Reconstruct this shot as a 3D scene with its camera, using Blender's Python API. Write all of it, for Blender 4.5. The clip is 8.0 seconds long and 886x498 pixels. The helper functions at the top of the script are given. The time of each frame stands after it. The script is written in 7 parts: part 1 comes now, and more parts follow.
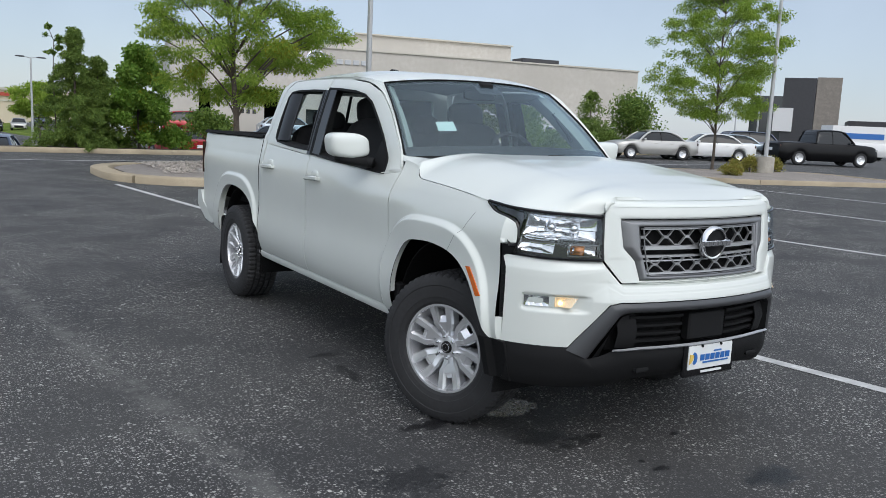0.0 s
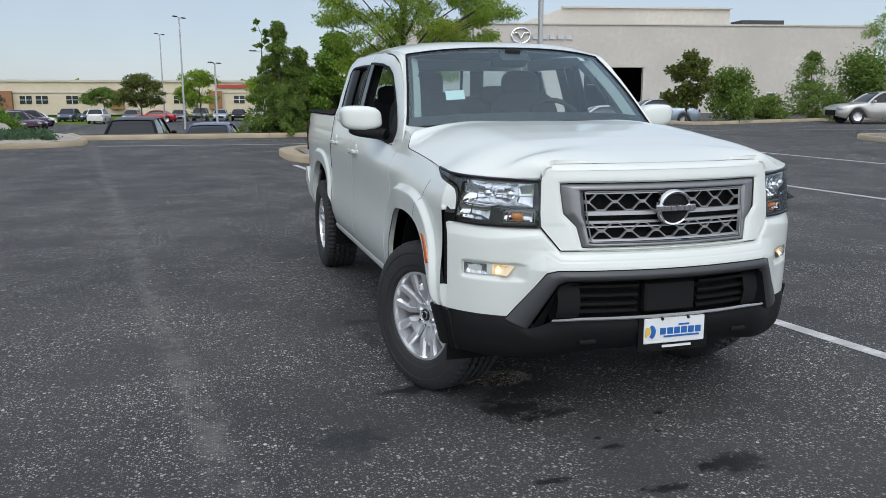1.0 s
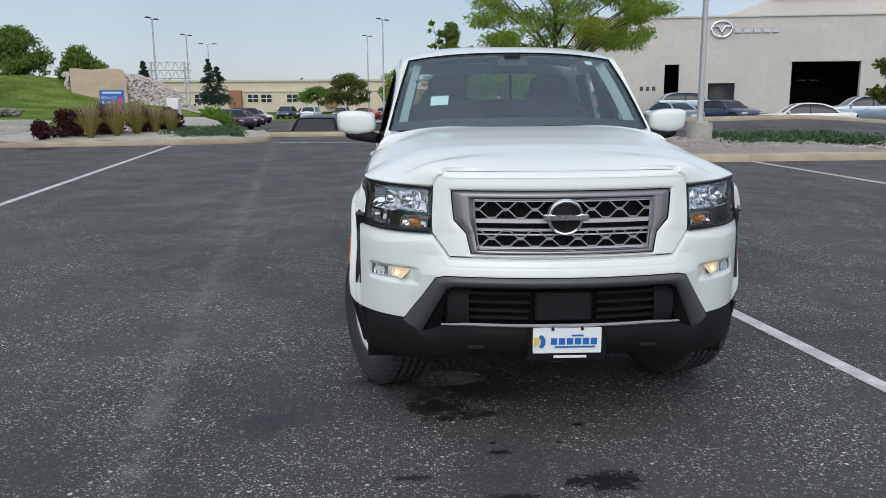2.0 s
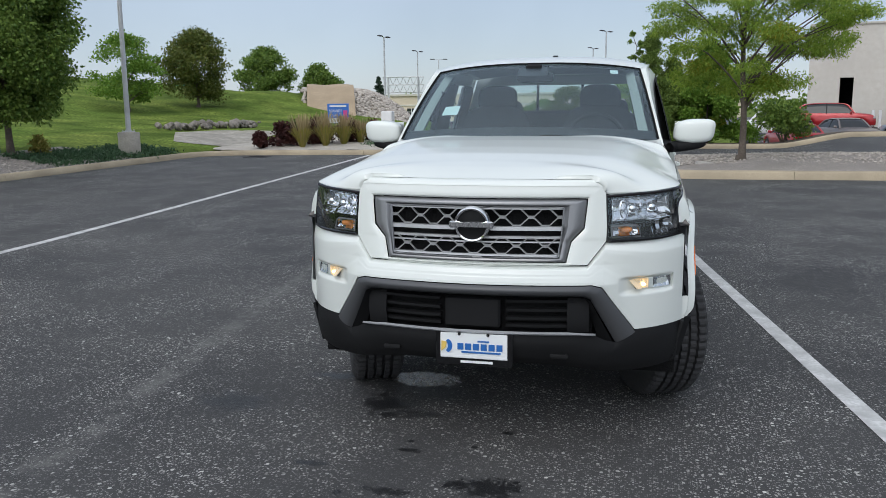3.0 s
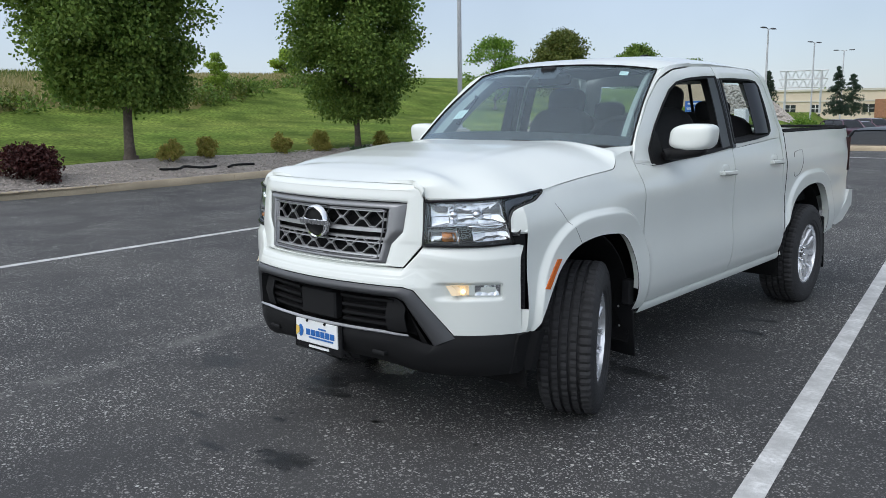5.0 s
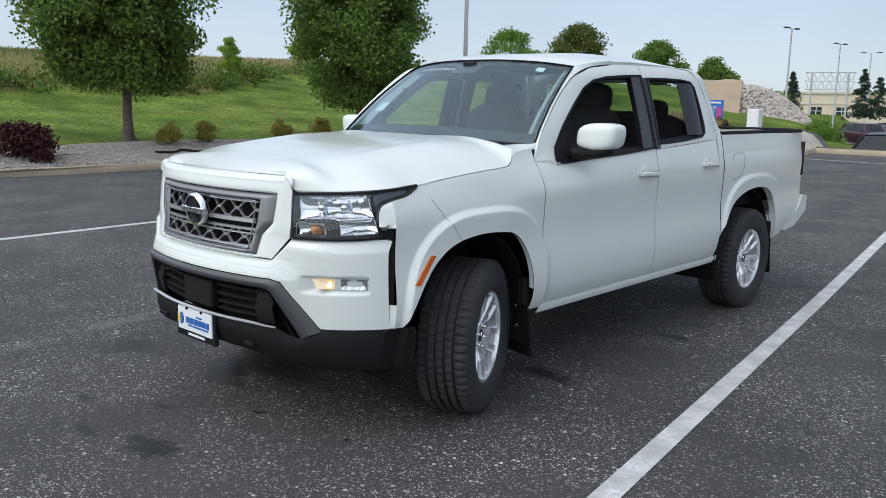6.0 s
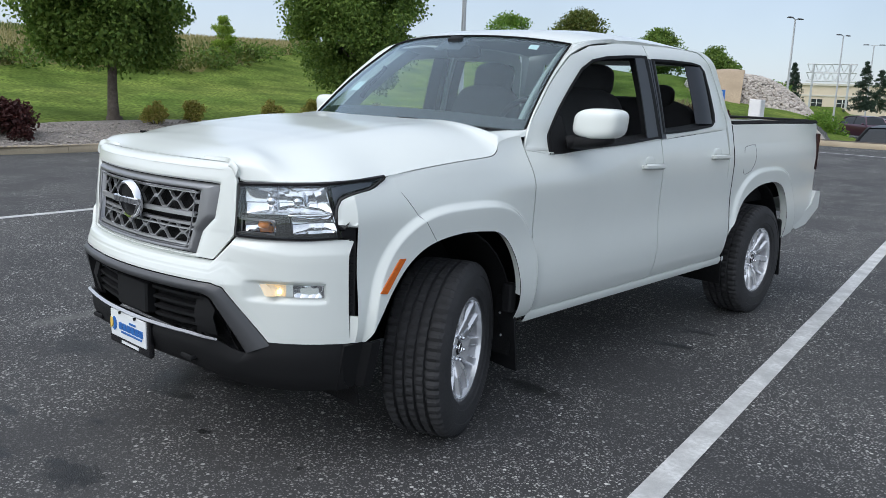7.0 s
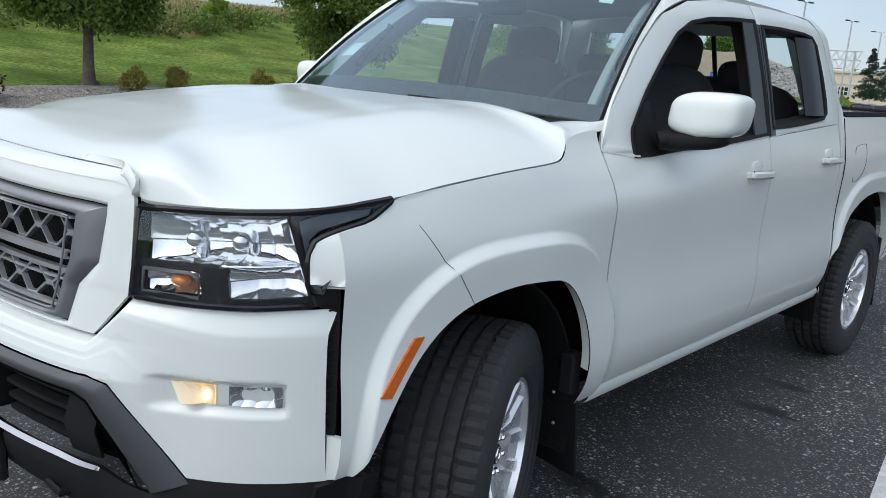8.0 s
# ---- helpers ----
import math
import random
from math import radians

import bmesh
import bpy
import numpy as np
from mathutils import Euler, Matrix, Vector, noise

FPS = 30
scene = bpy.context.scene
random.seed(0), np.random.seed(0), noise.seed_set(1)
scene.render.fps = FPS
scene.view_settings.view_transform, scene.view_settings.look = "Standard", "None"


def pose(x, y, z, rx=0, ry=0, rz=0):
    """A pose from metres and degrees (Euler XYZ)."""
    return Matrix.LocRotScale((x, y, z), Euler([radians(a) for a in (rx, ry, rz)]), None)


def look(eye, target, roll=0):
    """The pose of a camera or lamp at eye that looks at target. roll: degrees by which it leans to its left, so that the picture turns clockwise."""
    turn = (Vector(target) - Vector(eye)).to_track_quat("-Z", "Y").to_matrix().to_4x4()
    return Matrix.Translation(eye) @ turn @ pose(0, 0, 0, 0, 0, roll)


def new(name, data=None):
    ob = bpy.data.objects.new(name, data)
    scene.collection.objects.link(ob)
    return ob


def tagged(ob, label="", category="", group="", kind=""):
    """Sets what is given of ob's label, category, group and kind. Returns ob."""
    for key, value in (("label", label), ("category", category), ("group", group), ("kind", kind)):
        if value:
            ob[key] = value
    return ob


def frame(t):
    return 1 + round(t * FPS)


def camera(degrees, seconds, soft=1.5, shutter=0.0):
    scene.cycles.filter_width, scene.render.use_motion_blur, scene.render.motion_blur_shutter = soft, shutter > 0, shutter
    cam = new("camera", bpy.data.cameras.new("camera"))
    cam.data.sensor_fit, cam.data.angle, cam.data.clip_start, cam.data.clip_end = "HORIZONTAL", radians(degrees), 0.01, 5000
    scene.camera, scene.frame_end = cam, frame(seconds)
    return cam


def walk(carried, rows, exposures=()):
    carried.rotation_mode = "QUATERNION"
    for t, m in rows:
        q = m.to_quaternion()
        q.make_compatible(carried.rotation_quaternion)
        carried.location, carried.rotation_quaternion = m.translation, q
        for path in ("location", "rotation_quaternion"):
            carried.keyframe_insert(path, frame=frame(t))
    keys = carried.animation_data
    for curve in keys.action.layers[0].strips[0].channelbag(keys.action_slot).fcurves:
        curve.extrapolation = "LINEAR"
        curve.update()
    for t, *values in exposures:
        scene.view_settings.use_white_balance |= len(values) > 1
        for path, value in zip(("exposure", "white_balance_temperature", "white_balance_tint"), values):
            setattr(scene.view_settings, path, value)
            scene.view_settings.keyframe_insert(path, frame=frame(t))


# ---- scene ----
cam = camera(56.9, 8.0, soft=0.75)
PATH = [
    (0, (-3.003, -3.468, 1.482), (-1.955, -1.79, 1.186), 2.5),
    (0.5, (-2.476, -3.761, 1.48), (-1.658, -1.968, 1.14), 1.3),
    (1, (-1.894, -3.982, 1.464), (-1.339, -2.095, 1.102), -0.1),
    (1.2, (-1.66, -4.069, 1.483), (-1.182, -2.163, 1.115), -0.2),
    (2.3, (-0.229, -4.372, 1.509), (-0.321, -2.407, 1.149), -0.6),
    (2.5, (0.041, -4.385, 1.493), (-0.155, -2.426, 1.142), -0.8),
    (3, (0.706, -4.325, 1.483), (0.229, -2.411, 1.15), -0.5),
    (3.5, (1.363, -4.196, 1.5), (0.624, -2.368, 1.169), -0.7),
    (4, (1.978, -3.973, 1.5), (1.032, -2.242, 1.171), -0.8),
    (4.2, (2.182, -3.889, 1.501), (1.179, -2.19, 1.177), -0.7),
    (5.3, (3.087, -3.237, 1.501), (1.739, -1.798, 1.164), -0.4),
    (5.5, (3.178, -3.145, 1.51), (1.833, -1.705, 1.169), -0.1),
    (6, (3.358, -2.948, 1.514), (2.024, -1.5, 1.162), 1.1),
    (6.5, (3.381, -2.798, 1.51), (2.046, -1.356, 1.137), 1.6),
    (7, (3.083, -2.51, 1.491), (1.76, -1.06, 1.104), 2.2),
    (7.5, (2.639, -2.13, 1.471), (1.33, -0.673, 1.067), 3.0),
    (8, (2.128, -1.656, 1.456), (0.829, -0.2, 1.012), 4.0),
]
walk(cam, [(t, look(eye, target, roll)) for t, eye, target, roll in PATH],
     exposures=[(0, 0.76, 6520, 10), (1, 0.75, 6500, 10), (2.5, 0.68, 6480, 10), (4, 0.82, 6480, 10), (5.5, 0.86, 6420, 10), (7, 0.92, 6380, 10), (8, 0.88, 6320, 10)])

# ---- light ----
SUN_EL, SUN_AZ = 45.0, 192.0      # degrees; azimuth clockwise from +y
world = bpy.data.worlds.new("sky")
scene.world = world
world.use_nodes = True
wn = world.node_tree.nodes
sky = wn.new("ShaderNodeTexSky")
sky.sky_type = "NISHITA"
sky.sun_disc = False
sky.sun_elevation, sky.sun_rotation = radians(SUN_EL), radians(SUN_AZ)
sky.altitude, sky.air_density, sky.dust_density, sky.ozone_density = 200, 1.0, 0.7, 2.0
wl = world.node_tree.links
sd = Vector((math.sin(radians(SUN_AZ)) * math.cos(radians(SUN_EL)), math.cos(radians(SUN_AZ)) * math.cos(radians(SUN_EL)), math.sin(radians(SUN_EL))))
haze, glow, veil, veil2 = wn.new("ShaderNodeBackground"), wn.new("ShaderNodeBackground"), wn.new("ShaderNodeAddShader"), wn.new("ShaderNodeAddShader")
haze.inputs[0].default_value = (0.775, 0.885, 1.055, 1)    # an even veil of high haze
way, dot, near, power = wn.new("ShaderNodeTexCoord"), wn.new("ShaderNodeVectorMath"), wn.new("ShaderNodeMapRange"), wn.new("ShaderNodeMath")
dot.operation, power.operation = "DOT_PRODUCT", "POWER"
dot.inputs[1].default_value = sd
near.inputs[1].default_value, near.inputs[2].default_value, near.inputs[4].default_value = -0.2, 1.0, 1.0
power.inputs[1].default_value = 1.8
lift = wn.new("ShaderNodeMath")
lift.operation = "MULTIPLY"
lift.inputs[1].default_value = 0.62
glow.inputs[0].default_value = (1.0, 0.985, 0.955, 1)                                          # bright thin cloud round the hidden sun
cloud, thick = wn.new("ShaderNodeTexNoise"), wn.new("ShaderNodeMapRange")
cloud.inputs["Scale"].default_value, cloud.inputs["Detail"].default_value, cloud.inputs["Roughness"].default_value = 2.2, 5.0, 0.5
thick.inputs[1].default_value, thick.inputs[2].default_value, thick.inputs[3].default_value, thick.inputs[4].default_value = 0.35, 0.70, 0.255, 0.335
wl.new(way.outputs["Generated"], cloud.inputs["Vector"])
wl.new(cloud.outputs["Fac"], thick.inputs[0])
wl.new(thick.outputs[0], haze.inputs[1])
wl.new(way.outputs["Generated"], dot.inputs[0])
wl.new(dot.outputs["Value"], near.inputs[0])
wl.new(near.outputs[0], power.inputs[0])
wl.new(power.outputs[0], lift.inputs[0])
wl.new(lift.outputs[0], glow.inputs[1])
wl.new(sky.outputs[0], wn["Background"].inputs[0])
wl.new(wn["Background"].outputs[0], veil.inputs[0])
wl.new(haze.outputs[0], veil.inputs[1])
wl.new(veil.outputs[0], veil2.inputs[0])
wl.new(glow.outputs[0], veil2.inputs[1])
wl.new(veil2.outputs[0], wn["World Output"].inputs[0])
wn["Background"].inputs[1].default_value = 0.024
sun = new("sun", bpy.data.lights.new("sun", "SUN"))
sun.data.energy, sun.data.angle, sun.data.color = 0.42, radians(35), (1.0, 0.97, 0.93)
sun.matrix_world = look(sd * 80, (0, 0, 0))


# ---- materials ----
def material(name, color, rough=0.6, metal=0.0, grain=0.0, scale=30.0, stain=0.0, stain_scale=1.5, bump=0.0, bump_scale=None,
             coat=0.0, spec=0.5, vary=0.0, alt=None, coat_rough=0.06):
    """A painted, plastic, stone or plant surface: colour with fine grain and broad stains, relief and, for repeats, a shift from piece to piece."""
    m = bpy.data.materials.new(name)
    m.use_nodes = True
    t = m.node_tree
    n, l = t.nodes, t.links
    b = n["Principled BSDF"]
    b.inputs["Roughness"].default_value, b.inputs["Metallic"].default_value = rough, metal
    b.inputs["Specular IOR Level"].default_value = spec
    b.inputs["Coat Weight"].default_value, b.inputs["Coat Roughness"].default_value = coat, coat_rough
    tc = n.new("ShaderNodeTexCoord")
    base = n.new("ShaderNodeRGB")
    base.outputs[0].default_value = (*color, 1)
    out = base.outputs[0]

    def mix(a, bb, fac, kind="MIX"):
        x = n.new("ShaderNodeMix")
        x.data_type, x.blend_type = "RGBA", kind
        for s, v in ((x.inputs[0], fac), (x.inputs[6], a), (x.inputs[7], bb)):
            if isinstance(v, (int, float)):
                s.default_value = v
            elif isinstance(v, tuple):
                s.default_value = (*v, 1)
            else:
                l.new(v, s)
        return x.outputs[2]

    def noisy(sc, lo, hi, detail=4.0):
        x = n.new("ShaderNodeTexNoise")
        x.inputs["Scale"].default_value, x.inputs["Detail"].default_value = sc, detail
        l.new(tc.outputs["Object"], x.inputs["Vector"])
        r = n.new("ShaderNodeMapRange")
        r.inputs[1].default_value, r.inputs[2].default_value = 0.3, 0.7
        r.inputs[3].default_value, r.inputs[4].default_value = lo, hi
        l.new(x.outputs["Fac"], r.inputs[0])
        return r.outputs[0]

    if alt:
        out = mix(out, alt, noisy(stain_scale * 0.6, 0.0, 1.0))
    if grain:
        out = mix(out, mix((0, 0, 0), (1, 1, 1), noisy(scale, 0.5 - grain, 0.5 + grain)), 0.5, "OVERLAY")
    if stain:
        dark = tuple(c * (1 - stain) for c in color)
        out = mix(out, dark, noisy(stain_scale, 0.0, 1.0))
    if vary:
        oi = n.new("ShaderNodeObjectInfo")
        ge = n.new("ShaderNodeNewGeometry")
        ad = n.new("ShaderNodeMath")
        ad.operation = "ADD"
        l.new(oi.outputs["Random"], ad.inputs[0])
        l.new(ge.outputs["Random Per Island"], ad.inputs[1])
        r = n.new("ShaderNodeMapRange")
        r.inputs[1].default_value, r.inputs[2].default_value = 0.0, 2.0
        r.inputs[3].default_value, r.inputs[4].default_value = 1 - vary, 1 + vary
        l.new(ad.outputs[0], r.inputs[0])
        hs = n.new("ShaderNodeHueSaturation")
        l.new(r.outputs[0], hs.inputs["Value"])
        l.new(out, hs.inputs["Color"])
        out = hs.outputs[0]
    l.new(out, b.inputs["Base Color"])
    if bump:
        x = n.new("ShaderNodeTexNoise")
        x.inputs["Scale"].default_value, x.inputs["Detail"].default_value = bump_scale or scale, 5
        l.new(tc.outputs["Object"], x.inputs["Vector"])
        bp = n.new("ShaderNodeBump")
        bp.inputs["Strength"].default_value, bp.inputs["Distance"].default_value = min(1, bump), 0.02
        l.new(x.outputs["Fac"], bp.inputs["Height"])
        l.new(bp.outputs[0], b.inputs["Normal"])
    return m


def leaf_material(name, a, bcol, thin=0.35):
    """Leaves: a mix of two greens from leaf to leaf, and some light let through."""
    m = bpy.data.materials.new(name)
    m.use_nodes = True
    n, l = m.node_tree.nodes, m.node_tree.links
    b = n["Principled BSDF"]
    ge, ramp = n.new("ShaderNodeNewGeometry"), n.new("ShaderNodeMix")
    ramp.data_type = "RGBA"
    ramp.inputs[6].default_value, ramp.inputs[7].default_value = (*a, 1), (*bcol, 1)
    l.new(ge.outputs["Random Per Island"], ramp.inputs[0])
    l.new(ramp.outputs[2], b.inputs["Base Color"])
    b.inputs["Roughness"].default_value, b.inputs["Specular IOR Level"].default_value = 0.55, 0.3
    tr, ms = n.new("ShaderNodeBsdfTranslucent"), n.new("ShaderNodeMixShader")
    l.new(ramp.outputs[2], tr.inputs[0])
    ms.inputs[0].default_value = thin
    l.new(b.outputs[0], ms.inputs[1])
    l.new(tr.outputs[0], ms.inputs[2])
    l.new(ms.outputs[0], n["Material Output"].inputs[0])
    return m


def glass_material(name, tint=(0.9, 0.95, 0.95), amount=0.9, rough=0.0, r0=0.05, sky_veil=0.0):
    """A thin pane: clear with a tint, and a mirror that grows at grazing angles."""
    m = bpy.data.materials.new(name)
    m.use_nodes = True
    n, l = m.node_tree.nodes, m.node_tree.links
    n.remove(n["Principled BSDF"])
    tr, gl, mx, lw = n.new("ShaderNodeBsdfTransparent"), n.new("ShaderNodeBsdfGlossy"), n.new("ShaderNodeMixShader"), n.new("ShaderNodeLayerWeight")
    tr.inputs[0].default_value = (*[c * amount for c in tint], 1)
    gl.inputs["Roughness"].default_value = rough
    # mirror tinted blue to paint in a bluer overhead sky
    gl.inputs[0].default_value = (0.80, 0.92, 1.0, 1)
    lw.inputs[0].default_value = 0.5
    pw, ad = n.new("ShaderNodeMath"), n.new("ShaderNodeMath")
    pw.operation, ad.operation = "POWER", "MULTIPLY_ADD"
    pw.inputs[1].default_value, ad.inputs[1].default_value, ad.inputs[2].default_value = 4.0, 0.9 - r0, r0
    l.new(lw.outputs["Facing"], pw.inputs[0])
    l.new(pw.outputs[0], ad.inputs[0])
    l.new(ad.outputs[0], mx.inputs[0])
    l.new(tr.outputs[0], mx.inputs[1])
    l.new(gl.outputs[0], mx.inputs[2])
    out = mx.outputs[0]
    # thin blue diffuse film stands in for sky sheen on the pane
    if sky_veil:
        df, m2 = n.new("ShaderNodeBsdfDiffuse"), n.new("ShaderNodeMixShader")
        df.inputs[0].default_value, m2.inputs[0].default_value = (0.45, 0.68, 0.80, 1), sky_veil
        l.new(out, m2.inputs[1])
        l.new(df.outputs[0], m2.inputs[2])
        out = m2.outputs[0]
    l.new(out, n["Material Output"].inputs[0])
    return m


def glow_material(name, color, strength):
    m = bpy.data.materials.new(name)
    m.use_nodes = True
    b = m.node_tree.nodes["Principled BSDF"]
    b.inputs["Base Color"].default_value = (*color, 1)
    b.inputs["Emission Color"].default_value, b.inputs["Emission Strength"].default_value = (*color, 1), strength
    return m


PAINT = material("white_paint", (0.72, 0.752, 0.716), 0.42, coat=0.85, coat_rough=0.11, spec=0.3, grain=0.01, scale=400, stain=0.03, stain_scale=2.5)
BLACK = material("black_plastic", (0.009, 0.0092, 0.010), 0.65, spec=0.22, grain=0.1, scale=300, bump=0.08, bump_scale=500)
GLOSS_BLACK = material("gloss_black", (0.008, 0.008, 0.009), 0.12, grain=0.05, scale=40)
GREY = material("grey_metallic_plastic", (0.25, 0.253, 0.262), 0.34, metal=0.7, grain=0.05, scale=600)
TRIM_GREY = material("dark_grey_trim", (0.075, 0.077, 0.082), 0.40, metal=0.3, grain=0.05, scale=600)
SILVER = material("silver_trim", (0.50, 0.51, 0.53), 0.32, metal=0.55, grain=0.04, scale=200)
MESH_GREY = material("satin_grey_mesh", (0.44, 0.445, 0.455), 0.34, metal=0.7, grain=0.04, scale=200)
PILLAR = material("satin_black_pillar", (0.022, 0.024, 0.029), 0.28, spec=0.5, grain=0.05, scale=300)
ALLOY_MID = material("silver_wheel_barrel", (0.36, 0.365, 0.38), 0.5, metal=0.5, grain=0.05, scale=120)
CHROME = material("chrome", (0.85, 0.86, 0.88), 0.07, metal=1.0)
ALLOY = material("machined_alloy", (0.80, 0.81, 0.83), 0.26, metal=0.7, grain=0.04, scale=200)
ALLOY_DARK = material("dark_alloy", (0.12, 0.122, 0.13), 0.45, metal=0.6)
TYRE = material("tyre_rubber", (0.031, 0.031, 0.033), 0.78, grain=0.15, scale=60, bump=0.15, bump_scale=220, stain=0.3, stain_scale=8)
INTERIOR = material("charcoal_fabric", (0.022, 0.022, 0.025), 0.9, grain=0.2, scale=200, bump=0.2)
TRIM_LIGHT = material("light_grey_headliner", (0.33, 0.33, 0.33), 0.85, grain=0.1, scale=100)
# liner colour, also for sheets and strips that stand in for shade
NEAR_BLACK = material("bed_liner", (0.007, 0.007, 0.0075), 0.85, spec=0.2, bump=0.5, bump_scale=150)
TRIM_PALE = material("pale_pillar_trim", (0.36, 0.40, 0.37), 0.8, grain=0.06, scale=120)
REFLECTOR = material("lamp_reflector", (0.82, 0.83, 0.85), 0.06, metal=1.0)
HOUSING = material("lamp_housing", (0.14, 0.142, 0.15), 0.3, metal=0.3)
SMOKE = material("smoke_grey_lens", (0.11, 0.118, 0.14), 0.22, coat=0.8)
# small emission stands in for bulb light caught by the reflector
WARM_REF = glow_material("warm_reflector", (0.80, 0.62, 0.40), 0.10)
GLASS = glass_material("windshield_glass", (0.82, 0.94, 0.96), 0.92, r0=0.085, sky_veil=0.022)
LENS = glass_material("clear_lens", (0.97, 0.98, 0.98), 0.96)
AMBER = material("amber_lens", (0.62, 0.13, 0.012), 0.15, coat=0.8, grain=0.15, scale=120)
AMBER_DIM = material("amber_bulb", (0.62, 0.22, 0.05), 0.2, coat=0.6)
RED_LENS = material("red_lens", (0.035, 0.006, 0.007), 0.12, coat=0.6)
LAMP_ON = glow_material("lit_bulb", (1.0, 0.72, 0.35), 3.0)
PAPER = material("pale_green_paper", (0.62, 0.74, 0.70), 0.8, grain=0.05, scale=60)
PLATE_WHITE = material("plate_white", (0.78, 0.80, 0.80), 0.35, grain=0.02)
PLATE_BLUE = material("plate_blue", (0.02, 0.13, 0.42), 0.4)
PLATE_YELLOW = material("plate_yellow", (0.75, 0.52, 0.12), 0.4)


# ---- building blocks ----
class Shape:
    """Collects pieces of one mesh: vertices and faces."""

    def __init__(self):
        self.v, self.f, self.n = [], [], 0

    def add(self, v, f):
        v = np.asarray(v, float).reshape(-1, 3)
        self.v.append(v)
        self.f += [tuple(i + self.n for i in q) for q in f]
        self.n += len(v)
        return self

    def grid(self, P, th=0.0, ref=None, close=False):
        """A sheet through the points P[i][j]; with a thickness it grows away from its seen side, which faces away from ref."""
        P = np.asarray(P, float)
        a, b = P.shape[:2]
        idx = lambda i, j: i * b + j
        f = [(idx(i, j), idx(i + 1, j), idx(i + 1, j + 1), idx(i, j + 1)) for i in range(a - 1) for j in range(b - 1)]
        if close:
            f += [(idx(i, b - 1), idx(i + 1, b - 1), idx(i + 1, 0), idx(i, 0)) for i in range(a - 1)]
        du, dv = np.gradient(P, axis=0), np.gradient(P, axis=1)
        N = np.cross(du, dv)
        N /= np.maximum(np.linalg.norm(N, axis=2, keepdims=True), 1e-9)
        if ref is not None and ((P - np.asarray(ref)) * N).sum() < 0:
            N = -N
            f = [q[::-1] for q in f]
        if not th:
            return self.add(P, f)
        Q = P - N * th
        k = a * b
        f2 = [tuple(i + k for i in q[::-1]) for q in f]
        rim = [(i, 0) for i in range(a)] + [(a - 1, j) for j in range(1, b)] + [(i, b - 1) for i in range(a - 2, -1, -1)] + [(0, j) for j in range(b - 2, 0, -1)]
        ids = [idx(*r) for r in rim]
        f3 = [(ids[i], ids[(i + 1) % len(ids)], ids[(i + 1) % len(ids)] + k, ids[i] + k) for i in range(len(ids))]
        return self.add(np.concatenate([P.reshape(-1, 3), Q.reshape(-1, 3)]), f + f2 + f3)

    def box(self, c, s, rot=None, taper=1.0, bevel=0.0):
        """A block of size s round c, with its top scaled by taper and its edges cut by bevel."""
        x, y, z = np.asarray(s, float) / 2
        if bevel:
            b = min(bevel, x * 0.9, y * 0.9, z * 0.9)
            rings = []
            for zz, k, e in ((-z, 1, b), (-z + b, 1, 0), (z - b, taper, 0), (z, taper, b)):
                X, Y = x * k - e, y * k - e
                c8 = b * 0.7 if e == 0 else b * 0.4
                rings.append([(X - c8, -Y, zz), (X, -Y + c8, zz), (X, Y - c8, zz), (X - c8, Y, zz), (-X + c8, Y, zz), (-X, Y - c8, zz), (-X, -Y + c8, zz), (-X + c8, -Y, zz)])
            v = np.array(rings).reshape(-1, 3)
            f = [(r * 8 + i, r * 8 + (i + 1) % 8, r * 8 + 8 + (i + 1) % 8, r * 8 + 8 + i) for r in range(3) for i in range(8)]
            f += [tuple(range(7, -1, -1)), tuple(range(24, 32))]
        else:
            v = np.array([(-x, -y, -z), (x, -y, -z), (x, y, -z), (-x, y, -z), (-x * taper, -y * taper, z), (x * taper, -y * taper, z), (x * taper, y * taper, z), (-x * taper, y * taper, z)])
            f = [(0, 3, 2, 1), (4, 5, 6, 7), (0, 1, 5, 4), (1, 2, 6, 5), (2, 3, 7, 6), (3, 0, 4, 7)]
        if rot is not None:
            v = v @ np.array(rot.to_3x3()).T
        return self.add(v + np.asarray(c, float), f)

    def tube(self, pts, r, n=8, r2=None, cap=True):
        """A round bar along points, of radius r growing evenly to r2."""
        pts = np.asarray(pts, float)
        k = len(pts)
        rs = np.linspace(r, r if r2 is None else r2, k)
        t = np.gradient(pts, axis=0)
        t /= np.maximum(np.linalg.norm(t, axis=1, keepdims=True), 1e-9)
        up = np.array((0, 0, 1.0)) if abs(t[:, 2]).max() < 0.9 else np.array((1.0, 0.03, 0))
        A = np.cross(t, up)
        A /= np.maximum(np.linalg.norm(A, axis=1, keepdims=True), 1e-9)
        B = np.cross(t, A)
        ang = np.arange(n) * 2 * np.pi / n
        ring = pts[:, None] + rs[:, None, None] * (np.cos(ang)[None, :, None] * A[:, None] + np.sin(ang)[None, :, None] * B[:, None])
        f = [(i * n + j, i * n + (j + 1) % n, (i + 1) * n + (j + 1) % n, (i + 1) * n + j) for i in range(k - 1) for j in range(n)]
        if cap:
            f += [tuple(range(n)), tuple(range((k - 1) * n + n - 1, (k - 1) * n - 1, -1))]
        return self.add(ring.reshape(-1, 3), f)

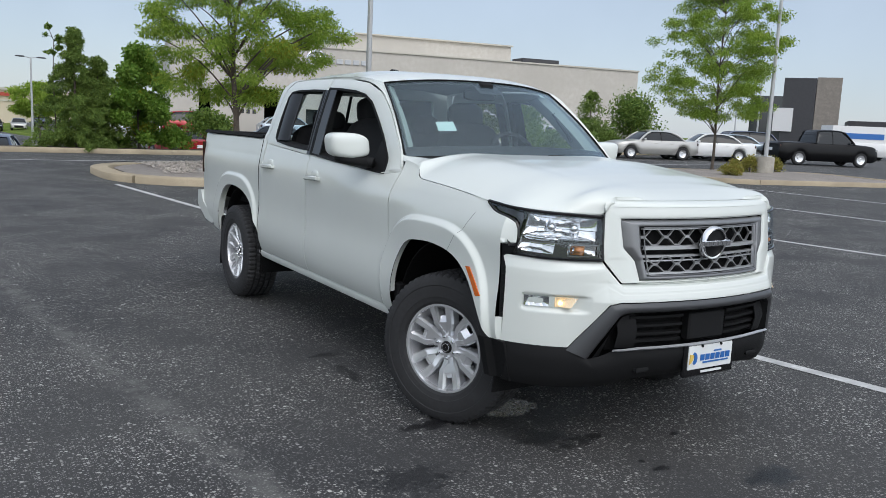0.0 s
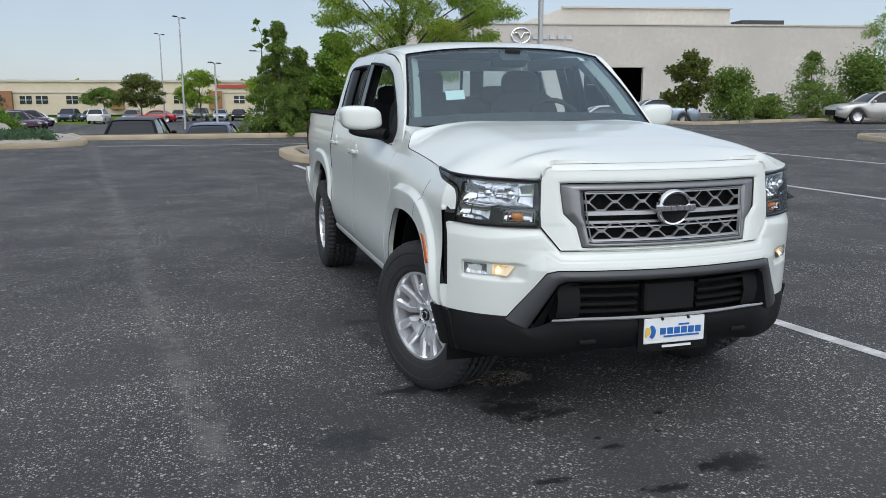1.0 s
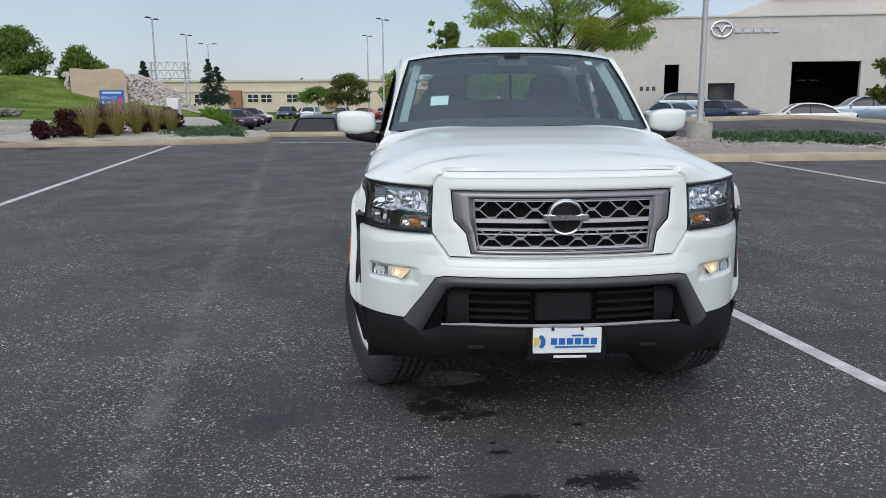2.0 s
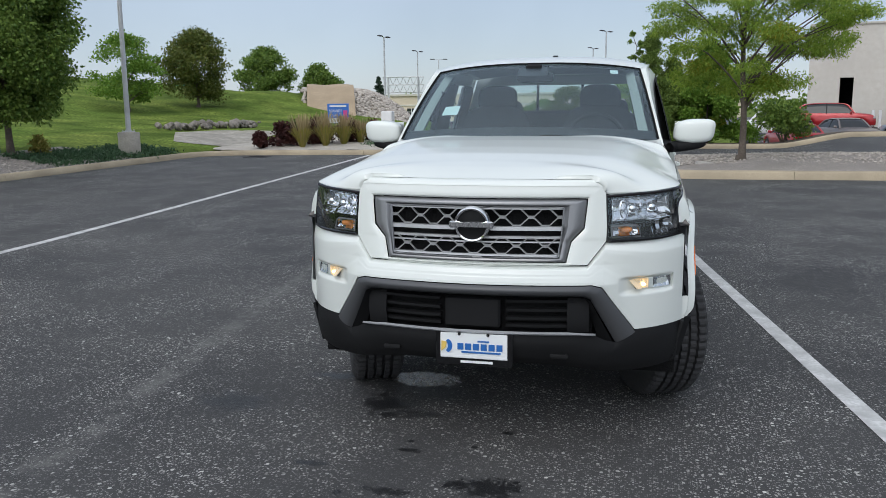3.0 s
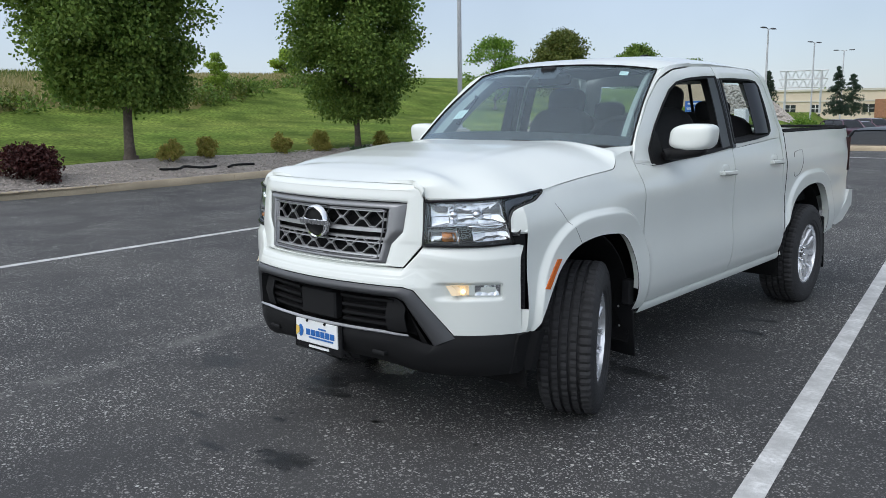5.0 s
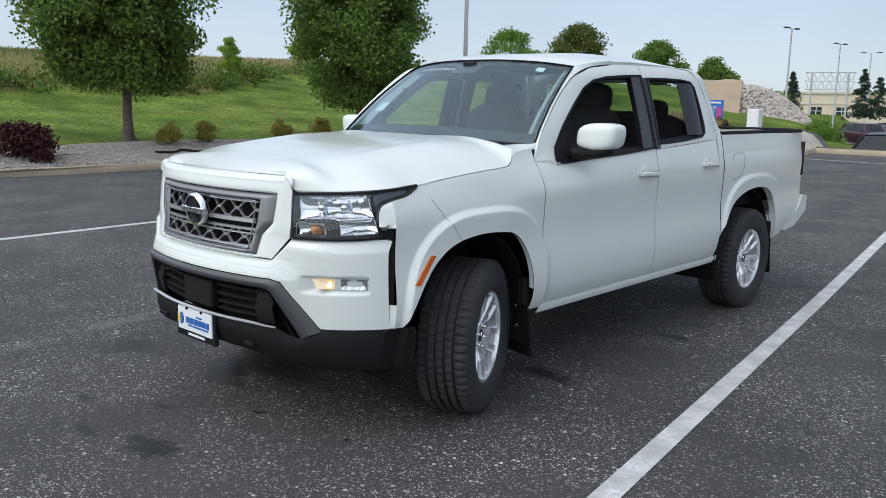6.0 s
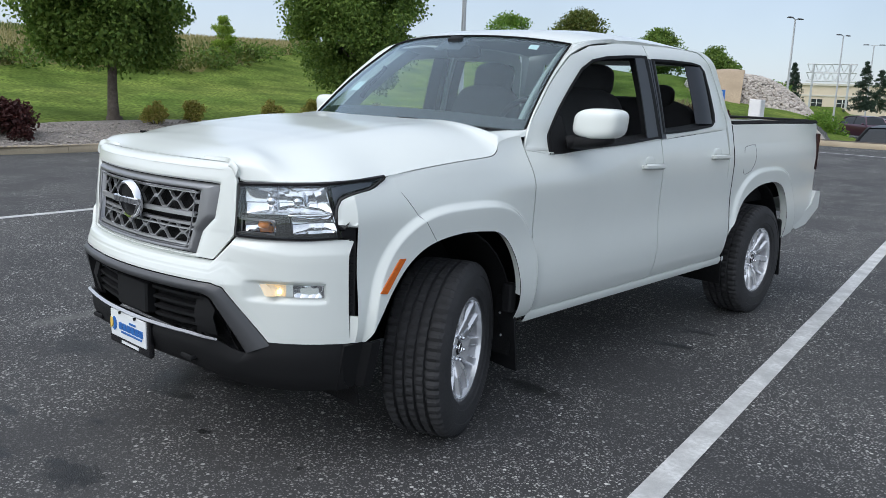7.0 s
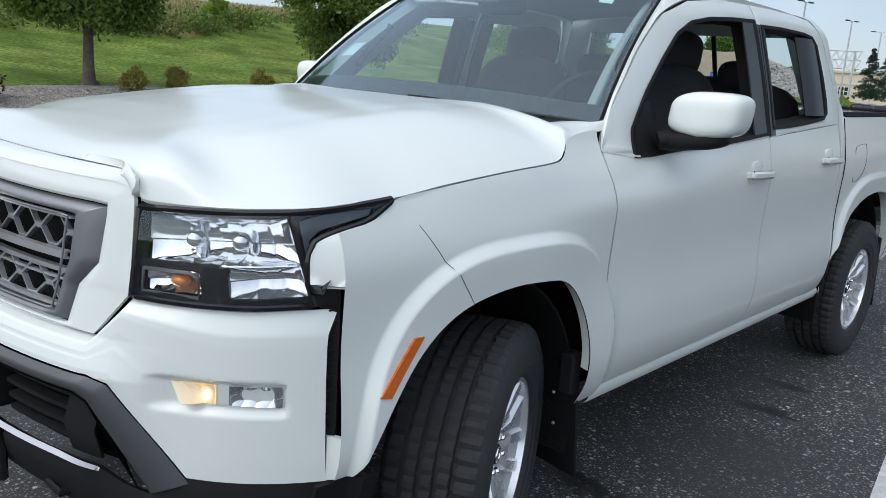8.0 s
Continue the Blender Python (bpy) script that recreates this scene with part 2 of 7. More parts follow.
    def lathe(self, prof, n=48, m=None, bumpy=None):
        """A profile of (radius, x) turned round the x axis; bumpy(i, k) shifts the radius of point k at step i."""
        prof = np.asarray(prof, float)
        v = []
        for i in range(n):
            a = 2 * np.pi * i / n
            for k, (r, x) in enumerate(prof):
                r = r + (bumpy(i, k) if bumpy else 0)
                v.append((x, r * np.cos(a), r * np.sin(a)))
        k = len(prof)
        f = [(i * k + j, ((i + 1) % n) * k + j, ((i + 1) % n) * k + j + 1, i * k + j + 1) for i in range(n) for j in range(k - 1)]
        v = np.array(v)
        if m is not None:
            v = v @ np.array(m.to_3x3()).T + np.array(m.translation)
        return self.add(v, f)

    def blob(self, c, s, e=2.0, nu=16, nv=10, rot=None):
        """A rounded body; e over 2 makes it boxier."""
        u = np.linspace(0, 2 * np.pi, nu, endpoint=False)
        w = np.linspace(-np.pi / 2, np.pi / 2, nv)
        p = lambda q: np.sign(q) * np.abs(q) ** (2 / e)
        v = np.array([(p(np.cos(b)) * p(np.cos(a)) * s[0], p(np.cos(b)) * p(np.sin(a)) * s[1], p(np.sin(b)) * s[2]) for b in w for a in u])
        if rot is not None:
            v = v @ np.array(rot.to_3x3()).T
        f = [(i * nu + j, i * nu + (j + 1) % nu, (i + 1) * nu + (j + 1) % nu, (i + 1) * nu + j) for i in range(nv - 1) for j in range(nu)]
        return self.add(v + np.asarray(c, float), f)

    def prism(self, poly, a, b, axis="y"):
        """A flat outline drawn out from a to b along an axis."""
        poly = np.asarray(poly, float)
        n = len(poly)
        put = {"x": lambda p, d: (d, p[0], p[1]), "y": lambda p, d: (p[0], d, p[1]), "z": lambda p, d: (p[0], p[1], d)}[axis]
        v = [put(p, a) for p in poly] + [put(p, b) for p in poly]
        f = [tuple(range(n)), tuple(range(2 * n - 1, n - 1, -1))] + [(i, (i + 1) % n, n + (i + 1) % n, n + i) for i in range(n)]
        return self.add(v, f)

    def bend(self, f):
        """Moves every vertex of the mesh by a function of its coordinates."""
        self.v = [np.stack(f(*np.concatenate(self.v).T), 1)]
        return self

    def side(self, sx):
        return self if sx > 0 else self.flip()

    def flip(self):
        """The mirror image across x = 0."""
        g = Shape()
        return g.add(np.concatenate(self.v) * (-1, 1, 1), [q[::-1] for q in self.f])

    def done(self, name, mat, parent=None, label="", smooth=40, m=None, tidy=True):
        me = bpy.data.meshes.new(name)
        me.from_pydata(np.concatenate(self.v).tolist(), [], self.f)
        if tidy:
            bm = bmesh.new()
            bm.from_mesh(me)
            bmesh.ops.remove_doubles(bm, verts=bm.verts, dist=1e-5)
            bmesh.ops.recalc_face_normals(bm, faces=bm.faces)
            bm.to_mesh(me)
            bm.free()
        if smooth:
            me.shade_smooth()
            me.set_sharp_from_angle(angle=radians(smooth))
        me.materials.append(mat)
        ob = new(name, me)
        if parent:
            ob.parent = parent
        if m is not None:
            ob.matrix_local = m
        if label:
            ob["label"] = label
        return ob


def part(name, shape, mat, parent, label="", smooth=40, m=None):
    return shape.done(name, mat, parent, label, smooth, m)


def both(name, shape, mat, parent, label="", smooth=40):
    """A part and its mirror image on the other side of the thing."""
    return part(name, shape, mat, parent, label, smooth), part(name, shape.flip(), mat, parent, label, smooth)


def thing(name, label, category, group="", m=None, kind=""):
    ob = new(name)
    ob.empty_display_size = 0.1
    if m is not None:
        ob.matrix_world = m
    return tagged(ob, label, category, group, kind)


def along(pts, k):
    """k points evenly spaced by index through a smooth line over the given points."""
    p = np.asarray(pts, float)
    n = len(p)
    t = np.linspace(0, n - 1, k)
    i = np.clip(t.astype(int), 0, n - 2)
    u = (t - i)[:, None]
    p0, p1, p2, p3 = p[np.maximum(i - 1, 0)], p[i], p[i + 1], p[np.minimum(i + 2, n - 1)]
    return 0.5 * (2 * p1 + (p2 - p0) * u + (2 * p0 - 5 * p1 + 4 * p2 - p3) * u ** 2 + (3 * p1 - p0 - 3 * p2 + p3) * u ** 3)


def straight(pts, k):
    """k points by even steps of index along straight stretches."""
    p = np.asarray(pts, float)
    t = np.linspace(0, len(p) - 1, k)
    return np.stack([np.interp(t, np.arange(len(p)), p[:, c]) for c in range(p.shape[1])], 1)


def lerp(A, B, ts):
    A, B = np.asarray(A, float), np.asarray(B, float)
    return np.array([A + (B - A) * t for t in ts])


def lot_edge(y):
    """Where the second lot ends in the west."""
    return np.interp(y, [24, 38, 50, 60, 90, 130], [-9.5, -11.0, -14.5, -19.0, -32.0, -42.0])


def ground_z(x, y):
    """The lot rises gently to the north; beyond the verge the second lot lies lower in the west."""
    x, y = np.asarray(x, float), np.asarray(y, float)
    near = 0.012 * np.clip(y - 4.0, 0, 60) + 0.36 * sm(16.5, 23, y) * sm(4.5, 7, x) * (1 - sm(13, 20, x))
    edge = np.interp(x, [-9, 4.2, 8, 12.4, 20, 32, 48], [22.9, 23.1, 23.6, 25, 28, 31.5, 34.5]) + 1.8
    x0 = lot_edge(y)
    t = sm(0, 2.6, y - edge) * sm(0, 2.5, x - x0)
    far = np.interp(x, [-12, 4, 12, 20, 25, 40], [-0.85, -0.85, -0.47, -0.37, 0.3, 0.38]) + 0.6 * sm(44, 51, y) * sm(6, 10, x) * (1 - sm(20, 25, x)) - 0.006 * np.clip(y - 27, 0, 95) * (1 - sm(2, 16, x))
    return near * (1 - t) + far * t


def sm(a, b, x):
    t = np.clip((np.asarray(x, float) - a) / (b - a), 0, 1)
    return t * t * (3 - 2 * t)


# ---- ground, asphalt, kerbs ----
def asphalt_material():
    """Worn asphalt: dark binder, pale stone chips, broad patches, and oily stains at their places."""
    m = bpy.data.materials.new("asphalt")
    m.use_nodes = True
    n, l = m.node_tree.nodes, m.node_tree.links
    b = n["Principled BSDF"]
    tc = n.new("ShaderNodeTexCoord")

    def noise_tex(scale, detail=4.0, rough=0.55):
        x = n.new("ShaderNodeTexNoise")
        x.inputs["Scale"].default_value, x.inputs["Detail"].default_value, x.inputs["Roughness"].default_value = scale, detail, rough
        l.new(tc.outputs["Object"], x.inputs["Vector"])
        return x

    def remap(src, a, bb, c=0.0, d=1.0):
        r = n.new("ShaderNodeMapRange")
        for i, v in zip((1, 2, 3, 4), (a, bb, c, d)):
            r.inputs[i].default_value = v
        l.new(src, r.inputs[0])
        return r.outputs[0]

    def math_(op, a, bb):
        x = n.new("ShaderNodeMath")
        x.operation = op
        for s, v in zip(x.inputs, (a, bb)):
            if isinstance(v, (int, float)):
                s.default_value = v
            else:
                l.new(v, s)
        return x.outputs[0]

    def mix(a, bb, fac):
        x = n.new("ShaderNodeMix")
        x.data_type = "RGBA"
        for s, v in ((x.inputs[0], fac), (x.inputs[6], a), (x.inputs[7], bb)):
            if isinstance(v, tuple):
                s.default_value = (*v, 1)
            elif isinstance(v, (int, float)):
                s.default_value = v
            else:
                l.new(v, s)
        return x.outputs[2]

    col = mix((0.027, 0.027, 0.029), (0.054, 0.053, 0.052), remap(noise_tex(0.45, 5).outputs["Fac"], 0.35, 0.68))
    col = mix(col, (0.024, 0.024, 0.026), remap(noise_tex(60, 3).outputs["Fac"], 0.55, 0.75))
    chips = None
    for scale, cut, val in ((72, 0.76, (0.52, 0.51, 0.48)), (125, 0.58, (0.34, 0.335, 0.32)), (46, 0.945, (0.72, 0.71, 0.67))):
        v = n.new("ShaderNodeTexVoronoi")
        v.inputs["Scale"].default_value, v.inputs["Randomness"].default_value = scale, 1.0
        l.new(tc.outputs["Object"], v.inputs["Vector"])
        sep = n.new("ShaderNodeSeparateColor")
        l.new(v.outputs["Color"], sep.inputs[0])
        pick = remap(sep.outputs[0], cut, cut + 0.02)
        inside = remap(v.outputs["Distance"], 0.45, 0.36)
        dens = remap(noise_tex(1.1, 5, 0.65).outputs["Fac"], 0.38, 0.60, 0.16, 1.0)
        f = math_("MULTIPLY", math_("MULTIPLY", pick, inside), dens)
        shade = mix((val[0] * 0.55, val[1] * 0.55, val[2] * 0.55), val, sep.outputs[1])
        col = mix(col, shade, f)
        chips = f if chips is None else math_("MAXIMUM", chips, f)
    # stains: x, y, half width, half length, strength
    sep = n.new("ShaderNodeSeparateXYZ")
    wob = noise_tex(11, 8, 0.9)
    l.new(tc.outputs["Object"], sep.inputs[0])
    ws = remap(wob.outputs["Fac"], 0.40, 0.60, -0.8, 0.8)
    total = None
    for x, y, rx, ry, k in ((0.12, -1.32, 0.14, 0.08, 1.0), (-0.54, -0.50, 0.13, 0.15, 0.95), (-0.40, -0.60, 0.14, 0.06, 0.9), (-1.34, -0.63, 0.17, 0.11, 0.8),
                            (-0.25, -1.44, 0.08, 0.03, 0.95), (-0.66, -1.26, 0.06, 0.025, 0.9), (-0.93, -0.12, 0.14, 0.06, 0.95), (0.90, 2.0, 0.16, 0.05, 0.95), (0.78, 0.75, 0.18, 0.07, 0.9), (-0.28, -0.28, 0.28, 0.14, 0.8),
                            (0.13, -0.75, 0.03, 0.02, 0.9), (-0.27, -1.03, 0.04, 0.02, 0.9), (-0.93, 1.23, 0.10, 0.05, 0.7), (-0.95, 0.85, 0.04, 0.16, 0.7), (0.85, 2.39, 0.12, 0.05, 0.8)):
        dx = math_("DIVIDE", math_("SUBTRACT", sep.outputs[0], x), rx)
        dy = math_("DIVIDE", math_("SUBTRACT", sep.outputs[1], y), ry)
        d = math_("SQRT", math_("ADD", math_("MULTIPLY", dx, dx), math_("MULTIPLY", dy, dy)), 0.0)
        f = remap(math_("ADD", d, ws), 1.0, 0.86, 0.0, k)
        total = f if total is None else math_("MAXIMUM", total, f)
    # a sprinkle of small drips before the nose
    v = n.new("ShaderNodeTexVoronoi")
    v.inputs["Scale"].default_value = 7.0
    l.new(tc.outputs["Object"], v.inputs["Vector"])
    vc = n.new("ShaderNodeSeparateColor")
    l.new(v.outputs["Color"], vc.inputs[0])
    dx, dy = math_("SUBTRACT", sep.outputs[0], 0.0), math_("SUBTRACT", sep.outputs[1], -0.95)
    far = math_("ADD", math_("MULTIPLY", dx, dx), math_("MULTIPLY", dy, dy))
    size = math_("MULTIPLY", remap(vc.outputs[1], 0.0, 1.0, 0.05, 0.20), remap(vc.outputs[0], 0.62, 0.64))
    drip = math_("MULTIPLY", math_("LESS_THAN", math_("ADD", v.outputs["Distance"], math_("MULTIPLY", ws, 0.05)), size), remap(far, 0.85, 0.55, 0.0, 0.85))
    total = math_("MAXIMUM", total, drip)
    col = mix(col, (0.007, 0.007, 0.008), total)
    # a faint pale scuff running along the lot
    sx = math_("SUBTRACT", sep.outputs[0], math_("ADD", -1.98, math_("MULTIPLY", sep.outputs[1], -0.135)))
    scuff = math_("MULTIPLY", remap(math_("ABSOLUTE", math_("ADD", sx, math_("MULTIPLY", ws, 0.05)), 0.0), 0.13, 0.02), remap(noise_tex(5, 4, 0.7).outputs["Fac"], 0.40, 0.60, 0.0, 0.5))
    col = mix(col, (0.17, 0.168, 0.16), scuff)
    # a wet patch under the nose
    dx, dy = math_("DIVIDE", math_("SUBTRACT", sep.outputs[0], -0.46), 0.20), math_("DIVIDE", math_("SUBTRACT", sep.outputs[1], -0.07), 0.13)
    wet = remap(math_("ADD", math_("ADD", math_("MULTIPLY", dx, dx), math_("MULTIPLY", dy, dy)), math_("MULTIPLY", ws, 0.5)), 1.0, 0.8)
    l.new(col, b.inputs["Base Color"])
    l.new(math_("MULTIPLY", remap(total, 0.0, 1.0, 0.82, 0.45), remap(wet, 0.0, 1.0, 1.0, 0.12)), b.inputs["Roughness"])
    bp = n.new("ShaderNodeBump")
    bp.inputs["Strength"].default_value, bp.inputs["Distance"].default_value = 0.55, 0.006
    l.new(math_("ADD", math_("MULTIPLY", chips, 0.6), noise_tex(140, 3).outputs["Fac"]), bp.inputs["Height"])
    l.new(bp.outputs[0], b.inputs["Normal"])
    return m


ASPHALT = asphalt_material()
GRASS = material("lawn", (0.12, 0.19, 0.034), 1.0, spec=0.06, grain=0.7, scale=9, stain=0.5, stain_scale=0.6, bump=1.0, bump_scale=18, alt=(0.20, 0.245, 0.055))
CONCRETE = material("kerb_concrete", (0.47, 0.39, 0.275), 0.85, grain=0.2, scale=60, stain=0.3, stain_scale=1.2, bump=0.25, bump_scale=90, vary=0.06)
PALE_CONCRETE = material("pale_concrete", (0.42, 0.40, 0.37), 0.85, grain=0.15, scale=40, stain=0.25, stain_scale=1.5, bump=0.2)
GRAVEL = material("gravel", (0.36, 0.32, 0.29), 0.9, grain=0.6, scale=45, stain=0.3, stain_scale=1.5, bump=1.0, bump_scale=60, alt=(0.28, 0.25, 0.23))
STONE = material("river_stone", (0.40, 0.36, 0.32), 0.8, grain=0.2, scale=30, vary=0.45)
LINE_PAINT = material("road_marking", (0.62, 0.62, 0.61), 0.75, grain=0.35, scale=45, stain=0.35, stain_scale=6, bump=0.3, bump_scale=120)


def hill(x, y):
    """The grass bank west of the lot."""
    x, y = np.asarray(x, float), np.asarray(y, float)
    d = -x - 12.9
    z = np.interp(d, [0, 0.3, 2.3, 6, 12, 20, 30, 45, 120], [0.0, 0.13, 0.42, 0.62, 1.10, 2.5, 3.55, 4.1, 4.3])
    z = z + 1.3 * np.exp(-((x + 23.5) / 4.5) ** 2 - ((y - 47.5) / 7) ** 2) + 0.3 * np.exp(-((x + 36) / 12) ** 2 - ((y - 46) / 14) ** 2)
    return z * (1 - sm(60, 85, y)) * (1 - sm(-1.5, 1.5, x - lot_edge(y)) * sm(36, 42, y))


def land_z(x, y):
    x = np.asarray(x, float)
    return ground_z(x, y) + np.where(x < -12.9, hill(x, y), -0.3)


gx = np.unique(np.concatenate([np.linspace(-900, -120, 12), np.linspace(-120, -40, 30), np.linspace(-40, -12, 57), np.linspace(-12, 120, 20), np.linspace(120, 900, 8)]))
gy = np.unique(np.concatenate([np.linspace(-400, -30, 10), np.linspace(-30, 80, 80), np.linspace(80, 1500, 20)]))
P = [[(x, y, float(land_z(x, y)) + (0.05 * noise.noise((x * 0.3, y * 0.3, 0)) if x < -15 else 0)) for x in gx] for y in gy]
tagged(Shape().grid(P).done("ground", GRASS, smooth=80), "mown green lawn rising to a grassy bank", "ground", kind="structure")
ax, ay = np.unique(np.concatenate([np.linspace(-12.93, 50, 100), np.linspace(50, 130, 20)])), np.unique(np.concatenate([np.linspace(-80, 4, 20), np.linspace(4, 22, 10), np.linspace(22, 36, 50), np.linspace(36, 64, 20), np.linspace(64, 128, 16)]))
tagged(Shape().grid([[(x, y, float(ground_z(x, y))) for x in ax] for y in ay]).done("road", ASPHALT, smooth=80), "dark worn asphalt car park with pale stone chips", "asphalt", kind="structure")

P = [[(x, y, float(ground_z(x, y)) + 0.03) for x in np.linspace(float(lot_edge(y)) + 1.2, -12.5, 12)] for y in np.linspace(48.5, 128, 40)]
tagged(Shape().grid(P).done("road", ASPHALT, smooth=80), "dark asphalt of the second car park", "asphalt", kind="structure")


def kerb_run(name, pts, wide=0.17, high=0.15, closed=False, step=3.0):
    """A run of concrete kerb stones along a line on the ground, each a piece with rounded edges."""
    root = thing(name, "tan concrete kerb", "kerb", kind="structure")
    p = np.asarray(pts, float)
    if closed:
        p = np.concatenate([p, p[:1]])
    seg = np.linalg.norm(np.diff(p, axis=0), axis=1)
    run = np.concatenate([[0], np.cumsum(seg)])
    n = max(1, int(run[-1] / step))
    for i in range(n):
        s = np.unique(np.clip(np.concatenate([np.linspace(run[-1] * i / n + 0.004, run[-1] * (i + 1) / n - 0.004, 13)]), 0, run[-1]))
        c = np.stack([np.interp(s, run, p[:, 0]), np.interp(s, run, p[:, 1])], 1)
        t = np.gradient(c, axis=0)
        t /= np.linalg.norm(t, axis=1, keepdims=True)
        nrm = np.stack([t[:, 1], -t[:, 0]], 1)
        prof = ((0.012, -0.05), (0.0, 0.02), (0.02, high - 0.03), (0.045, high), (wide - 0.02, high), (wide, high - 0.02), (wide, -0.05))
        sec = np.array([[(*(q - nn * o), float(ground_z(*q)) + h) for o, h in prof] for q, nn in zip(c, nrm)])
        Shape().grid(sec, 0).add(sec[0], [tuple(range(len(prof)))]).add(sec[-1], [tuple(range(len(prof)))]).done("kerb_stone", CONCRETE, root, smooth=50)
    return root


def rounded(x0, y0, x1, y1, r, turn=0.0, k=8):
    """The outline of a rounded rectangle, clockwise, turned about its middle."""
    pts = []
    for cx, cy, a in ((x1 - r, y1 - r, 90), (x1 - r, y0 + r, 0), (x0 + r, y0 + r, -90), (x0 + r, y1 - r, -180)):
        pts += [(cx + r * math.cos(radians(a - 90 * i / k)), cy + r * math.sin(radians(a - 90 * i / k))) for i in range(k + 1)]
    c, s = math.cos(radians(turn)), math.sin(radians(turn))
    mx, my = (x0 + x1) / 2, (y0 + y1) / 2
    return np.array([(mx + (x - mx) * c - (y - my) * s, my + (x - mx) * s + (y - my) * c) for x, y in pts])


def fill(name, outline, mat, label, high=0.12, mound=0.0, category="planting bed"):
    """The surface inside a kerb, heaped up in the middle."""
    o = np.asarray(outline, float)
    c = o.mean(0)
    P = []
    for t in np.linspace(0, 0.97, 12):
        q = c + (o - c) * (1 - t)
        P.append([(x, y, float(ground_z(x, y)) + high + mound * (1 - (1 - t) ** 2) + 0.03 * noise.noise((x * 2, y * 2, 3))) for x, y in q])
    P = np.array(P)
    s = Shape().grid(np.concatenate([P, P[:, :1]], 1))
    return tagged(s.done(name, mat, smooth=80), label, category, kind="structure")


def stones(name, count, area, z_at, size, mat, label, seed):
    """Loose stones scattered over an area, joined."""
    rng = np.random.default_rng(seed)
    base = np.array([(1, 0, 0), (0, 1, 0), (-1, 0, 0), (0, -1, 0), (0, 0, 0.8), (0, 0, -0.5)])
    fc = [(0, 1, 4), (1, 2, 4), (2, 3, 4), (3, 0, 4), (1, 0, 5), (2, 1, 5), (3, 2, 5), (0, 3, 5)]
    V, F = [], []
    i = 0
    while i < count:
        x, y = area(rng)
        r = size * rng.uniform(0.5, 1.4)
        a = rng.uniform(0, 6.28)
        v = base * (r, r * rng.uniform(0.6, 1), r * rng.uniform(0.5, 0.9)) + rng.normal(0, r * 0.15, (6, 3))
        v = v @ np.array(((math.cos(a), math.sin(a), 0), (-math.sin(a), math.cos(a), 0), (0, 0, 1)))
        V.append(v + (x, y, float(z_at(x, y)) + r * 0.2))
        F += [tuple(q + i * 6 for q in f) for f in fc]
        i += 1
    s = Shape()
    s.add(np.concatenate(V), F)
    return tagged(s.done(name, mat, smooth=0, tidy=False), label, "gravel", kind="stuff")


def stripe(pts, wide=0.12):
    """A painted line lying on the asphalt."""
    p = straight(pts, 24) if len(pts) == 2 else np.asarray(pts, float)
    t = np.gradient(p, axis=0)
    t /= np.linalg.norm(t, axis=1, keepdims=True)
    nn = np.stack([t[:, 1], -t[:, 0]], 1)
    z = ground_z(p[:, 0], p[:, 1])
    s = Shape().grid([np.column_stack([p + nn * wide / 2 * d, z + 0.004]) for d in (-1, 1)])
    return tagged(s.done("parking_line", LINE_PAINT, smooth=0), "worn white painted parking line on asphalt", "road marking", kind="structure")


stripe([(2.665, -6.5), (-0.05, 13.2)], 0.108)
stripe([(-5.60, -3.0), (-7.42, 19.2)])
stripe([(9.1, -6), (6.55, 13.2)])
stripe([(14.3, -6), (11.6, 13.8)])
stripe([(19.2, -6), (16.4, 13.6)])
stripe([(24.2, -6), (22.0, 10.2)])
stripe([(-4.6, 20.2), (0, 19.8), (6, 19.3), (14, 20.2), (24, 22.5), (40, 26.0)])

# west kerb with its gravel bed
WK = [(-12.95, -40), (-12.92, -10), (-12.84, 2), (-12.66, 8), (-12.62, 14), (-12.6, 17.3), (-12.45, 18.2), (-12.0, 18.75), (-11.2, 18.94), (-11.0, 18.96)]
kerb_run("kerb_west", WK)
NWP = [(-11.0, 18.97), (-9, 19.25), (-6.6, 19.6), (-5.6, 19.95), (-5.0, 20.6), (-4.95, 21.3), (-5.3, 23.0), (-6.3, 26.8), (-8.2, 33.0), (-9.4, 37.0)]
kerb_run("kerb_planter", NWP)
P = [[(x, y, float(ground_z(x, y) + np.where(x < -12.9, hill(x, y), 0.11)) + 0.02 + 0.02 * noise.noise((x * 3, y * 3, 1))) for x in np.linspace(-15.1 + 0.25 * math.sin(y * 0.7), -12.78, 9)] for y in np.linspace(-30, 15.6, 70)]
tagged(Shape().grid(P).done("gravel_bed", GRAVEL, smooth=80), "grey pink gravel bed behind the kerb", "gravel bed", kind="structure")
stones("gravel", 9000, lambda r: (r.uniform(-15.0, -12.8), r.uniform(-4, 15.5)), lambda x, y: ground_z(x, y) + (hill(x, y) if x < -12.9 else 0.12) + 0.02, 0.028, STONE, "loose grey and pink gravel stones", 3)
pl = np.array([(-11.2, 19.2), (-9, 19.5), (-6.6, 19.8), (-5.2, 20.8), (-5.5, 23.0), (-6.5, 26.8), (-8.4, 33.0), (-9.6, 37.0), (-13, 38), (-15.5, 30), (-14.5, 24), (-13.2, 20.2), (-12.3, 19.4)])
fill("planter_soil", along(np.concatenate([pl, pl[:1]]), 60)[:-1], material("pale_gravel", (0.46, 0.42, 0.36), 0.9, grain=0.4, scale=30, stain=0.25, bump=0.8, bump_scale=50), "pale gravel planting bed", 0.14, 0.12)

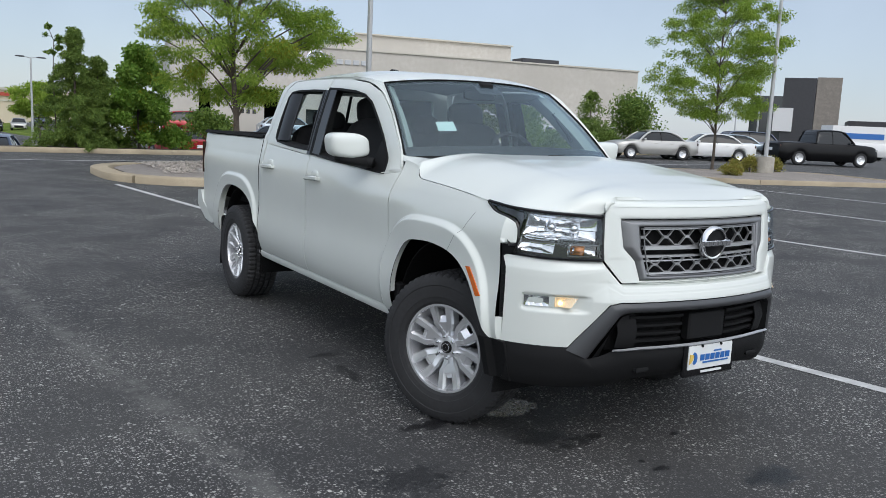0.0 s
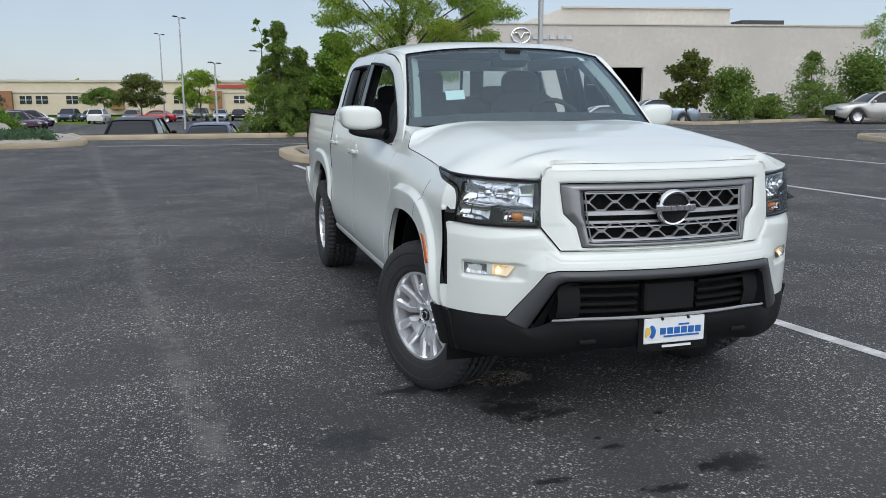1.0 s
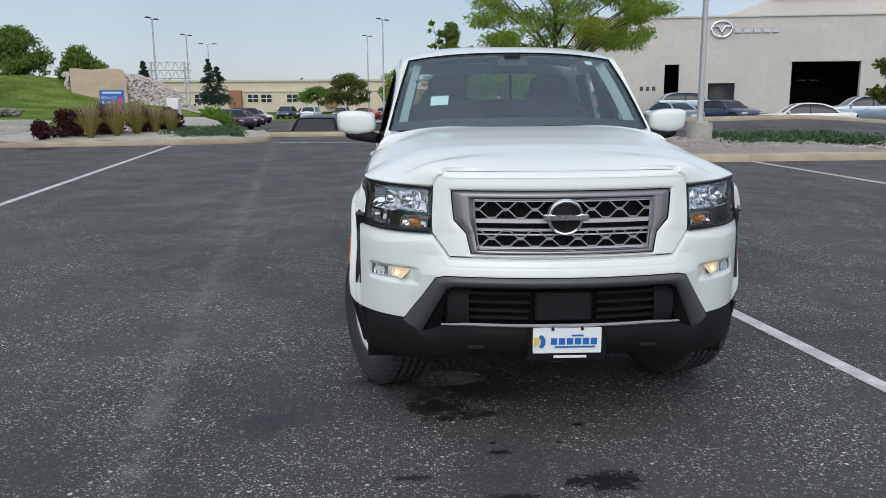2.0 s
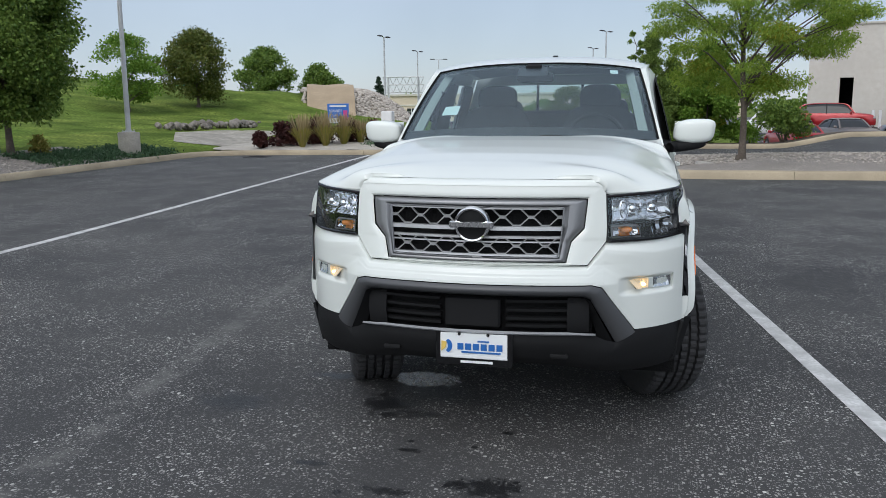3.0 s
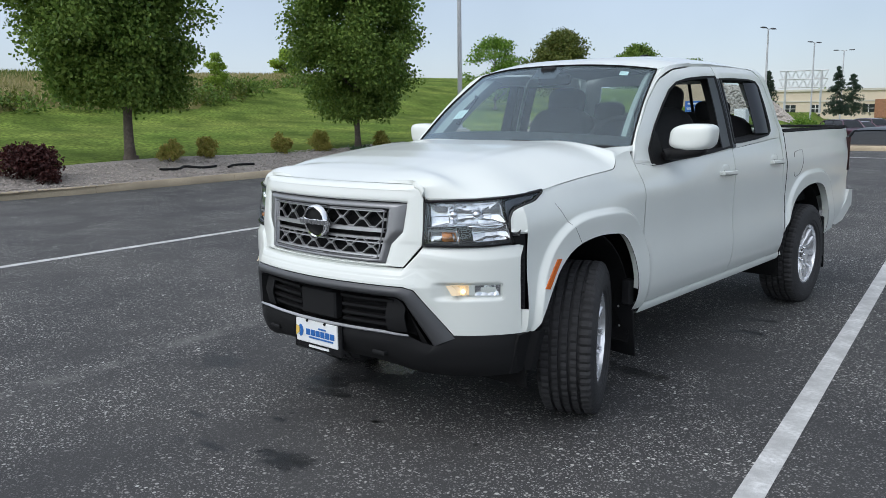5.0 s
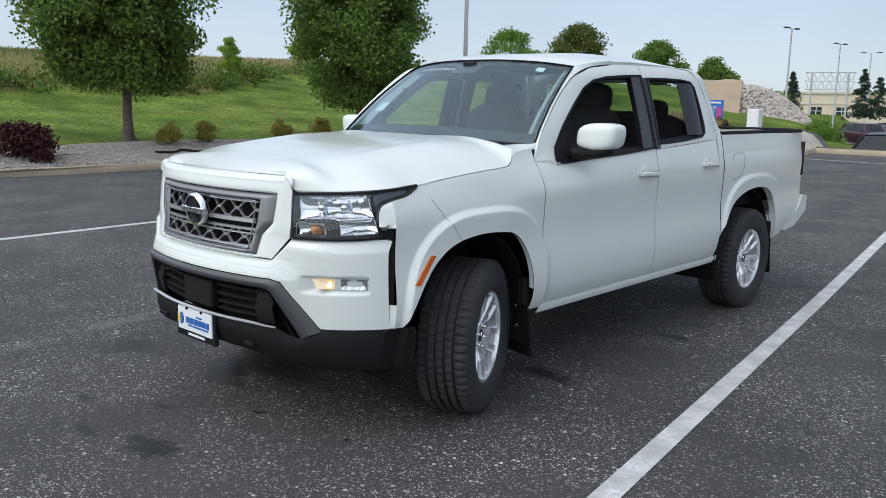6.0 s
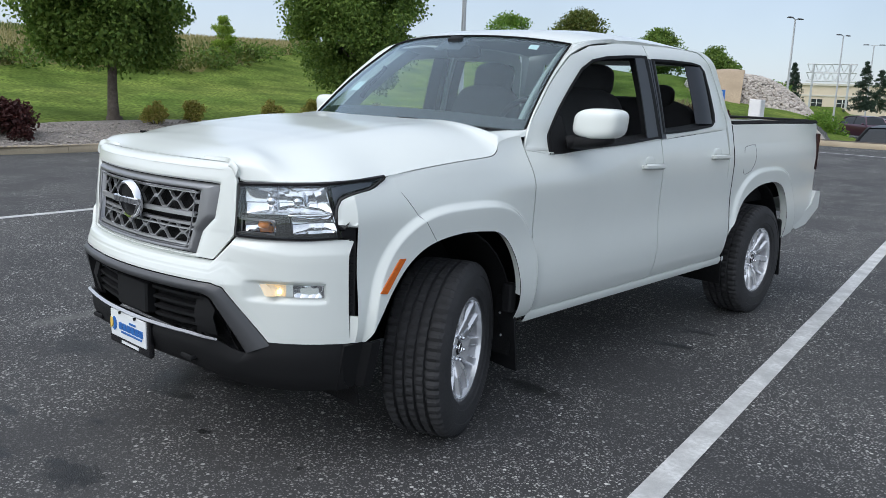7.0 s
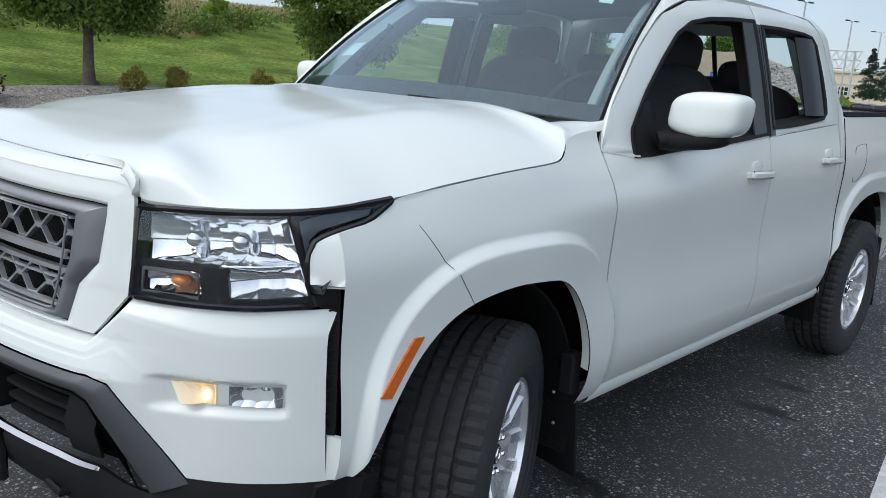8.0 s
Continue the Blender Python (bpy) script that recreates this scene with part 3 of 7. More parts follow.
# islands
ISL_A = rounded(0.28, 13.2, 11.2, 17.4, 1.6, 2.0)
kerb_run("kerb_island", ISL_A, 0.40, closed=True)
fill("island_gravel", ISL_A * 0.985 + ISL_A.mean(0) * 0.015, GRAVEL, "heaped gravel in a kerbed island", 0.12, 0.22)
stones("island_stones", 5000, lambda r: (r.uniform(1.0, 10.6), r.uniform(13.8, 16.9)), lambda x, y: ground_z(x, y) + 0.14 + 0.20 * max(0, 1 - ((x - 5.5) / 5.7) ** 2) * max(0, 1 - ((y - 15.35) / 2.0) ** 2), 0.035, STONE, "loose tan and grey stones", 4)
ISL_B = rounded(17.9, 12.6, 26.5, 17.6, 1.5, -12)
kerb_run("kerb_island", ISL_B, closed=True)
fill("island_gravel", ISL_B * 0.98 + ISL_B.mean(0) * 0.02, GRAVEL, "gravel in a kerbed island", 0.12, 0.12)
# verge between the two lots
NK = np.array([(-9, 22.9), (-1.4, 23.1), (4.2, 23.1), (8, 23.6), (12.4, 25), (20, 28), (32, 31.5), (48, 34.5)])
NKs = along(NK, 60)
kerb_run("kerb_north", NKs)
s = Shape().grid([np.column_stack([NKs[:, 0], NKs[:, 1] + o, ground_z(NKs[:, 0], NKs[:, 1]) + h]) for o, h in ((0.15, 0.12), (0.8, 0.14), (1.7, 0.12), (1.75, -0.1))])
MULCH = material("mulch", (0.10, 0.075, 0.05), 0.95, grain=0.4, scale=30, bump=0.8, stain=0.4)
tagged(s.done("verge", MULCH, smooth=60), "narrow mulched verge behind the kerb", "verge", kind="structure")


# ---- the pickup truck: front axle over the origin, nose towards -y ----
REF = (0, 1.6, 0.9)
AXLES = (0.0, 3.2)


def dense(pts):
    """A smooth line through points (u, v), as tables for np.interp."""
    q = along(pts, 400)
    return np.maximum.accumulate(q[:, 0]), q[:, 1]


FENDER_TOP = dense([(-0.60, 1.094), (-0.572, 1.099), (-0.50, 1.109), (-0.455, 1.120), (-0.42, 1.143), (-0.40, 1.151), (-0.36, 1.160), (-0.23, 1.172), (-0.10, 1.184), (0.05, 1.196), (0.17, 1.203), (0.235, 1.208), (0.27, 1.219), (0.298, 1.239), (0.316, 1.260), (0.36, 1.275), (0.45, 1.287), (0.56, 1.292)])
SECTION = dense([(0.34, 0.815), (0.40, 0.836), (0.455, 0.852), (0.50, 0.872), (0.56, 0.889), (0.64, 0.897), (0.72, 0.894), (0.80, 0.887), (0.88, 0.885), (0.98, 0.889), (1.08, 0.892), (1.15, 0.886), (1.22, 0.871), (1.30, 0.850), (1.40, 0.826), (1.50, 0.800), (1.60, 0.770), (1.70, 0.738), (1.775, 0.690)])
ARCH = (dense([(-0.56, 0.40), (-0.545, 0.50), (-0.505, 0.61), (-0.42, 0.743), (-0.32, 0.840), (-0.205, 0.893), (-0.04, 0.914), (0.12, 0.906), (0.21, 0.888), (0.285, 0.835), (0.345, 0.745), (0.385, 0.60), (0.398, 0.43)]),
        dense([(-0.60, 0.43), (-0.575, 0.53), (-0.535, 0.655), (-0.44, 0.785), (-0.33, 0.862), (-0.15, 0.915), (0.045, 0.929), (0.19, 0.915), (0.29, 0.875), (0.365, 0.79), (0.40, 0.67), (0.415, 0.52), (0.42, 0.40)]))
FLARES = ((0.01, 0.555, 0.652, 0.030), (3.225, 0.585, 0.652, 0.022))


def fender_top(y):
    return np.interp(y, *FENDER_TOP)


def side_x(y, z):
    """Half the truck's width at a height and a place along it, with the flares round the wheels."""
    y, z = np.asarray(y, float), np.asarray(z, float)
    x = np.interp(z, *SECTION)
    x = x - 0.012 * np.clip((-0.2 - y) / 0.4, 0, 1.4) ** 2 - 0.025 * np.clip((y - 3.6) / 0.65, 0, 1.2) ** 2
    bed = sm(2.62, 2.66, y)
    x = x + bed * np.where(z > 1.2, (z - 1.2) * 0.10, 0)
    top = np.interp(y, [-0.36, 0.33, 0.5], [1.15, 1.254, 1.29])
    roll = 0.030 * np.clip((z - 1.0) / (top - 1.0), 0, 1) ** 2.2 * (1 - sm(0.1, 0.5, y))
    x = x - 0.062 * sm(0.08, 0.5, y) * (1 - sm(0.75, 1.4, y)) * sm(1.05, 1.28, z)
    x = x - np.where(z < 1.45, roll, 0)
    x = x + 0.020 * (1 - sm(0.05, 0.5, y)) * sm(0.45, 0.6, z) * (1 - sm(0.98, 1.14, z))
    for c, a, b, h in FLARES:
        d = (np.abs((y - c) / a) ** 3 + np.abs((z - 0.385) / b) ** 3) ** (1 / 3)
        x = x + h * (1 - sm(0.955, 1.0, d)) * sm(0.30, 0.5, z)
    return x


def arch_z(y, c):
    """The edge of the wheel opening: steep behind the wheel, leaning before it."""
    return np.interp(np.asarray(y, float) - c, *ARCH[0 if c == 0 else 1], left=0.0, right=0.0)


def skin(ys, lo, hi, rows=18, th=0.014):
    """A side panel between two heights over the given stations."""
    P = []
    for y in ys:
        zs = np.linspace(float(lo(y)), float(hi(y)), rows)
        P.append(np.stack([side_x(y, zs), np.full(rows, y), zs], 1))
    return np.array(P), th


def nose_y(x, z):
    """The nose in plan, bowed back to the corners, leaning back above and jutting forward at the bumper."""
    x, z = np.abs(np.asarray(x, float)), np.asarray(z, float)
    y = -0.962 + 0.30 * x ** 2 + 0.40 * x ** 8 + 0.12 * np.maximum(0, z - 0.95)
    jut = np.interp(z, [0.35, 0.45, 0.55, 0.70, 0.757, 0.80, 0.84, 0.94], [0.025, 0.035, 0.042, 0.056, 0.058, 0.036, 0.018, 0.0])
    return y - jut * (1 - sm(0.46, 0.70, x))


def on_nose(xz, out=0.0):
    xz = np.asarray(xz, float)
    return np.stack([xz[..., 0], nose_y(xz[..., 0], xz[..., 1]) - out, xz[..., 1]], -1)


def nose_strip(top, bottom, rows=5, k=36, outs=None, smooth_line=False):
    """A sheet on the nose between two lines of (x, z), for one half."""
    f = along if smooth_line else straight
    T, B = f(top, k), f(bottom, k)
    ts = np.linspace(0, 1, rows)
    xz = lerp(T, B, ts)
    o = np.zeros(rows) if outs is None else np.interp(ts, np.linspace(0, 1, len(outs)), outs)
    P = on_nose(xz)
    P[..., 1] -= o[:, None]
    return P


def mirror_cap(x0, y0, z0):
    """A door mirror's cap: flat-topped and blunt outside, narrowing towards the door, its lower edge rising outwards."""
    def f(x, y, z):
        inner = np.clip(-x / 0.13, 0, 1)
        z = np.where(z > 0, z * (1 - 0.30 * inner ** 2), z * (1 - 0.22 * inner)) + 0.012 * np.clip(x / 0.13, 0, 1) * (z < 0)
        return x0 + x + 0.12 * z, y0 + y * (1 - 0.25 * inner) + 0.10 * x, z0 + z
    return Shape().blob((0, 0, 0), (0.120, 0.078, 0.074), 4.2, 40, 22).bend(f)


def build_truck():
    truck = thing("pickup_truck", "white crew-cab pickup truck with open side windows, parked on asphalt", "pickup truck")

    # hood: its edge drops at the front corner, follows the headlight and the fender, and curls up behind
    on = lambda x, z, back: (x, float(nose_y(x, z)) + back, z)
    E = along([(0.539, -0.832, 1.180), (0.545, -0.836, 1.160), on(0.552, 1.139, 0.014), on(0.61, 1.137, 0.018), on(0.67, 1.138, 0.018), on(0.74, 1.141, 0.018), on(0.80, 1.146, 0.018), on(0.838, 1.150, 0.02), (0.853, -0.53, 1.155)]
              + [(float(side_x(y, fender_top(y))) - 0.004, y, float(fender_top(y)) + 0.003) for y in (-0.39, -0.25, -0.10, 0.05, 0.14, 0.19, 0.235, 0.262, 0.283, 0.300, 0.314)]
              + [(0.784, 0.328, 1.282), (0.756, 0.344, 1.297), (0.712, 0.362, 1.306)], 100)
    run = np.concatenate([[0], np.cumsum(np.linalg.norm(np.diff(E, axis=0), axis=1))])
    P = []
    for (x1, y1, z1), r in zip(E, run / run[-1]):
        b = float(np.interp(r, [0, 0.03, 0.35, 0.8, 0.93, 1], [0, 0.006, 0.40, 0.90, 0.975, 1]))
        py, pz = 2.0, 3.4 + 26 * (1 - sm(0.0, 0.25, b)) ** 2 + 1.0 * sm(0.35, 0.85, b)
        yc = -0.885 + b * 1.237
        zc = np.interp(b, [0, 0.012, 0.03, 0.06, 0.12, 0.2, 0.35, 0.5, 0.75, 1], [1.196, 1.199, 1.206, 1.217, 1.237, 1.258, 1.288, 1.309, 1.332, 1.343])
        row = []
        for a in np.sin(np.linspace(-1.45, 1.45, 81)) / math.sin(1.45):
            q = abs(a)
            crease = 0.008 * sm(0.50, 0.64, q) * (1 - sm(0.66, 0.98, q)) * sm(0.12, 0.5, b) * (1 - 0.6 * sm(0.7, 1.0, b)) - 0.005 * (1 - sm(0.30, 0.56, q)) * sm(0.05, 0.25, b)
            row.append((x1 * a, yc + (y1 - yc) * q ** py, zc + (z1 - zc) * q ** pz + crease))
        P.append(row)
    P = np.array(P)
    hood = Shape().grid(P, 0.016, REF)
    for e, sg in ((P[2:34, -1], 1), (P[2:34, 0], -1)):
        hood.grid(np.array([e, e + (-0.006 * sg, 0.006, -0.014)]))
    part("hood", hood, PAINT, truck)
    for sg in (1, -1):
        e = (P[8:, -1] if sg > 0 else P[8:, 0])
        e = e[e[:, 1] < 0.322]
        # near-black bead draws the gap's shade along the hood edge
        part("hood_gap", Shape().tube(e + (-0.002 * sg, 0.004, -0.012), 0.005, 6), NEAR_BLACK, truck, "dark bead painting the shade under the hood's edge")

    # nose panel round the grille, with the bumper cover under it
    outer = [(0, 1.172), (0.50, 1.170), (0.534, 1.166), (0.545, 1.135), (0.553, 0.99), (0.551, 0.937), (0.478, 0.840), (0, 0.840)]
    inner = [(0, 1.118), (0.43, 1.118), (0.472, 1.116), (0.472, 1.09), (0.462, 0.99), (0.41, 0.935), (0.391, 0.848), (0, 0.846)]
    s = Shape()
    for sx in (1, -1):
        N = nose_strip(outer, inner, 8, 57, [-0.001, 0.0, 0.001, 0.002, 0.003, 0.003, 0.002, -0.006])
        s.grid(N * (sx, 1, 1), 0.012, REF)
    front = P[0] + (0, -0.002, -0.002)
    lip = on_nose(np.stack([front[:, 0], np.interp(np.abs(front[:, 0]), [0, 0.5, 0.54], [1.171, 1.169, 1.160])], 1), 0.0012)
    roll = lerp(lip, front, np.linspace(0, 1, 9))
    roll[..., 1:] += np.sin(np.linspace(0, np.pi, 9))[:, None, None] * np.array((-0.003, 0.004))
    s.grid(roll, 0.0, REF)
    part("nose_panel", s, PAINT, truck)
    s = Shape()
    for sx in (1, -1):
        N = nose_strip([(0, 0.834), (0.24, 0.834), (0.476, 0.834), (0.55, 0.930), (0.66, 0.929), (0.76, 0.932), (0.879, 0.939)],
                       [(0, 0.762), (0.26, 0.762), (0.50, 0.761), (0.542, 0.748), (0.60, 0.660), (0.678, 0.548), (0.879, 0.548)], 60, 150,
                       [-0.016, -0.004, 0.008, 0.010, 0.010, 0.010, 0.010, 0.009, 0.008, 0.008, 0.007, 0.006, 0.005, 0.004, 0.002, 0.0])
        px, pz = N[..., 0], N[..., 2]
        pocket = sm(0.600, 0.648, px) * (1 - sm(0.826, 0.836, px)) * sm(0.700, 0.718, pz) * (1 - sm(0.768, 0.782, pz))
        N[..., 1] += 0.022 * pocket
        s.grid(N * (sx, 1, 1), 0.014, REF)
    part("bumper_cover", s, PAINT, truck)
    s = Shape()
    for sx in (1, -1):
        N = nose_strip([(0, 0.758), (0.26, 0.758), (0.50, 0.757), (0.54, 0.744), (0.60, 0.655), (0.672, 0.550), (0.682, 0.535)],
                       [(0, 0.712), (0.25, 0.712), (0.465, 0.710), (0.495, 0.695), (0.545, 0.60), (0.592, 0.51), (0.60, 0.495)], 6, 60, [0.0, 0.012, 0.016, 0.014, 0.006, -0.012])
        s.grid(N * (sx, 1, 1), 0.014, REF)
    part("bumper_trim", s, TRIM_GREY, truck, "dark grey metallic bumper trim")
    s = Shape()
    for sx in (1, -1):
        s.grid(nose_strip([(0, 0.712), (0.465, 0.710), (0.495, 0.695), (0.59, 0.50)], [(0, 0.70), (0.45, 0.698), (0.47, 0.685), (0.53, 0.50)], 3, 40, [0, -0.03, -0.055]) * (sx, 1, 1), 0, REF)
        s.grid(nose_strip([(0, 0.55), (0.50, 0.545), (0.56, 0.512), (0.605, 0.498), (0.66, 0.540), (0.70, 0.552), (0.78, 0.550), (0.875, 0.548)],
                          [(0, 0.405), (0.30, 0.400), (0.42, 0.385), (0.52, 0.365), (0.60, 0.355), (0.68, 0.352), (0.76, 0.354), (0.86, 0.36)], 7, 64, [-0.004, 0.006, 0.006, 0.0, -0.008, -0.02, -0.05]) * (sx, 1, 1), 0.012, REF)
        zz = np.linspace(0.36, 0.545, 6)
        s.grid(np.array([np.stack([(side_x(y, 0.56) - (0.56 - zz) * 0.25) * sx, np.full(6, y), zz], 1) for y in np.linspace(-0.62, -0.475, 8)]), 0.012, REF)
    part("lower_bumper", s, BLACK, truck, "textured black plastic lower bumper")
    # dark sheet paints in the shaded depth of the intake
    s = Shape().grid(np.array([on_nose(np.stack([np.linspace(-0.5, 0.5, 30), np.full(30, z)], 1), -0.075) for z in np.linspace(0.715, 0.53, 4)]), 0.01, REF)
    part("intake_backing", s, NEAR_BLACK, truck)
    for sx in (1, -1):
        for z in (0.685, 0.645, 0.607, 0.575):
            s = Shape().grid(np.array([on_nose(np.stack([np.linspace(0.145, 0.43, 12) * sx, np.full(12, z + d)], 1), o) for d, o in ((0.009, -0.06), (0.006, -0.035), (-0.006, -0.035), (-0.009, -0.06))]), 0.004, REF)
            part("intake_slat", s, BLACK, truck)
        part("intake_cheek", Shape().grid(np.array([on_nose(np.stack([np.linspace(0.40, 0.49, 6) * sx, np.full(6, z)], 1), -0.045 + 0.03 * k) for k, z in ((0, 0.70), (1, 0.62), (0.6, 0.55))]), 0.006, REF), BLACK, truck)
    part("radar_cover", Shape().box((0, -0.965, 0.632), (0.24, 0.05, 0.14), bevel=0.012), BLACK, truck, "smooth black sensor cover")
    s = Shape()
    for sx in (1, -1):
        s.grid(nose_strip([(0, 0.562), (0.40, 0.560), (0.515, 0.550)], [(0, 0.547), (0.40, 0.546), (0.52, 0.541)], 3, 24, [0.008, 0.02, 0.012]) * (sx, 1, 1), 0.008, REF)
    part("bumper_bar", s, SILVER, truck, "thin satin silver strip")
    for sx in (1, -1):
        part("tow_hook", Shape().tube([(0.34 * sx, -0.88, 0.45), (0.34 * sx, -0.96, 0.45), (0.40 * sx, -0.96, 0.45), (0.40 * sx, -0.88, 0.45)], 0.011), BLACK, truck)

    # grille
    gf_o = [(0, 1.114), (0.43, 1.114), (0.468, 1.112), (0.468, 1.09), (0.458, 0.992), (0.408, 0.937), (0.388, 0.851), (0, 0.850)]
    gf_i = [(0, 1.082), (0.36, 1.082), (0.378, 1.080), (0.376, 1.06), (0.372, 0.985), (0.366, 0.937), (0.357, 0.873), (0, 0.872)]
    s = Shape()
    for sx in (1, -1):
        s.grid(nose_strip(gf_o, gf_i, 5, 57, [-0.012, 0.006, 0.010, 0.008, -0.012]) * (sx, 1, 1), 0.012, REF)
    grille = part("grille", s, GREY, truck, "grey metallic grille with a honeycomb mesh")
    for sx in (1, -1):
        part("grille_rim", Shape().tube(on_nose(straight(gf_i, 60), 0.010) * (sx, 1, 1), 0.003, 6, cap=False), GREY, grille)
    # near-black sheet stands in for the shade behind the mesh
    part("grille_backing", Shape().grid(np.array([on_nose(np.stack([np.linspace(-0.40, 0.40, 24), np.full(24, z)], 1), -0.055) for z in (1.10, 1.0, 0.86)]), 0.01, REF), NEAR_BLACK, grille)
    for z, h, o in ((0.992, 0.020, 0.004), (0.953, 0.013, -0.012), (0.933, 0.006, -0.012), (1.075, 0.008, 0.0), (0.880, 0.010, 0.0)):
        part("grille_bar", Shape().grid(np.array([on_nose(np.stack([np.linspace(-0.374, 0.374, 30), np.full(30, z + d * h)], 1), o + e) for d, e in ((0.5, -0.012), (0.4, 0.0), (-0.4, 0.0), (-0.5, -0.012))]), 0.006, REF), MESH_GREY, grille)
    for (zb, zt), off in (((1.003, 1.073), 0), ((0.884, 0.950), 0.5)):
        zm, n = (zb + zt) / 2, 6.2
        w = 0.75 / n
        for up in (1, -1):
            s = Shape()
            line = []
            for i in range(-1, 9):
                x0 = -0.375 + (i + off) * w
                amp = (zt - zb) / 2
                line += [(x0, 0.004), (x0 + w * 0.20, 0.004), (x0 + w * 0.48, amp), (x0 + w * 0.72, amp)]
            line = [(x, zm + up * (a if a > 0.01 else 0.003)) for x, a in line if -0.378 <= x <= 0.378]
            c = on_nose(np.array(line), -0.012)
            up_v, back = np.array((0, 0, 0.0034)), np.array((0, 0.012, 0))
            s.grid(np.array([c + up_v + back, c + up_v, c - up_v, c - up_v + back]))
            part("grille_mesh", s, MESH_GREY, grille)
    em = Matrix.Translation((0, -0.978, 1.012)) @ pose(0, 0, 0, 0, 0, -90) @ pose(0, 0, 0, 0, 7, 0)
    emblem = part("emblem", Shape().lathe([(0.001, 0.012), (0.056, 0.008), (0.064, 0.004), (0.070, -0.02), (0.001, -0.02)], 40, em), BLACK, grille, "round black emblem with a silver ring and bar")
    part("ring", Shape().lathe([(0.062, 0.004), (0.064, 0.016), (0.071, 0.018), (0.076, 0.012), (0.077, -0.01), (0.062, 0.004)], 40, em), CHROME, emblem)
    part("bar", Shape().box((0, -0.997, 1.012), (0.19, 0.014, 0.030), bevel=0.005), CHROME, emblem)
    for i in range(6):
        part("bar_mark", Shape().box((-0.074 + i * 0.0296, -1.0055, 1.012), (0.018, 0.004, 0.017)), GREY, emblem)

    # licence plate
    plate = part("plate_frame", Shape().box((0.012, -1.0, 0.478), (0.335, 0.022, 0.165), bevel=0.008), GLOSS_BLACK, truck, "white dealer plate in a black frame")
    part("plate", Shape().box((0.012, -1.0125, 0.489), (0.292, 0.008, 0.112), bevel=0.003), PLATE_WHITE, plate)
    for i in range(6):
        part("name_bar", Shape().box((-0.045 + i * 0.034, -1.018, 0.487), (0.026, 0.004, 0.028)), PLATE_BLUE, plate)
    for x, w in ((0.055, 0.05), (0.045, 0.17)):
        part("small_bar", Shape().box((x, -1.018, 0.512 if w < 0.1 else 0.463), (w, 0.004, 0.007)), PLATE_BLUE, plate)
    part("base_bar", Shape().box((0.025, -1.0145, 0.419), (0.14, 0.004, 0.010)), PLATE_WHITE, plate)
    t = np.linspace(0.2, 2.9, 14)
    part("swoosh", Shape().prism([(-0.105 + 0.024 * math.sin(a), 0.487 + 0.030 * math.cos(a)) for a in t] + [(-0.112 + 0.012 * math.sin(a), 0.487 + 0.02 * math.cos(a)) for a in t[::-1]], -1.0165, -1.021), PLATE_BLUE, plate)
    part("swoosh", Shape().prism([(-0.128, 0.508), (-0.104, 0.504), (-0.110, 0.478), (-0.130, 0.462)], -1.0165, -1.021), PLATE_YELLOW, plate)
    for x in (-0.05, 0.075):
        part("bolt", Shape().lathe([(0.001, 0.004), (0.006, 0.003), (0.007, -0.004)], 10, Matrix.Translation((x, -1.019, 0.541)) @ pose(0, 0, 0, 0, 0, -90)), GLOSS_BLACK, plate)

    # headlights: a black shell under a clear lens, which reaches back over a notch of painted fender
    T = along([on(0.547, 1.122, 0.010), on(0.61, 1.126, 0.010), on(0.67, 1.129, 0.010), on(0.74, 1.132, 0.010), on(0.80, 1.137, 0.010), on(0.834, 1.142, 0.012), (0.852, -0.53, 1.148), (0.857, -0.412, 1.157)], 37)
    B = along([on(0.554, 0.936, 0.004), on(0.64, 0.936, 0.004), on(0.72, 0.937, 0.004), on(0.79, 0.939, 0.004), on(0.858, 0.946, 0.004)], 23)
    B = np.concatenate([B, straight([(0.847, -0.630, 0.994), (0.841, -0.628, 1.050), (0.845, -0.612, 1.083), (0.860, -0.566, 1.100), (0.865, -0.486, 1.114), (0.858, -0.416, 1.150)], 14)])
    NR, NC = 9, len(T)
    rows = lerp(T, B, np.linspace(0, 1, NR))
    mid = np.array((0.62, -0.35, 1.04))
    inset = lambda P, k: P + (mid - P) / np.linalg.norm(mid - P, axis=-1, keepdims=True) * k
    edge = B[23:]
    yo = np.maximum(edge[:, 1] + 0.010, -0.572)
    far = np.stack([side_x(yo, edge[:, 2] - 0.004) + 0.0005, yo, edge[:, 2] - 0.004], 1)
    low = np.array([(0.850, -0.630, 0.986), (float(side_x(-0.572, 0.986)), -0.572, 0.986)])
    s = Shape().grid(lerp(edge + (0.003, 0, 0), far, np.linspace(0, 1, 4)), 0.0, REF)
    s.grid(np.array([[edge[0] + (0.003, 0, 0), far[0]], low]), 0.0, REF)
    both("lamp_surround", s, PAINT, truck)
    bow = rows + (rows - mid) / np.linalg.norm(rows - mid, axis=-1, keepdims=True) * (0.004 * np.sin(np.linspace(0, np.pi, NR)))[:, None, None]
    for sx in (1, -1):
        k = np.array((sx, 1, 1))
        shell = Shape().grid(inset(rows, 0.085) * k, 0.006, REF)
        for ed in (rows[0], rows[-1], rows[:, 0], rows[:, -1]):
            shell.grid(np.array([ed * k, inset(ed, 0.088) * k]), 0.004)
        hl = part("headlight", shell, GLOSS_BLACK, truck, "clear headlight with chrome reflectors and a black bezel")
        rim = np.concatenate([rows[0], rows[1:, -1], rows[-1, ::-1][1:], rows[::-1, 0][1:]])
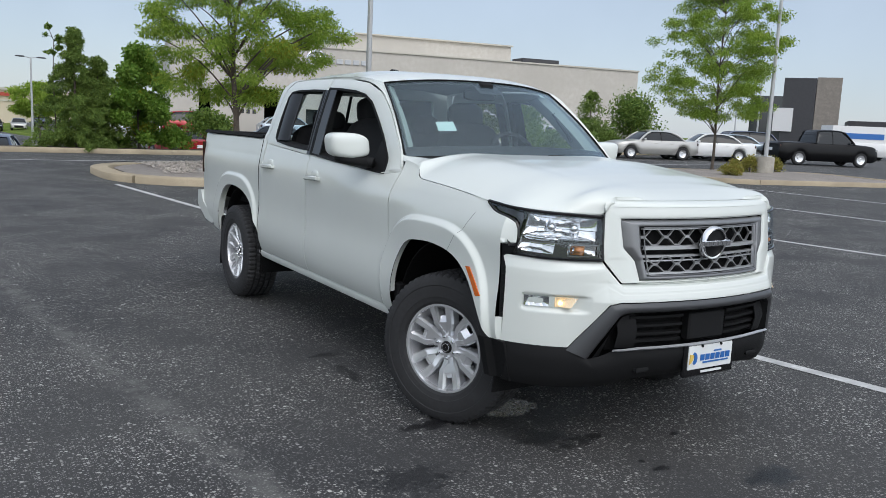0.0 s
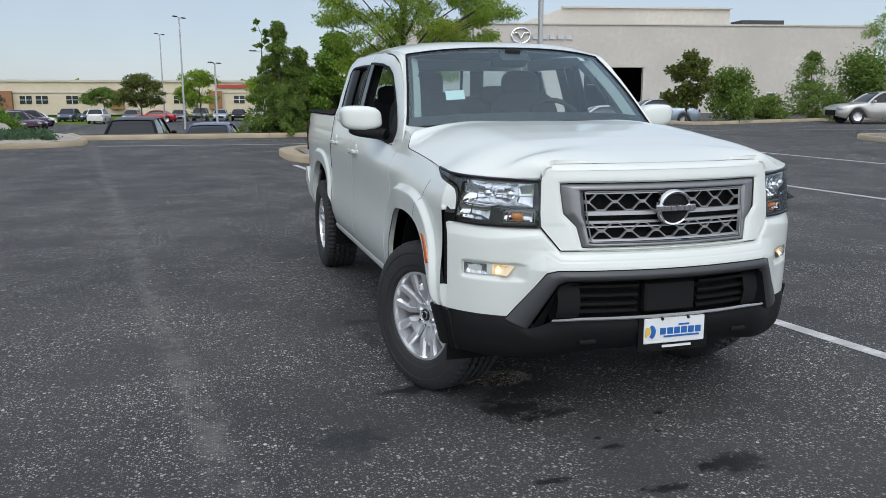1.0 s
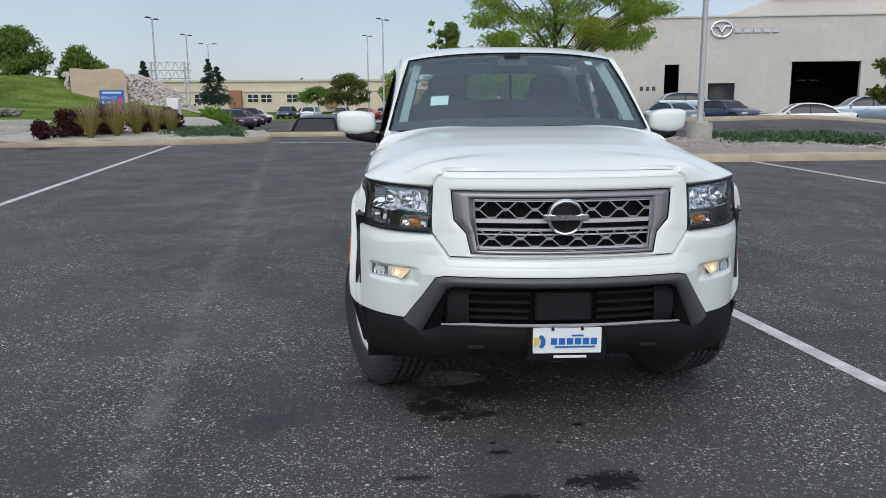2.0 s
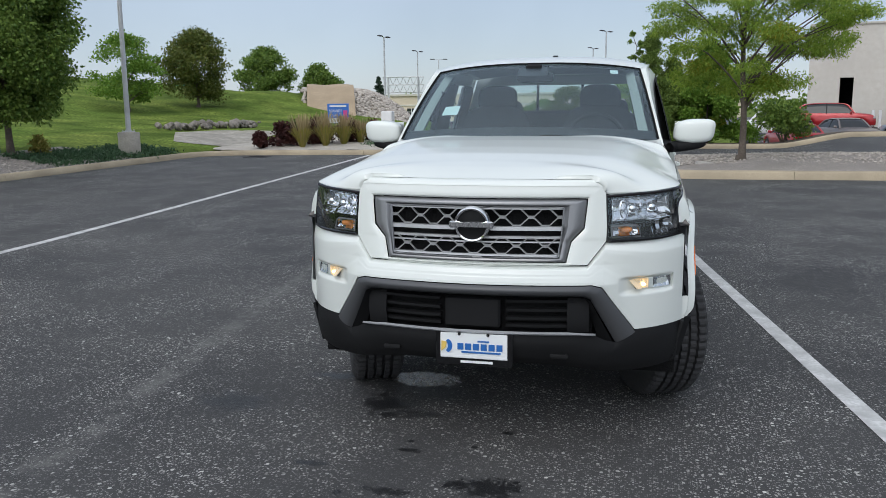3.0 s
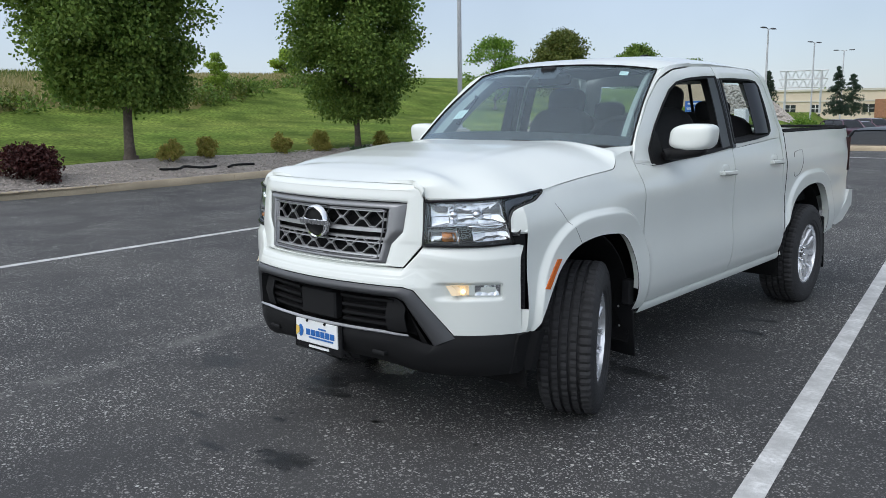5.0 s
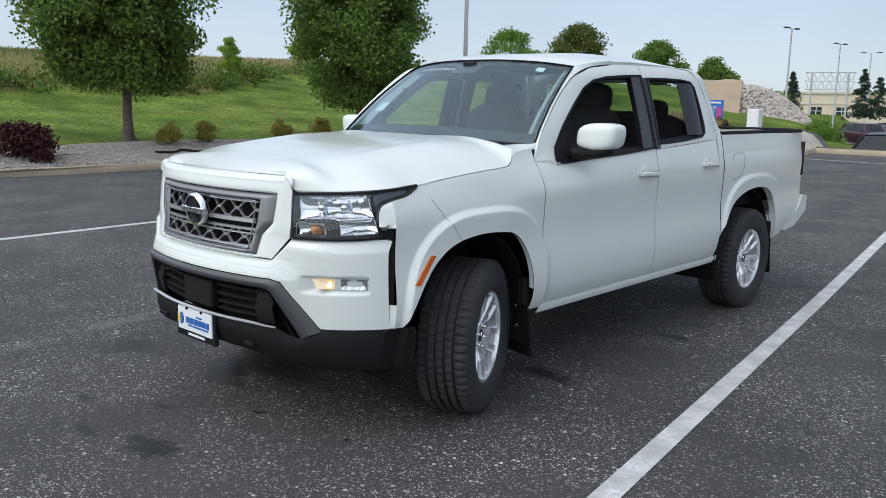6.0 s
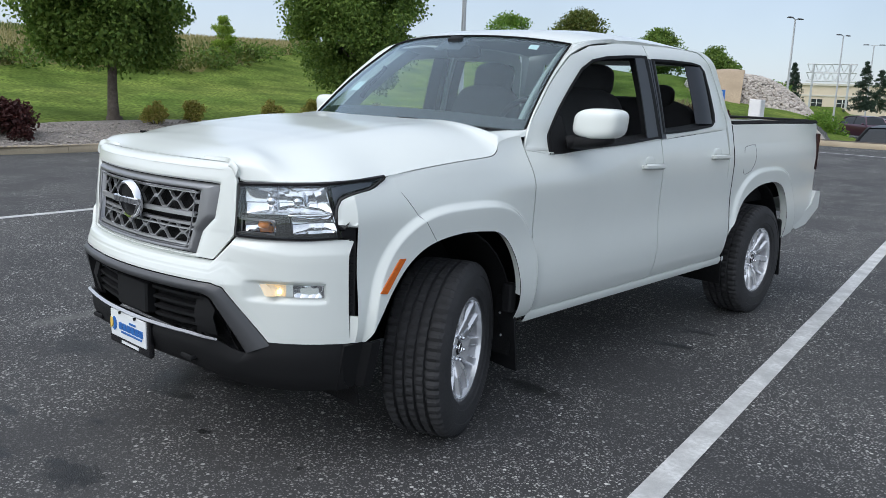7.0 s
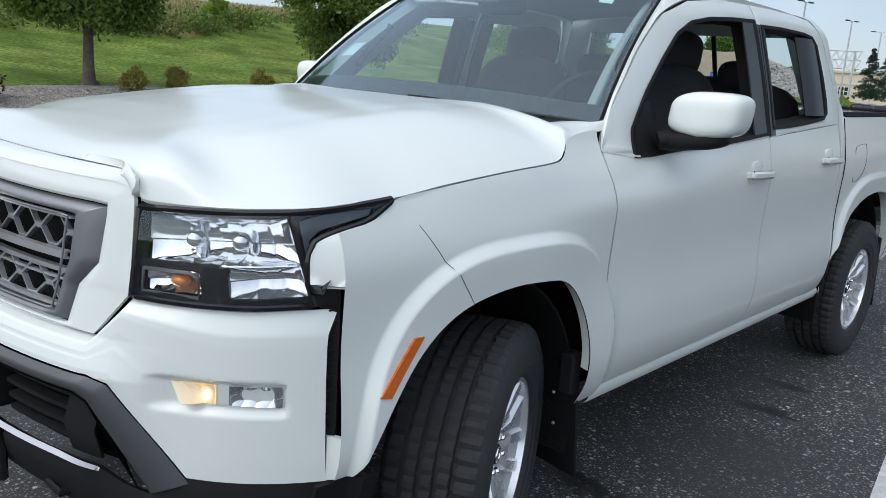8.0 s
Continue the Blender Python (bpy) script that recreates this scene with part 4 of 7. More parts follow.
        part("bezel", Shape().tube(inset(rim, 0.002) * k, 0.0075, 6), GLOSS_BLACK, hl)

        def spot(u, v, deep):
            """A place inside the lamp: a share u of its length, v of its height, so deep behind the lens."""
            a, c = min(max(u, 0), 0.9999) * (NC - 1), min(max(v, 0), 0.9999) * (NR - 1)
            i0, j0 = int(a), int(c)
            q = rows[j0, i0] * (1 - (a - i0)) + rows[j0, i0 + 1] * (a - i0)
            q2 = rows[j0 + 1, i0] * (1 - (a - i0)) + rows[j0 + 1, i0 + 1] * (a - i0)
            return inset(q + (q2 - q) * (c - j0), deep)

        def patch(u0, u1, v0, v1, nu, nv, deep):
            """A piece of the lamp's inside; deep is a depth or a function of the shares across and down."""
            f = deep if callable(deep) else (lambda p, q: deep)
            return np.array([[spot(u, v, f((u - u0) / (u1 - u0), (v - v0) / (v1 - v0))) for u in np.linspace(u0, u1, nu)] for v in np.linspace(v0, v1, nv)]) * k

        def bowl(depth, flutes, step):
            """A reflector bowl: deepest in the middle, broken into upright facets and two tiers."""
            def f(p, q):
                w = p * flutes
                facet = step * (2 * abs((w % 1.0) - 0.5)) + 0.5 * step * ((int(w) * 7) % 3)
                return 0.010 + depth * (1 - (2 * p - 1) ** 2) ** 0.7 * (1 - (2 * q - 1) ** 2) ** 0.5 + facet + (0.006 if q > 0.55 else 0)
            return f
        part("reflector", Shape().grid(patch(0.05, 0.60, 0.06, 0.57, 97, 25, bowl(0.055, 5, 0.0035)), 0.003, REF), REFLECTOR, hl, "faceted chrome reflector", 25)
        part("reflector", Shape().grid(patch(0.33, 0.60, 0.58, 0.93, 49, 17, bowl(0.034, 3, 0.003)), 0.003, REF), REFLECTOR, hl, "faceted chrome reflector", 25)
        for u in (0.22, 0.40):
            part("bulb_cap", Shape().blob(spot(u, 0.31, 0.030) * k, (0.020, 0.020, 0.020), 2.2, 16, 10), CHROME, hl)
        part("divider", Shape().grid(patch(0.02, 0.36, 0.57, 0.66, 20, 4, lambda p, q: 0.008 + 0.012 * p), 0.03, REF), GLOSS_BLACK, hl)
        part("divider", Shape().grid(patch(0.26, 0.36, 0.60, 0.97, 6, 6, 0.010), 0.03, REF), GLOSS_BLACK, hl)
        part("divider", Shape().grid(patch(0.02, 0.62, 0.92, 0.99, 24, 3, 0.006), 0.03, REF), GLOSS_BLACK, hl)
        part("pillar", Shape().grid(patch(0.60, 0.65, 0.02, 0.98, 5, 9, 0.004), 0.05, REF), GLOSS_BLACK, hl)
        sig = part("turn_signal", Shape().grid(patch(0.05, 0.25, 0.68, 0.92, 24, 8, bowl(0.026, 3, 0.004)), 0.003, REF), REFLECTOR, hl, "turn signal with an amber bulb", 25)
        part("signal_bulb", Shape().blob(spot(0.15, 0.80, 0.030) * k, (0.024, 0.018, 0.013), 2.4, 14, 8), AMBER_DIM, sig, "amber bulb")
        fr = np.array([spot(u, v, 0.006) for u, v in ((0.045, 0.67), (0.23, 0.67), (0.255, 0.72), (0.255, 0.93), (0.045, 0.93), (0.045, 0.67))]) * k
        part("signal_frame", Shape().tube(fr, 0.004, 6), HOUSING, sig)
        part("marker_bar", Shape().grid(patch(0.66, 0.93, 0.14, 0.66, 24, 8, lambda p, q: 0.007 + 0.006 * q), 0.01, REF), SMOKE, hl, "smoke-grey running light")
        part("marker_bar", Shape().grid(patch(0.655, 0.70, 0.30, 0.92, 6, 12, 0.020), 0.01, REF), SMOKE, hl, "smoke-grey running light")
        part("lens", Shape().grid(bow * k, 0.0, REF), LENS, hl, "clear plastic lens")

    # fog lamps, side vents, side markers
    for sx in (1, -1):
        k = np.array((sx, 1, 1))
        fx = np.linspace(0.648, 0.824, 29)
        F = np.array([on_nose(np.stack([fx, np.linspace(zi, zo, 29)], 1), -0.002) for zi, zo in ((0.767, 0.769), (0.761, 0.762), (0.755, 0.755), (0.749, 0.747), (0.742, 0.739), (0.735, 0.731), (0.728, 0.723))])
        F[:, :, 0] += np.linspace(0, 0.035, 7)[:, None] * (1 - sm(0.655, 0.72, fx))
        fog = part("fog_lamp", Shape().grid((F + (0, 0.022, 0)) * k, 0.01, REF), HOUSING, truck, "lit rectangular fog lamp")
        cup = lambda c0, c1, d: d * np.outer(np.sin(np.linspace(0, np.pi, 7)), np.sin(np.linspace(0, np.pi, c1 - c0)))[..., None] * np.array((0, 1, 0))
        rib = (0.0035 * (np.arange(14) % 3 == 0))[None, :, None] * np.array((0, 1, 0))
        part("bulb_side", Shape().grid((F[:, 0:14] + cup(0, 14, 0.016) + rib) * k, 0.003, REF), WARM_REF, fog, "warm reflector with a faint glow of its own", 20)
        part("bulb", Shape().blob((F[4, 9] + (0, 0.008, 0)) * k, (0.011, 0.008, 0.008), 2, 14, 8), LAMP_ON, fog, "lit warm bulb")
        part("web", Shape().grid((F[:, 13:17] + (0, 0.003, 0)) * k, 0.012, REF), PAINT, fog)
        part("reflector", Shape().grid((F[:, 16:29] + cup(16, 29, 0.018) + rib[:, :13]) * k, 0.003, REF), REFLECTOR, fog, "chrome reflector", 20)
        part("lens", Shape().grid(F * k - np.array((0, 0.002, 0)), 0, REF), LENS, fog)
        zz = np.linspace(0.650, 0.988, 35)
        up = sm(0.936, 0.942, zz)
        V = np.array([np.stack([x + (xu - x) * up, y + (yu - y) * up, zz], 1) for x, y, xu, yu in ((0.860, -0.588, 0.860, -0.618), (0.866, -0.584, 0.868, -0.606), (0.876, -0.578, 0.877, -0.588), (0.8845, -0.571, 0.8845, -0.571))])
        vent = part("side_vent", Shape().grid(V * k, 0.03, REF), BLACK, truck, "narrow textured black vent")
        for z in zz[2:-1:3]:
            part("vent_rib", Shape().box(np.array((0.8755, -0.580, z)) * k, (0.006, 0.024, 0.005), pose(0, 0, 0, 14 * sx, 0, -20 * sx), bevel=0.002), BLACK, vent)
        C = np.array([np.stack([np.full(6, x) if y < -0.575 else side_x(y, np.linspace(0.55, 0.652, 6)), np.full(6, y), np.linspace(0.55, 0.652, 6)], 1) for x, y in ((0.879, -0.589), (0.884, -0.581), (0.89, -0.572))])
        part("corner_panel", Shape().grid(C * k, 0.012, REF), PAINT, truck)
        q = [(-0.392, 0.852), (-0.362, 0.850), (-0.462, 0.728), (-0.492, 0.734)]
        pts = np.array([[(0, *q[0]), (0, *q[1])], [(0, *q[3]), (0, *q[2])]])
        pts = lerp(pts[0], pts[1], np.linspace(0, 1, 6))
        pts[..., 0] = side_x(pts[..., 1], pts[..., 2]) + 0.006
        part("side_marker", Shape().grid(pts * k, 0.012, REF), AMBER, truck, "amber side marker lamp")

    # fenders, doors, cab corners, bed sides
    ys = np.unique(np.concatenate([np.linspace(-0.573, 0.50, 150), np.linspace(-0.572, -0.36, 22), np.linspace(0.25, 0.40, 50)]))
    lo = lambda y: max(float(arch_z(y, 0)), 0.548) if y < 0 else max(float(arch_z(y, 0)), 0.46)
    fP, th = skin(ys, lo, fender_top, 80)
    fE = fP[(fP[:, 0, 1] < 0.399) & (fP[:, 0, 2] > 0.552), 0]
    both("fender", Shape().grid(fP, 0.0, REF).grid(np.array([fE - (0.004, 0, 0), fE - (0.03, 0, -0.006)])), PAINT, truck)
    seam = lambda yz: np.stack([side_x(np.array(yz)[:, 0], np.array(yz)[:, 1]) + 0.0006, np.array(yz)[:, 0], np.array(yz)[:, 1]], 1)
    both("panel_gap", Shape().tube(seam(straight([(-0.345, 1.095), (-0.26, 0.985), (-0.19, 0.895)], 16)) - (0.0004, 0, 0), 0.0009, 5), BLACK, truck, "dark seam between the panels")
    # near-black strips behind the panel gaps paint in their shade
    for line in ([(0.504, 0.43), (0.504, 0.9), (0.504, 1.245)], [(1.692, 0.43), (1.692, 0.8), (1.692, 1.246)], [(2.40, 0.43), (2.47, 0.62), (2.535, 0.82), (2.559, 1.02), (2.559, 1.292)], [(2.647, 0.45), (2.647, 0.9), (2.647, 1.32)]):
        q = seam(straight(line, 20))
        both("door_seal", Shape().grid(np.array([q - (0.012, 0.010, 0), q - (0.012, -0.010, 0)])), NEAR_BLACK, truck, "near-black strip that darkens the panel gap")
    belt = lambda y: np.interp(y, [0.50, 0.75, 1.0, 1.3, 1.69, 2.445, 2.56], [1.225, 1.192, 1.210, 1.230, 1.250, 1.290, 1.298])

    def steps(pts, n=5):
        """A closed outline with the same number of points on each of its edges."""
        p = np.asarray(pts, float)
        q = [p[i] + (p[(i + 1) % len(p)] - p[i]) * t for i in range(len(p)) for t in np.arange(n) / n]
        return np.array(q + q[:1])

    def ring(outer, hole):
        O, H = steps(outer), steps(hole)
        P = []
        for t in np.linspace(0, 1, 4):
            yz = O + (H - O) * t
            P.append(np.stack([side_x(yz[:, 0], yz[:, 1]) + 0.004 * math.sin(math.pi * t), yz[:, 0], yz[:, 1]], 1))
        return np.array(P), H

    def round_corners(pts, n=5, r=0.22):
        """Rounds the corners of an outline."""
        out, m = [], len(pts)
        p = np.asarray(pts, float)
        for i in range(m):
            a, b, c = p[i - 1], p[i], p[(i + 1) % m]
            for t in np.linspace(0, 1, n):
                s0, s1 = b + (a - b) * r, b + (c - b) * r
                out.append(tuple((1 - t) ** 2 * s0 + 2 * t * (1 - t) * b + t * t * s1))
        return out

    f_out = [(0.508, 1.225), (0.60, 1.350), (0.70, 1.445), (0.80, 1.535), (0.90, 1.612), (0.985, 1.672), (1.15, 1.728), (1.40, 1.756), (1.688, 1.764), (1.688, 1.5), (1.688, 1.250), (1.3, 1.230), (1.0, 1.210), (0.75, 1.192)]
    f_in = [(0.700, 1.214), (0.725, 1.300), (0.83, 1.412), (0.945, 1.518), (1.05, 1.606), (1.14, 1.650), (1.26, 1.672), (1.45, 1.686), (1.640, 1.694), (1.65, 1.5), (1.66, 1.270), (1.3, 1.246), (1.0, 1.228), (0.80, 1.214)]
    r_out = [(1.696, 1.250), (1.696, 1.5), (1.696, 1.765), (1.95, 1.768), (2.20, 1.766), (2.36, 1.757), (2.44, 1.700), (2.49, 1.58), (2.54, 1.42), (2.575, 1.33), (2.555, 1.298), (2.2, 1.280), (1.9, 1.264)]
    r_in = [(1.74, 1.292), (1.735, 1.5), (1.735, 1.682), (1.95, 1.688), (2.20, 1.686), (2.30, 1.676), (2.345, 1.640), (2.365, 1.54), (2.385, 1.40), (2.38, 1.352), (2.33, 1.326), (2.1, 1.306), (1.9, 1.296)]
    for nm, o, h, y0, y1, tail in (("front_door", f_out, f_in, 0.508, 1.688, False), ("rear_door", r_out, r_in, 1.696, 2.555, True)):
        P = []
        for sfrac in np.linspace(0, 1, 24):
            zs = np.linspace(0.468, float(belt(y0 + (y1 - y0) * sfrac)), 22)
            end = y1 - (0.16 * np.clip((1.0 - zs) / 0.56, 0, 1) ** 2 if tail else 0)
            yy = y0 + (end - y0) * sfrac + 0 * zs
            P.append(np.stack([side_x(yy, zs), yy, zs], 1))
        R, H = ring(o, h)
        for sx in (1, -1):
            k = np.array((sx, 1, 1))
            d = part(nm, Shape().grid(np.array(P) * k, 0.014, REF).grid(R * k, 0.02, REF), PAINT, truck, "white door with its window wound down")
            Ht = steps(h)
            c = Ht.mean(0)
            rings = []
            for grow, dx in ((1.055, 0.003), (1.05, 0.009), (0.99, 0.006), (0.95, -0.03), (0.93, -0.075)):
                yz = c + (Ht - c) * grow
                rings.append(np.stack([side_x(yz[:, 0], yz[:, 1]) + dx, yz[:, 0], yz[:, 1]], 1))
            part("window_trim", Shape().grid(np.array(rings) * k, 0.0, REF), BLACK, d, "black window surround")
            hy, hz = (1.555, 1.112) if nm == "front_door" else (2.405, 1.135)
            hx = float(side_x(hy, hz))
            hd = part("door_handle", Shape().box(np.array((hx + 0.024, hy, hz)) * k, (0.022, 0.215, 0.034), pose(0, 0, 0, -2, 0, 0), bevel=0.010), PAINT, d)
            for dy in (-0.088, 0.088):
                hd2 = part("handle_post", Shape().box(np.array((hx + 0.012, hy + dy, hz)) * k, (0.04, 0.024, 0.024), bevel=0.004), PAINT, hd)
            part("handle_cup", Shape().blob(np.array((hx - 0.007, hy - 0.01, hz + 0.018)) * k, (0.010, 0.06, 0.036), 2.5, 18, 8), PAINT, d)
            # black pillar cover between the windows
            zs = np.linspace(1.258, 1.690, 8)
            a, b = (1.535, 1.689) if nm == "front_door" else (1.697, 1.748)
            part("pillar_cover", Shape().grid(np.array([np.stack([side_x(y, zs) + 0.006, np.full(8, y), zs], 1) for y in (a, b)]) * k, 0.006, REF), PILLAR, d)
            if nm == "rear_door":
                zs = np.linspace(1.335, 1.672, 8)
                part("quarter_cover", Shape().grid(np.array([np.stack([side_x(y, zs) + 0.005 - 0.03 * (y < 2.2), y + 0.025 * (1.672 - zs) / 0.34, zs], 1) for y in (2.17, 2.21, 2.33)]) * k, 0.006, REF), PILLAR, d)
            if nm == "front_door":
                part("mirror_sail", Shape().grid(np.array([[(float(side_x(y, z)) + 0.007, y, z) for y, z in line] for line in (((0.690, 1.206), (0.725, 1.300), (0.81, 1.385)), ((0.76, 1.206), (0.78, 1.28), (0.82, 1.38)), ((0.87, 1.216), (0.85, 1.27), (0.83, 1.375)))]) * k, 0.01, REF), BLACK, d)
    # cab corner behind the rear door
    front = along([(2.20, 1.770), (2.37, 1.761), (2.448, 1.702), (2.498, 1.582), (2.548, 1.422), (2.582, 1.32), (2.562, 1.05), (2.53, 0.80), (2.45, 0.60), (2.41, 0.46)], 40)
    back = along([(2.32, 1.774), (2.44, 1.764), (2.53, 1.715), (2.565, 1.60), (2.605, 1.43), (2.640, 1.33), (2.642, 1.05), (2.642, 0.80), (2.642, 0.60), (2.642, 0.46)], 40)
    C = []
    for t in np.linspace(0, 1, 5):
        yz = front + (back - front) * t
        C.append(np.stack([side_x(yz[:, 0], yz[:, 1]) - 0.003 * t ** 3, yz[:, 0], yz[:, 1]], 1))
    both("cab_corner", Shape().grid(np.array(C), 0.02, REF), PAINT, truck)
    ys = np.unique(np.concatenate([np.linspace(2.646, 4.25, 150), np.linspace(3.48, 3.625, 50)]))
    lo = lambda y: max(float(arch_z(y, 3.2)), 0.46 if y < 3.2 else 0.50 + (y - 3.66) * 0.16)
    bP, th = skin(ys, lo, lambda y: 1.332, 70)
    bP[:, -1, 0] -= 0.012
    ed = bP[(bP[:, 0, 1] < 3.62), 0]
    sides = both("bed_side", Shape().grid(bP, 0.0, REF).grid(np.array([ed - (0.004, 0, 0), ed - (0.05, 0, -0.006)])), PAINT, truck)
    fy, fz = np.array([2.80, 2.80, 2.83, 2.96, 2.985, 2.985, 2.93, 2.83]), np.array([1.02, 1.16, 1.185, 1.195, 1.18, 1.10, 1.03, 1.005])
    loop = np.stack([side_x(fy, fz) + 0.0005, fy, fz], 1)
    part("fuel_door", Shape().tube(along(np.concatenate([loop, loop[:1]]), 50), 0.0013, 5), BLACK, sides[0], "fuel filler door outline")
    both("rocker", Shape().grid(np.array([[(0.846 + dx, y, z) for dx, z in ((-0.004, 0.468), (0.008, 0.458), (0.010, 0.440), (-0.003, 0.414), (-0.06, 0.402))] for y in np.linspace(0.52, 2.70, 24)]), 0.0, REF), PAINT, truck)

    # roof, pillars, glass
    rb = np.linspace(0, 1, 28)
    P = []
    for b in rb:
        yc, ye = 0.938 + 1.59 * b, 1.074 + 1.358 * b
        zc = np.interp(b, [0, 0.06, 0.15, 0.4, 0.7, 0.9, 1], [1.773, 1.799, 1.822, 1.848, 1.845, 1.822, 1.785])
        ze = np.interp(b, [0, 0.06, 0.15, 0.4, 0.7, 0.9, 1], [1.735, 1.754, 1.769, 1.781, 1.777, 1.767, 1.749])
        xe = np.interp(b, [0, 0.06, 0.15, 0.4, 1], [0.648, 0.670, 0.688, 0.694, 0.688])
        P.append([(xe * a, yc + (ye - yc) * abs(a) ** 2, zc + (ze - zc) * abs(a) ** 3.4) for a in np.linspace(-1, 1, 33)])
    roof = part("roof", Shape().grid(P, 0.02, REF), PAINT, truck)
    part("headliner", Shape().grid(np.array(P)[0:-1, 1:-1] * (0.99, 1, 1) - (0, -0.012, 0.028), 0.006), TRIM_LIGHT, roof)
    part("antenna_fin", Shape().prism([(2.02, 1.842), (2.20, 1.838), (2.195, 1.887), (2.16, 1.897), (2.11, 1.887)], -0.016, 0.016, "x"), BLACK, roof, "black antenna fin")
    W = []
    for t in np.linspace(0, 1, 18):
        row = []
        for a in np.linspace(-1, 1, 29):
            q = abs(a)
            base = np.array((0.768 * a, 0.372 + 0.185 * q ** 2.4, 1.338 - 0.030 * q ** 2))
            top = np.array((0.645 * a, 0.936 + 0.132 * q ** 2, 1.770 - 0.040 * q ** 2.6))
            pnt = base + (top - base) * t
            pnt[1] -= 0.020 * math.sin(math.pi * t)
            pnt[2] += 0.012 * math.sin(math.pi * t)
            row.append(pnt)
        W.append(row)
    W = np.array(W)
    ws = part("windshield", Shape().grid(W, 0.0, REF), GLASS, truck, "clear tinted windshield with a black border")
    ws.visible_shadow = False
    inn = (0, 0.006, -0.006)
    c1 = W[:, 0] * 0.62 + W[:, 1] * 0.38
    c2 = W[:, -1] * 0.62 + W[:, -2] * 0.38
    fr = Shape().grid(W[0:3] + inn, 0).grid(np.array([W[16] * 0.4 + W[17] * 0.6, W[17]]) + inn, 0).grid(np.array([W[:, 0], c1]) + inn, 0).grid(np.array([W[:, -1], c2]) + inn, 0)
    fr.grid(W[14:18, 12:17] + inn, 0)
    part("glass_border", fr, GLOSS_BLACK, ws, "black ceramic glass border")
    rub = np.concatenate([W[:, 0], W[-1, 1:], W[::-1, -1][1:]])
    part("gasket", Shape().tube(rub + (0, -0.002, 0.002), 0.006, 6), NEAR_BLACK, ws, "black rubber gasket")

    def stick(name, a, b, c, d, mat, lab):
        part(name, Shape().grid(W[a:b, c:d] + np.array(inn) * 0.7, 0), mat, ws, lab)
    stick("price_sheet", 5, 8, 4, 7, PAPER, "pale green price sheet behind the glass")
    stick("inspection_sticker", 15, 17, 24, 26, PAPER, "small pale sticker")
    Ap = np.array(f_out[:8])
    Ap = along(np.stack([side_x(Ap[:, 0] - 0.004, Ap[:, 1] + 0.004), Ap[:, 0] - 0.006, Ap[:, 1] + 0.005], 1), 30)
    wse = np.concatenate([along(W[:, -1], 24), straight([W[-1, -1], (0.668, 1.18, 1.758), (0.686, 1.38, 1.774)], 7)[1:]])
    wse = along(wse, 30)
    both("windshield_pillar", Shape().grid(np.array([wse, (wse * 0.5 + Ap * 0.5) + np.array((0.012, -0.008, 0.01)) * np.sqrt(np.linspace(0, 1, 30))[:, None], Ap]), 0.02, REF), PAINT, truck)
    ye = np.linspace(0.300, 0.555, 24)
    fe = np.stack([side_x(ye, fender_top(ye)) - 0.002, ye, fender_top(ye) - 0.002], 1)
    wi = along([(0.790, 0.306, 1.246), (0.776, 0.326, 1.276), (0.748, 0.340, 1.292), (0.704, 0.356, 1.301), (0.690, 0.400, 1.307), (0.704, 0.480, 1.312), (0.738, 0.520, 1.312), (0.757, 0.548, 1.314), (0.768, 0.572, 1.322)], 24)
    cs = lerp(wi, fe, np.linspace(0, 1, 9))
    cs[..., 2] += 0.012 * np.sin(np.linspace(0, np.pi, 9))[:, None]
    both("cowl_side", Shape().grid(cs - (0, 0, 0.004), 0.004, REF), PAINT, truck)
    part("cowl", Shape().grid(np.array([W[0, 3:-3] + (0, 0.03, 0.0), W[0, 3:-3] + (0, -0.03, -0.014), W[0, 3:-3] + (0, -0.11, -0.05)]), 0.006, REF), BLACK, truck, "black plastic cowl")
    for x0, x1 in ((0.34, -0.13), (-0.28, -0.73)):
        p = lambda x, t: W[0, int(round((x / 0.768 + 1) * 14))] * 0.6 + W[1, int(round((x / 0.768 + 1) * 14))] * 0.4 + (0, -0.012, -0.012 + t)
        wp = part("wiper", Shape().tube([p(x0 + (x1 - x0) * i / 6, -0.008 + 0.001 * i) for i in range(7)], 0.0045, 6), BLACK, truck)
        part("wiper_arm", Shape().tube([p(x0, -0.03), p(x0 * 0.85 + x1 * 0.15, -0.002), p(x0 * 0.7 + x1 * 0.3, 0.003), p((x0 + x1) / 2, 0.002)], 0.006, 6, 0.004), BLACK, wp)
    # back of the cab with its window
    bo = [(-0.67, 1.768), (0.67, 1.768), (0.845, 1.30), (0.86, 0.80), (-0.86, 0.80), (-0.845, 1.30)]
    bi = [(-0.56, 1.69), (0.56, 1.69), (0.66, 1.36), (0.62, 1.33), (-0.62, 1.33), (-0.66, 1.36)]
    yb = lambda z: np.interp(z, [0.8, 1.30, 1.76], [2.645, 2.638, 2.50])
    O, H = straight(bo + bo[:1], 61), straight(bi + bi[:1], 61)
    R = np.array([np.stack([(O + (H - O) * t)[:, 0], yb((O + (H - O) * t)[:, 1]), (O + (H - O) * t)[:, 1]], 1) for t in (0, 0.5, 1)])
    back = part("cab_back", Shape().grid(R, 0.02, REF), PAINT, truck)
    rw = np.array([[(x * (0.66 + (0.56 - 0.66) * t), yb(1.34 + 0.35 * t) + 0.004, 1.34 + 0.35 * t) for x in np.linspace(-1, 1, 9)] for t in np.linspace(0, 1, 5)])
    part("rear_window", Shape().grid(rw, 0, REF), GLASS, back, "rear window pane").visible_shadow = False
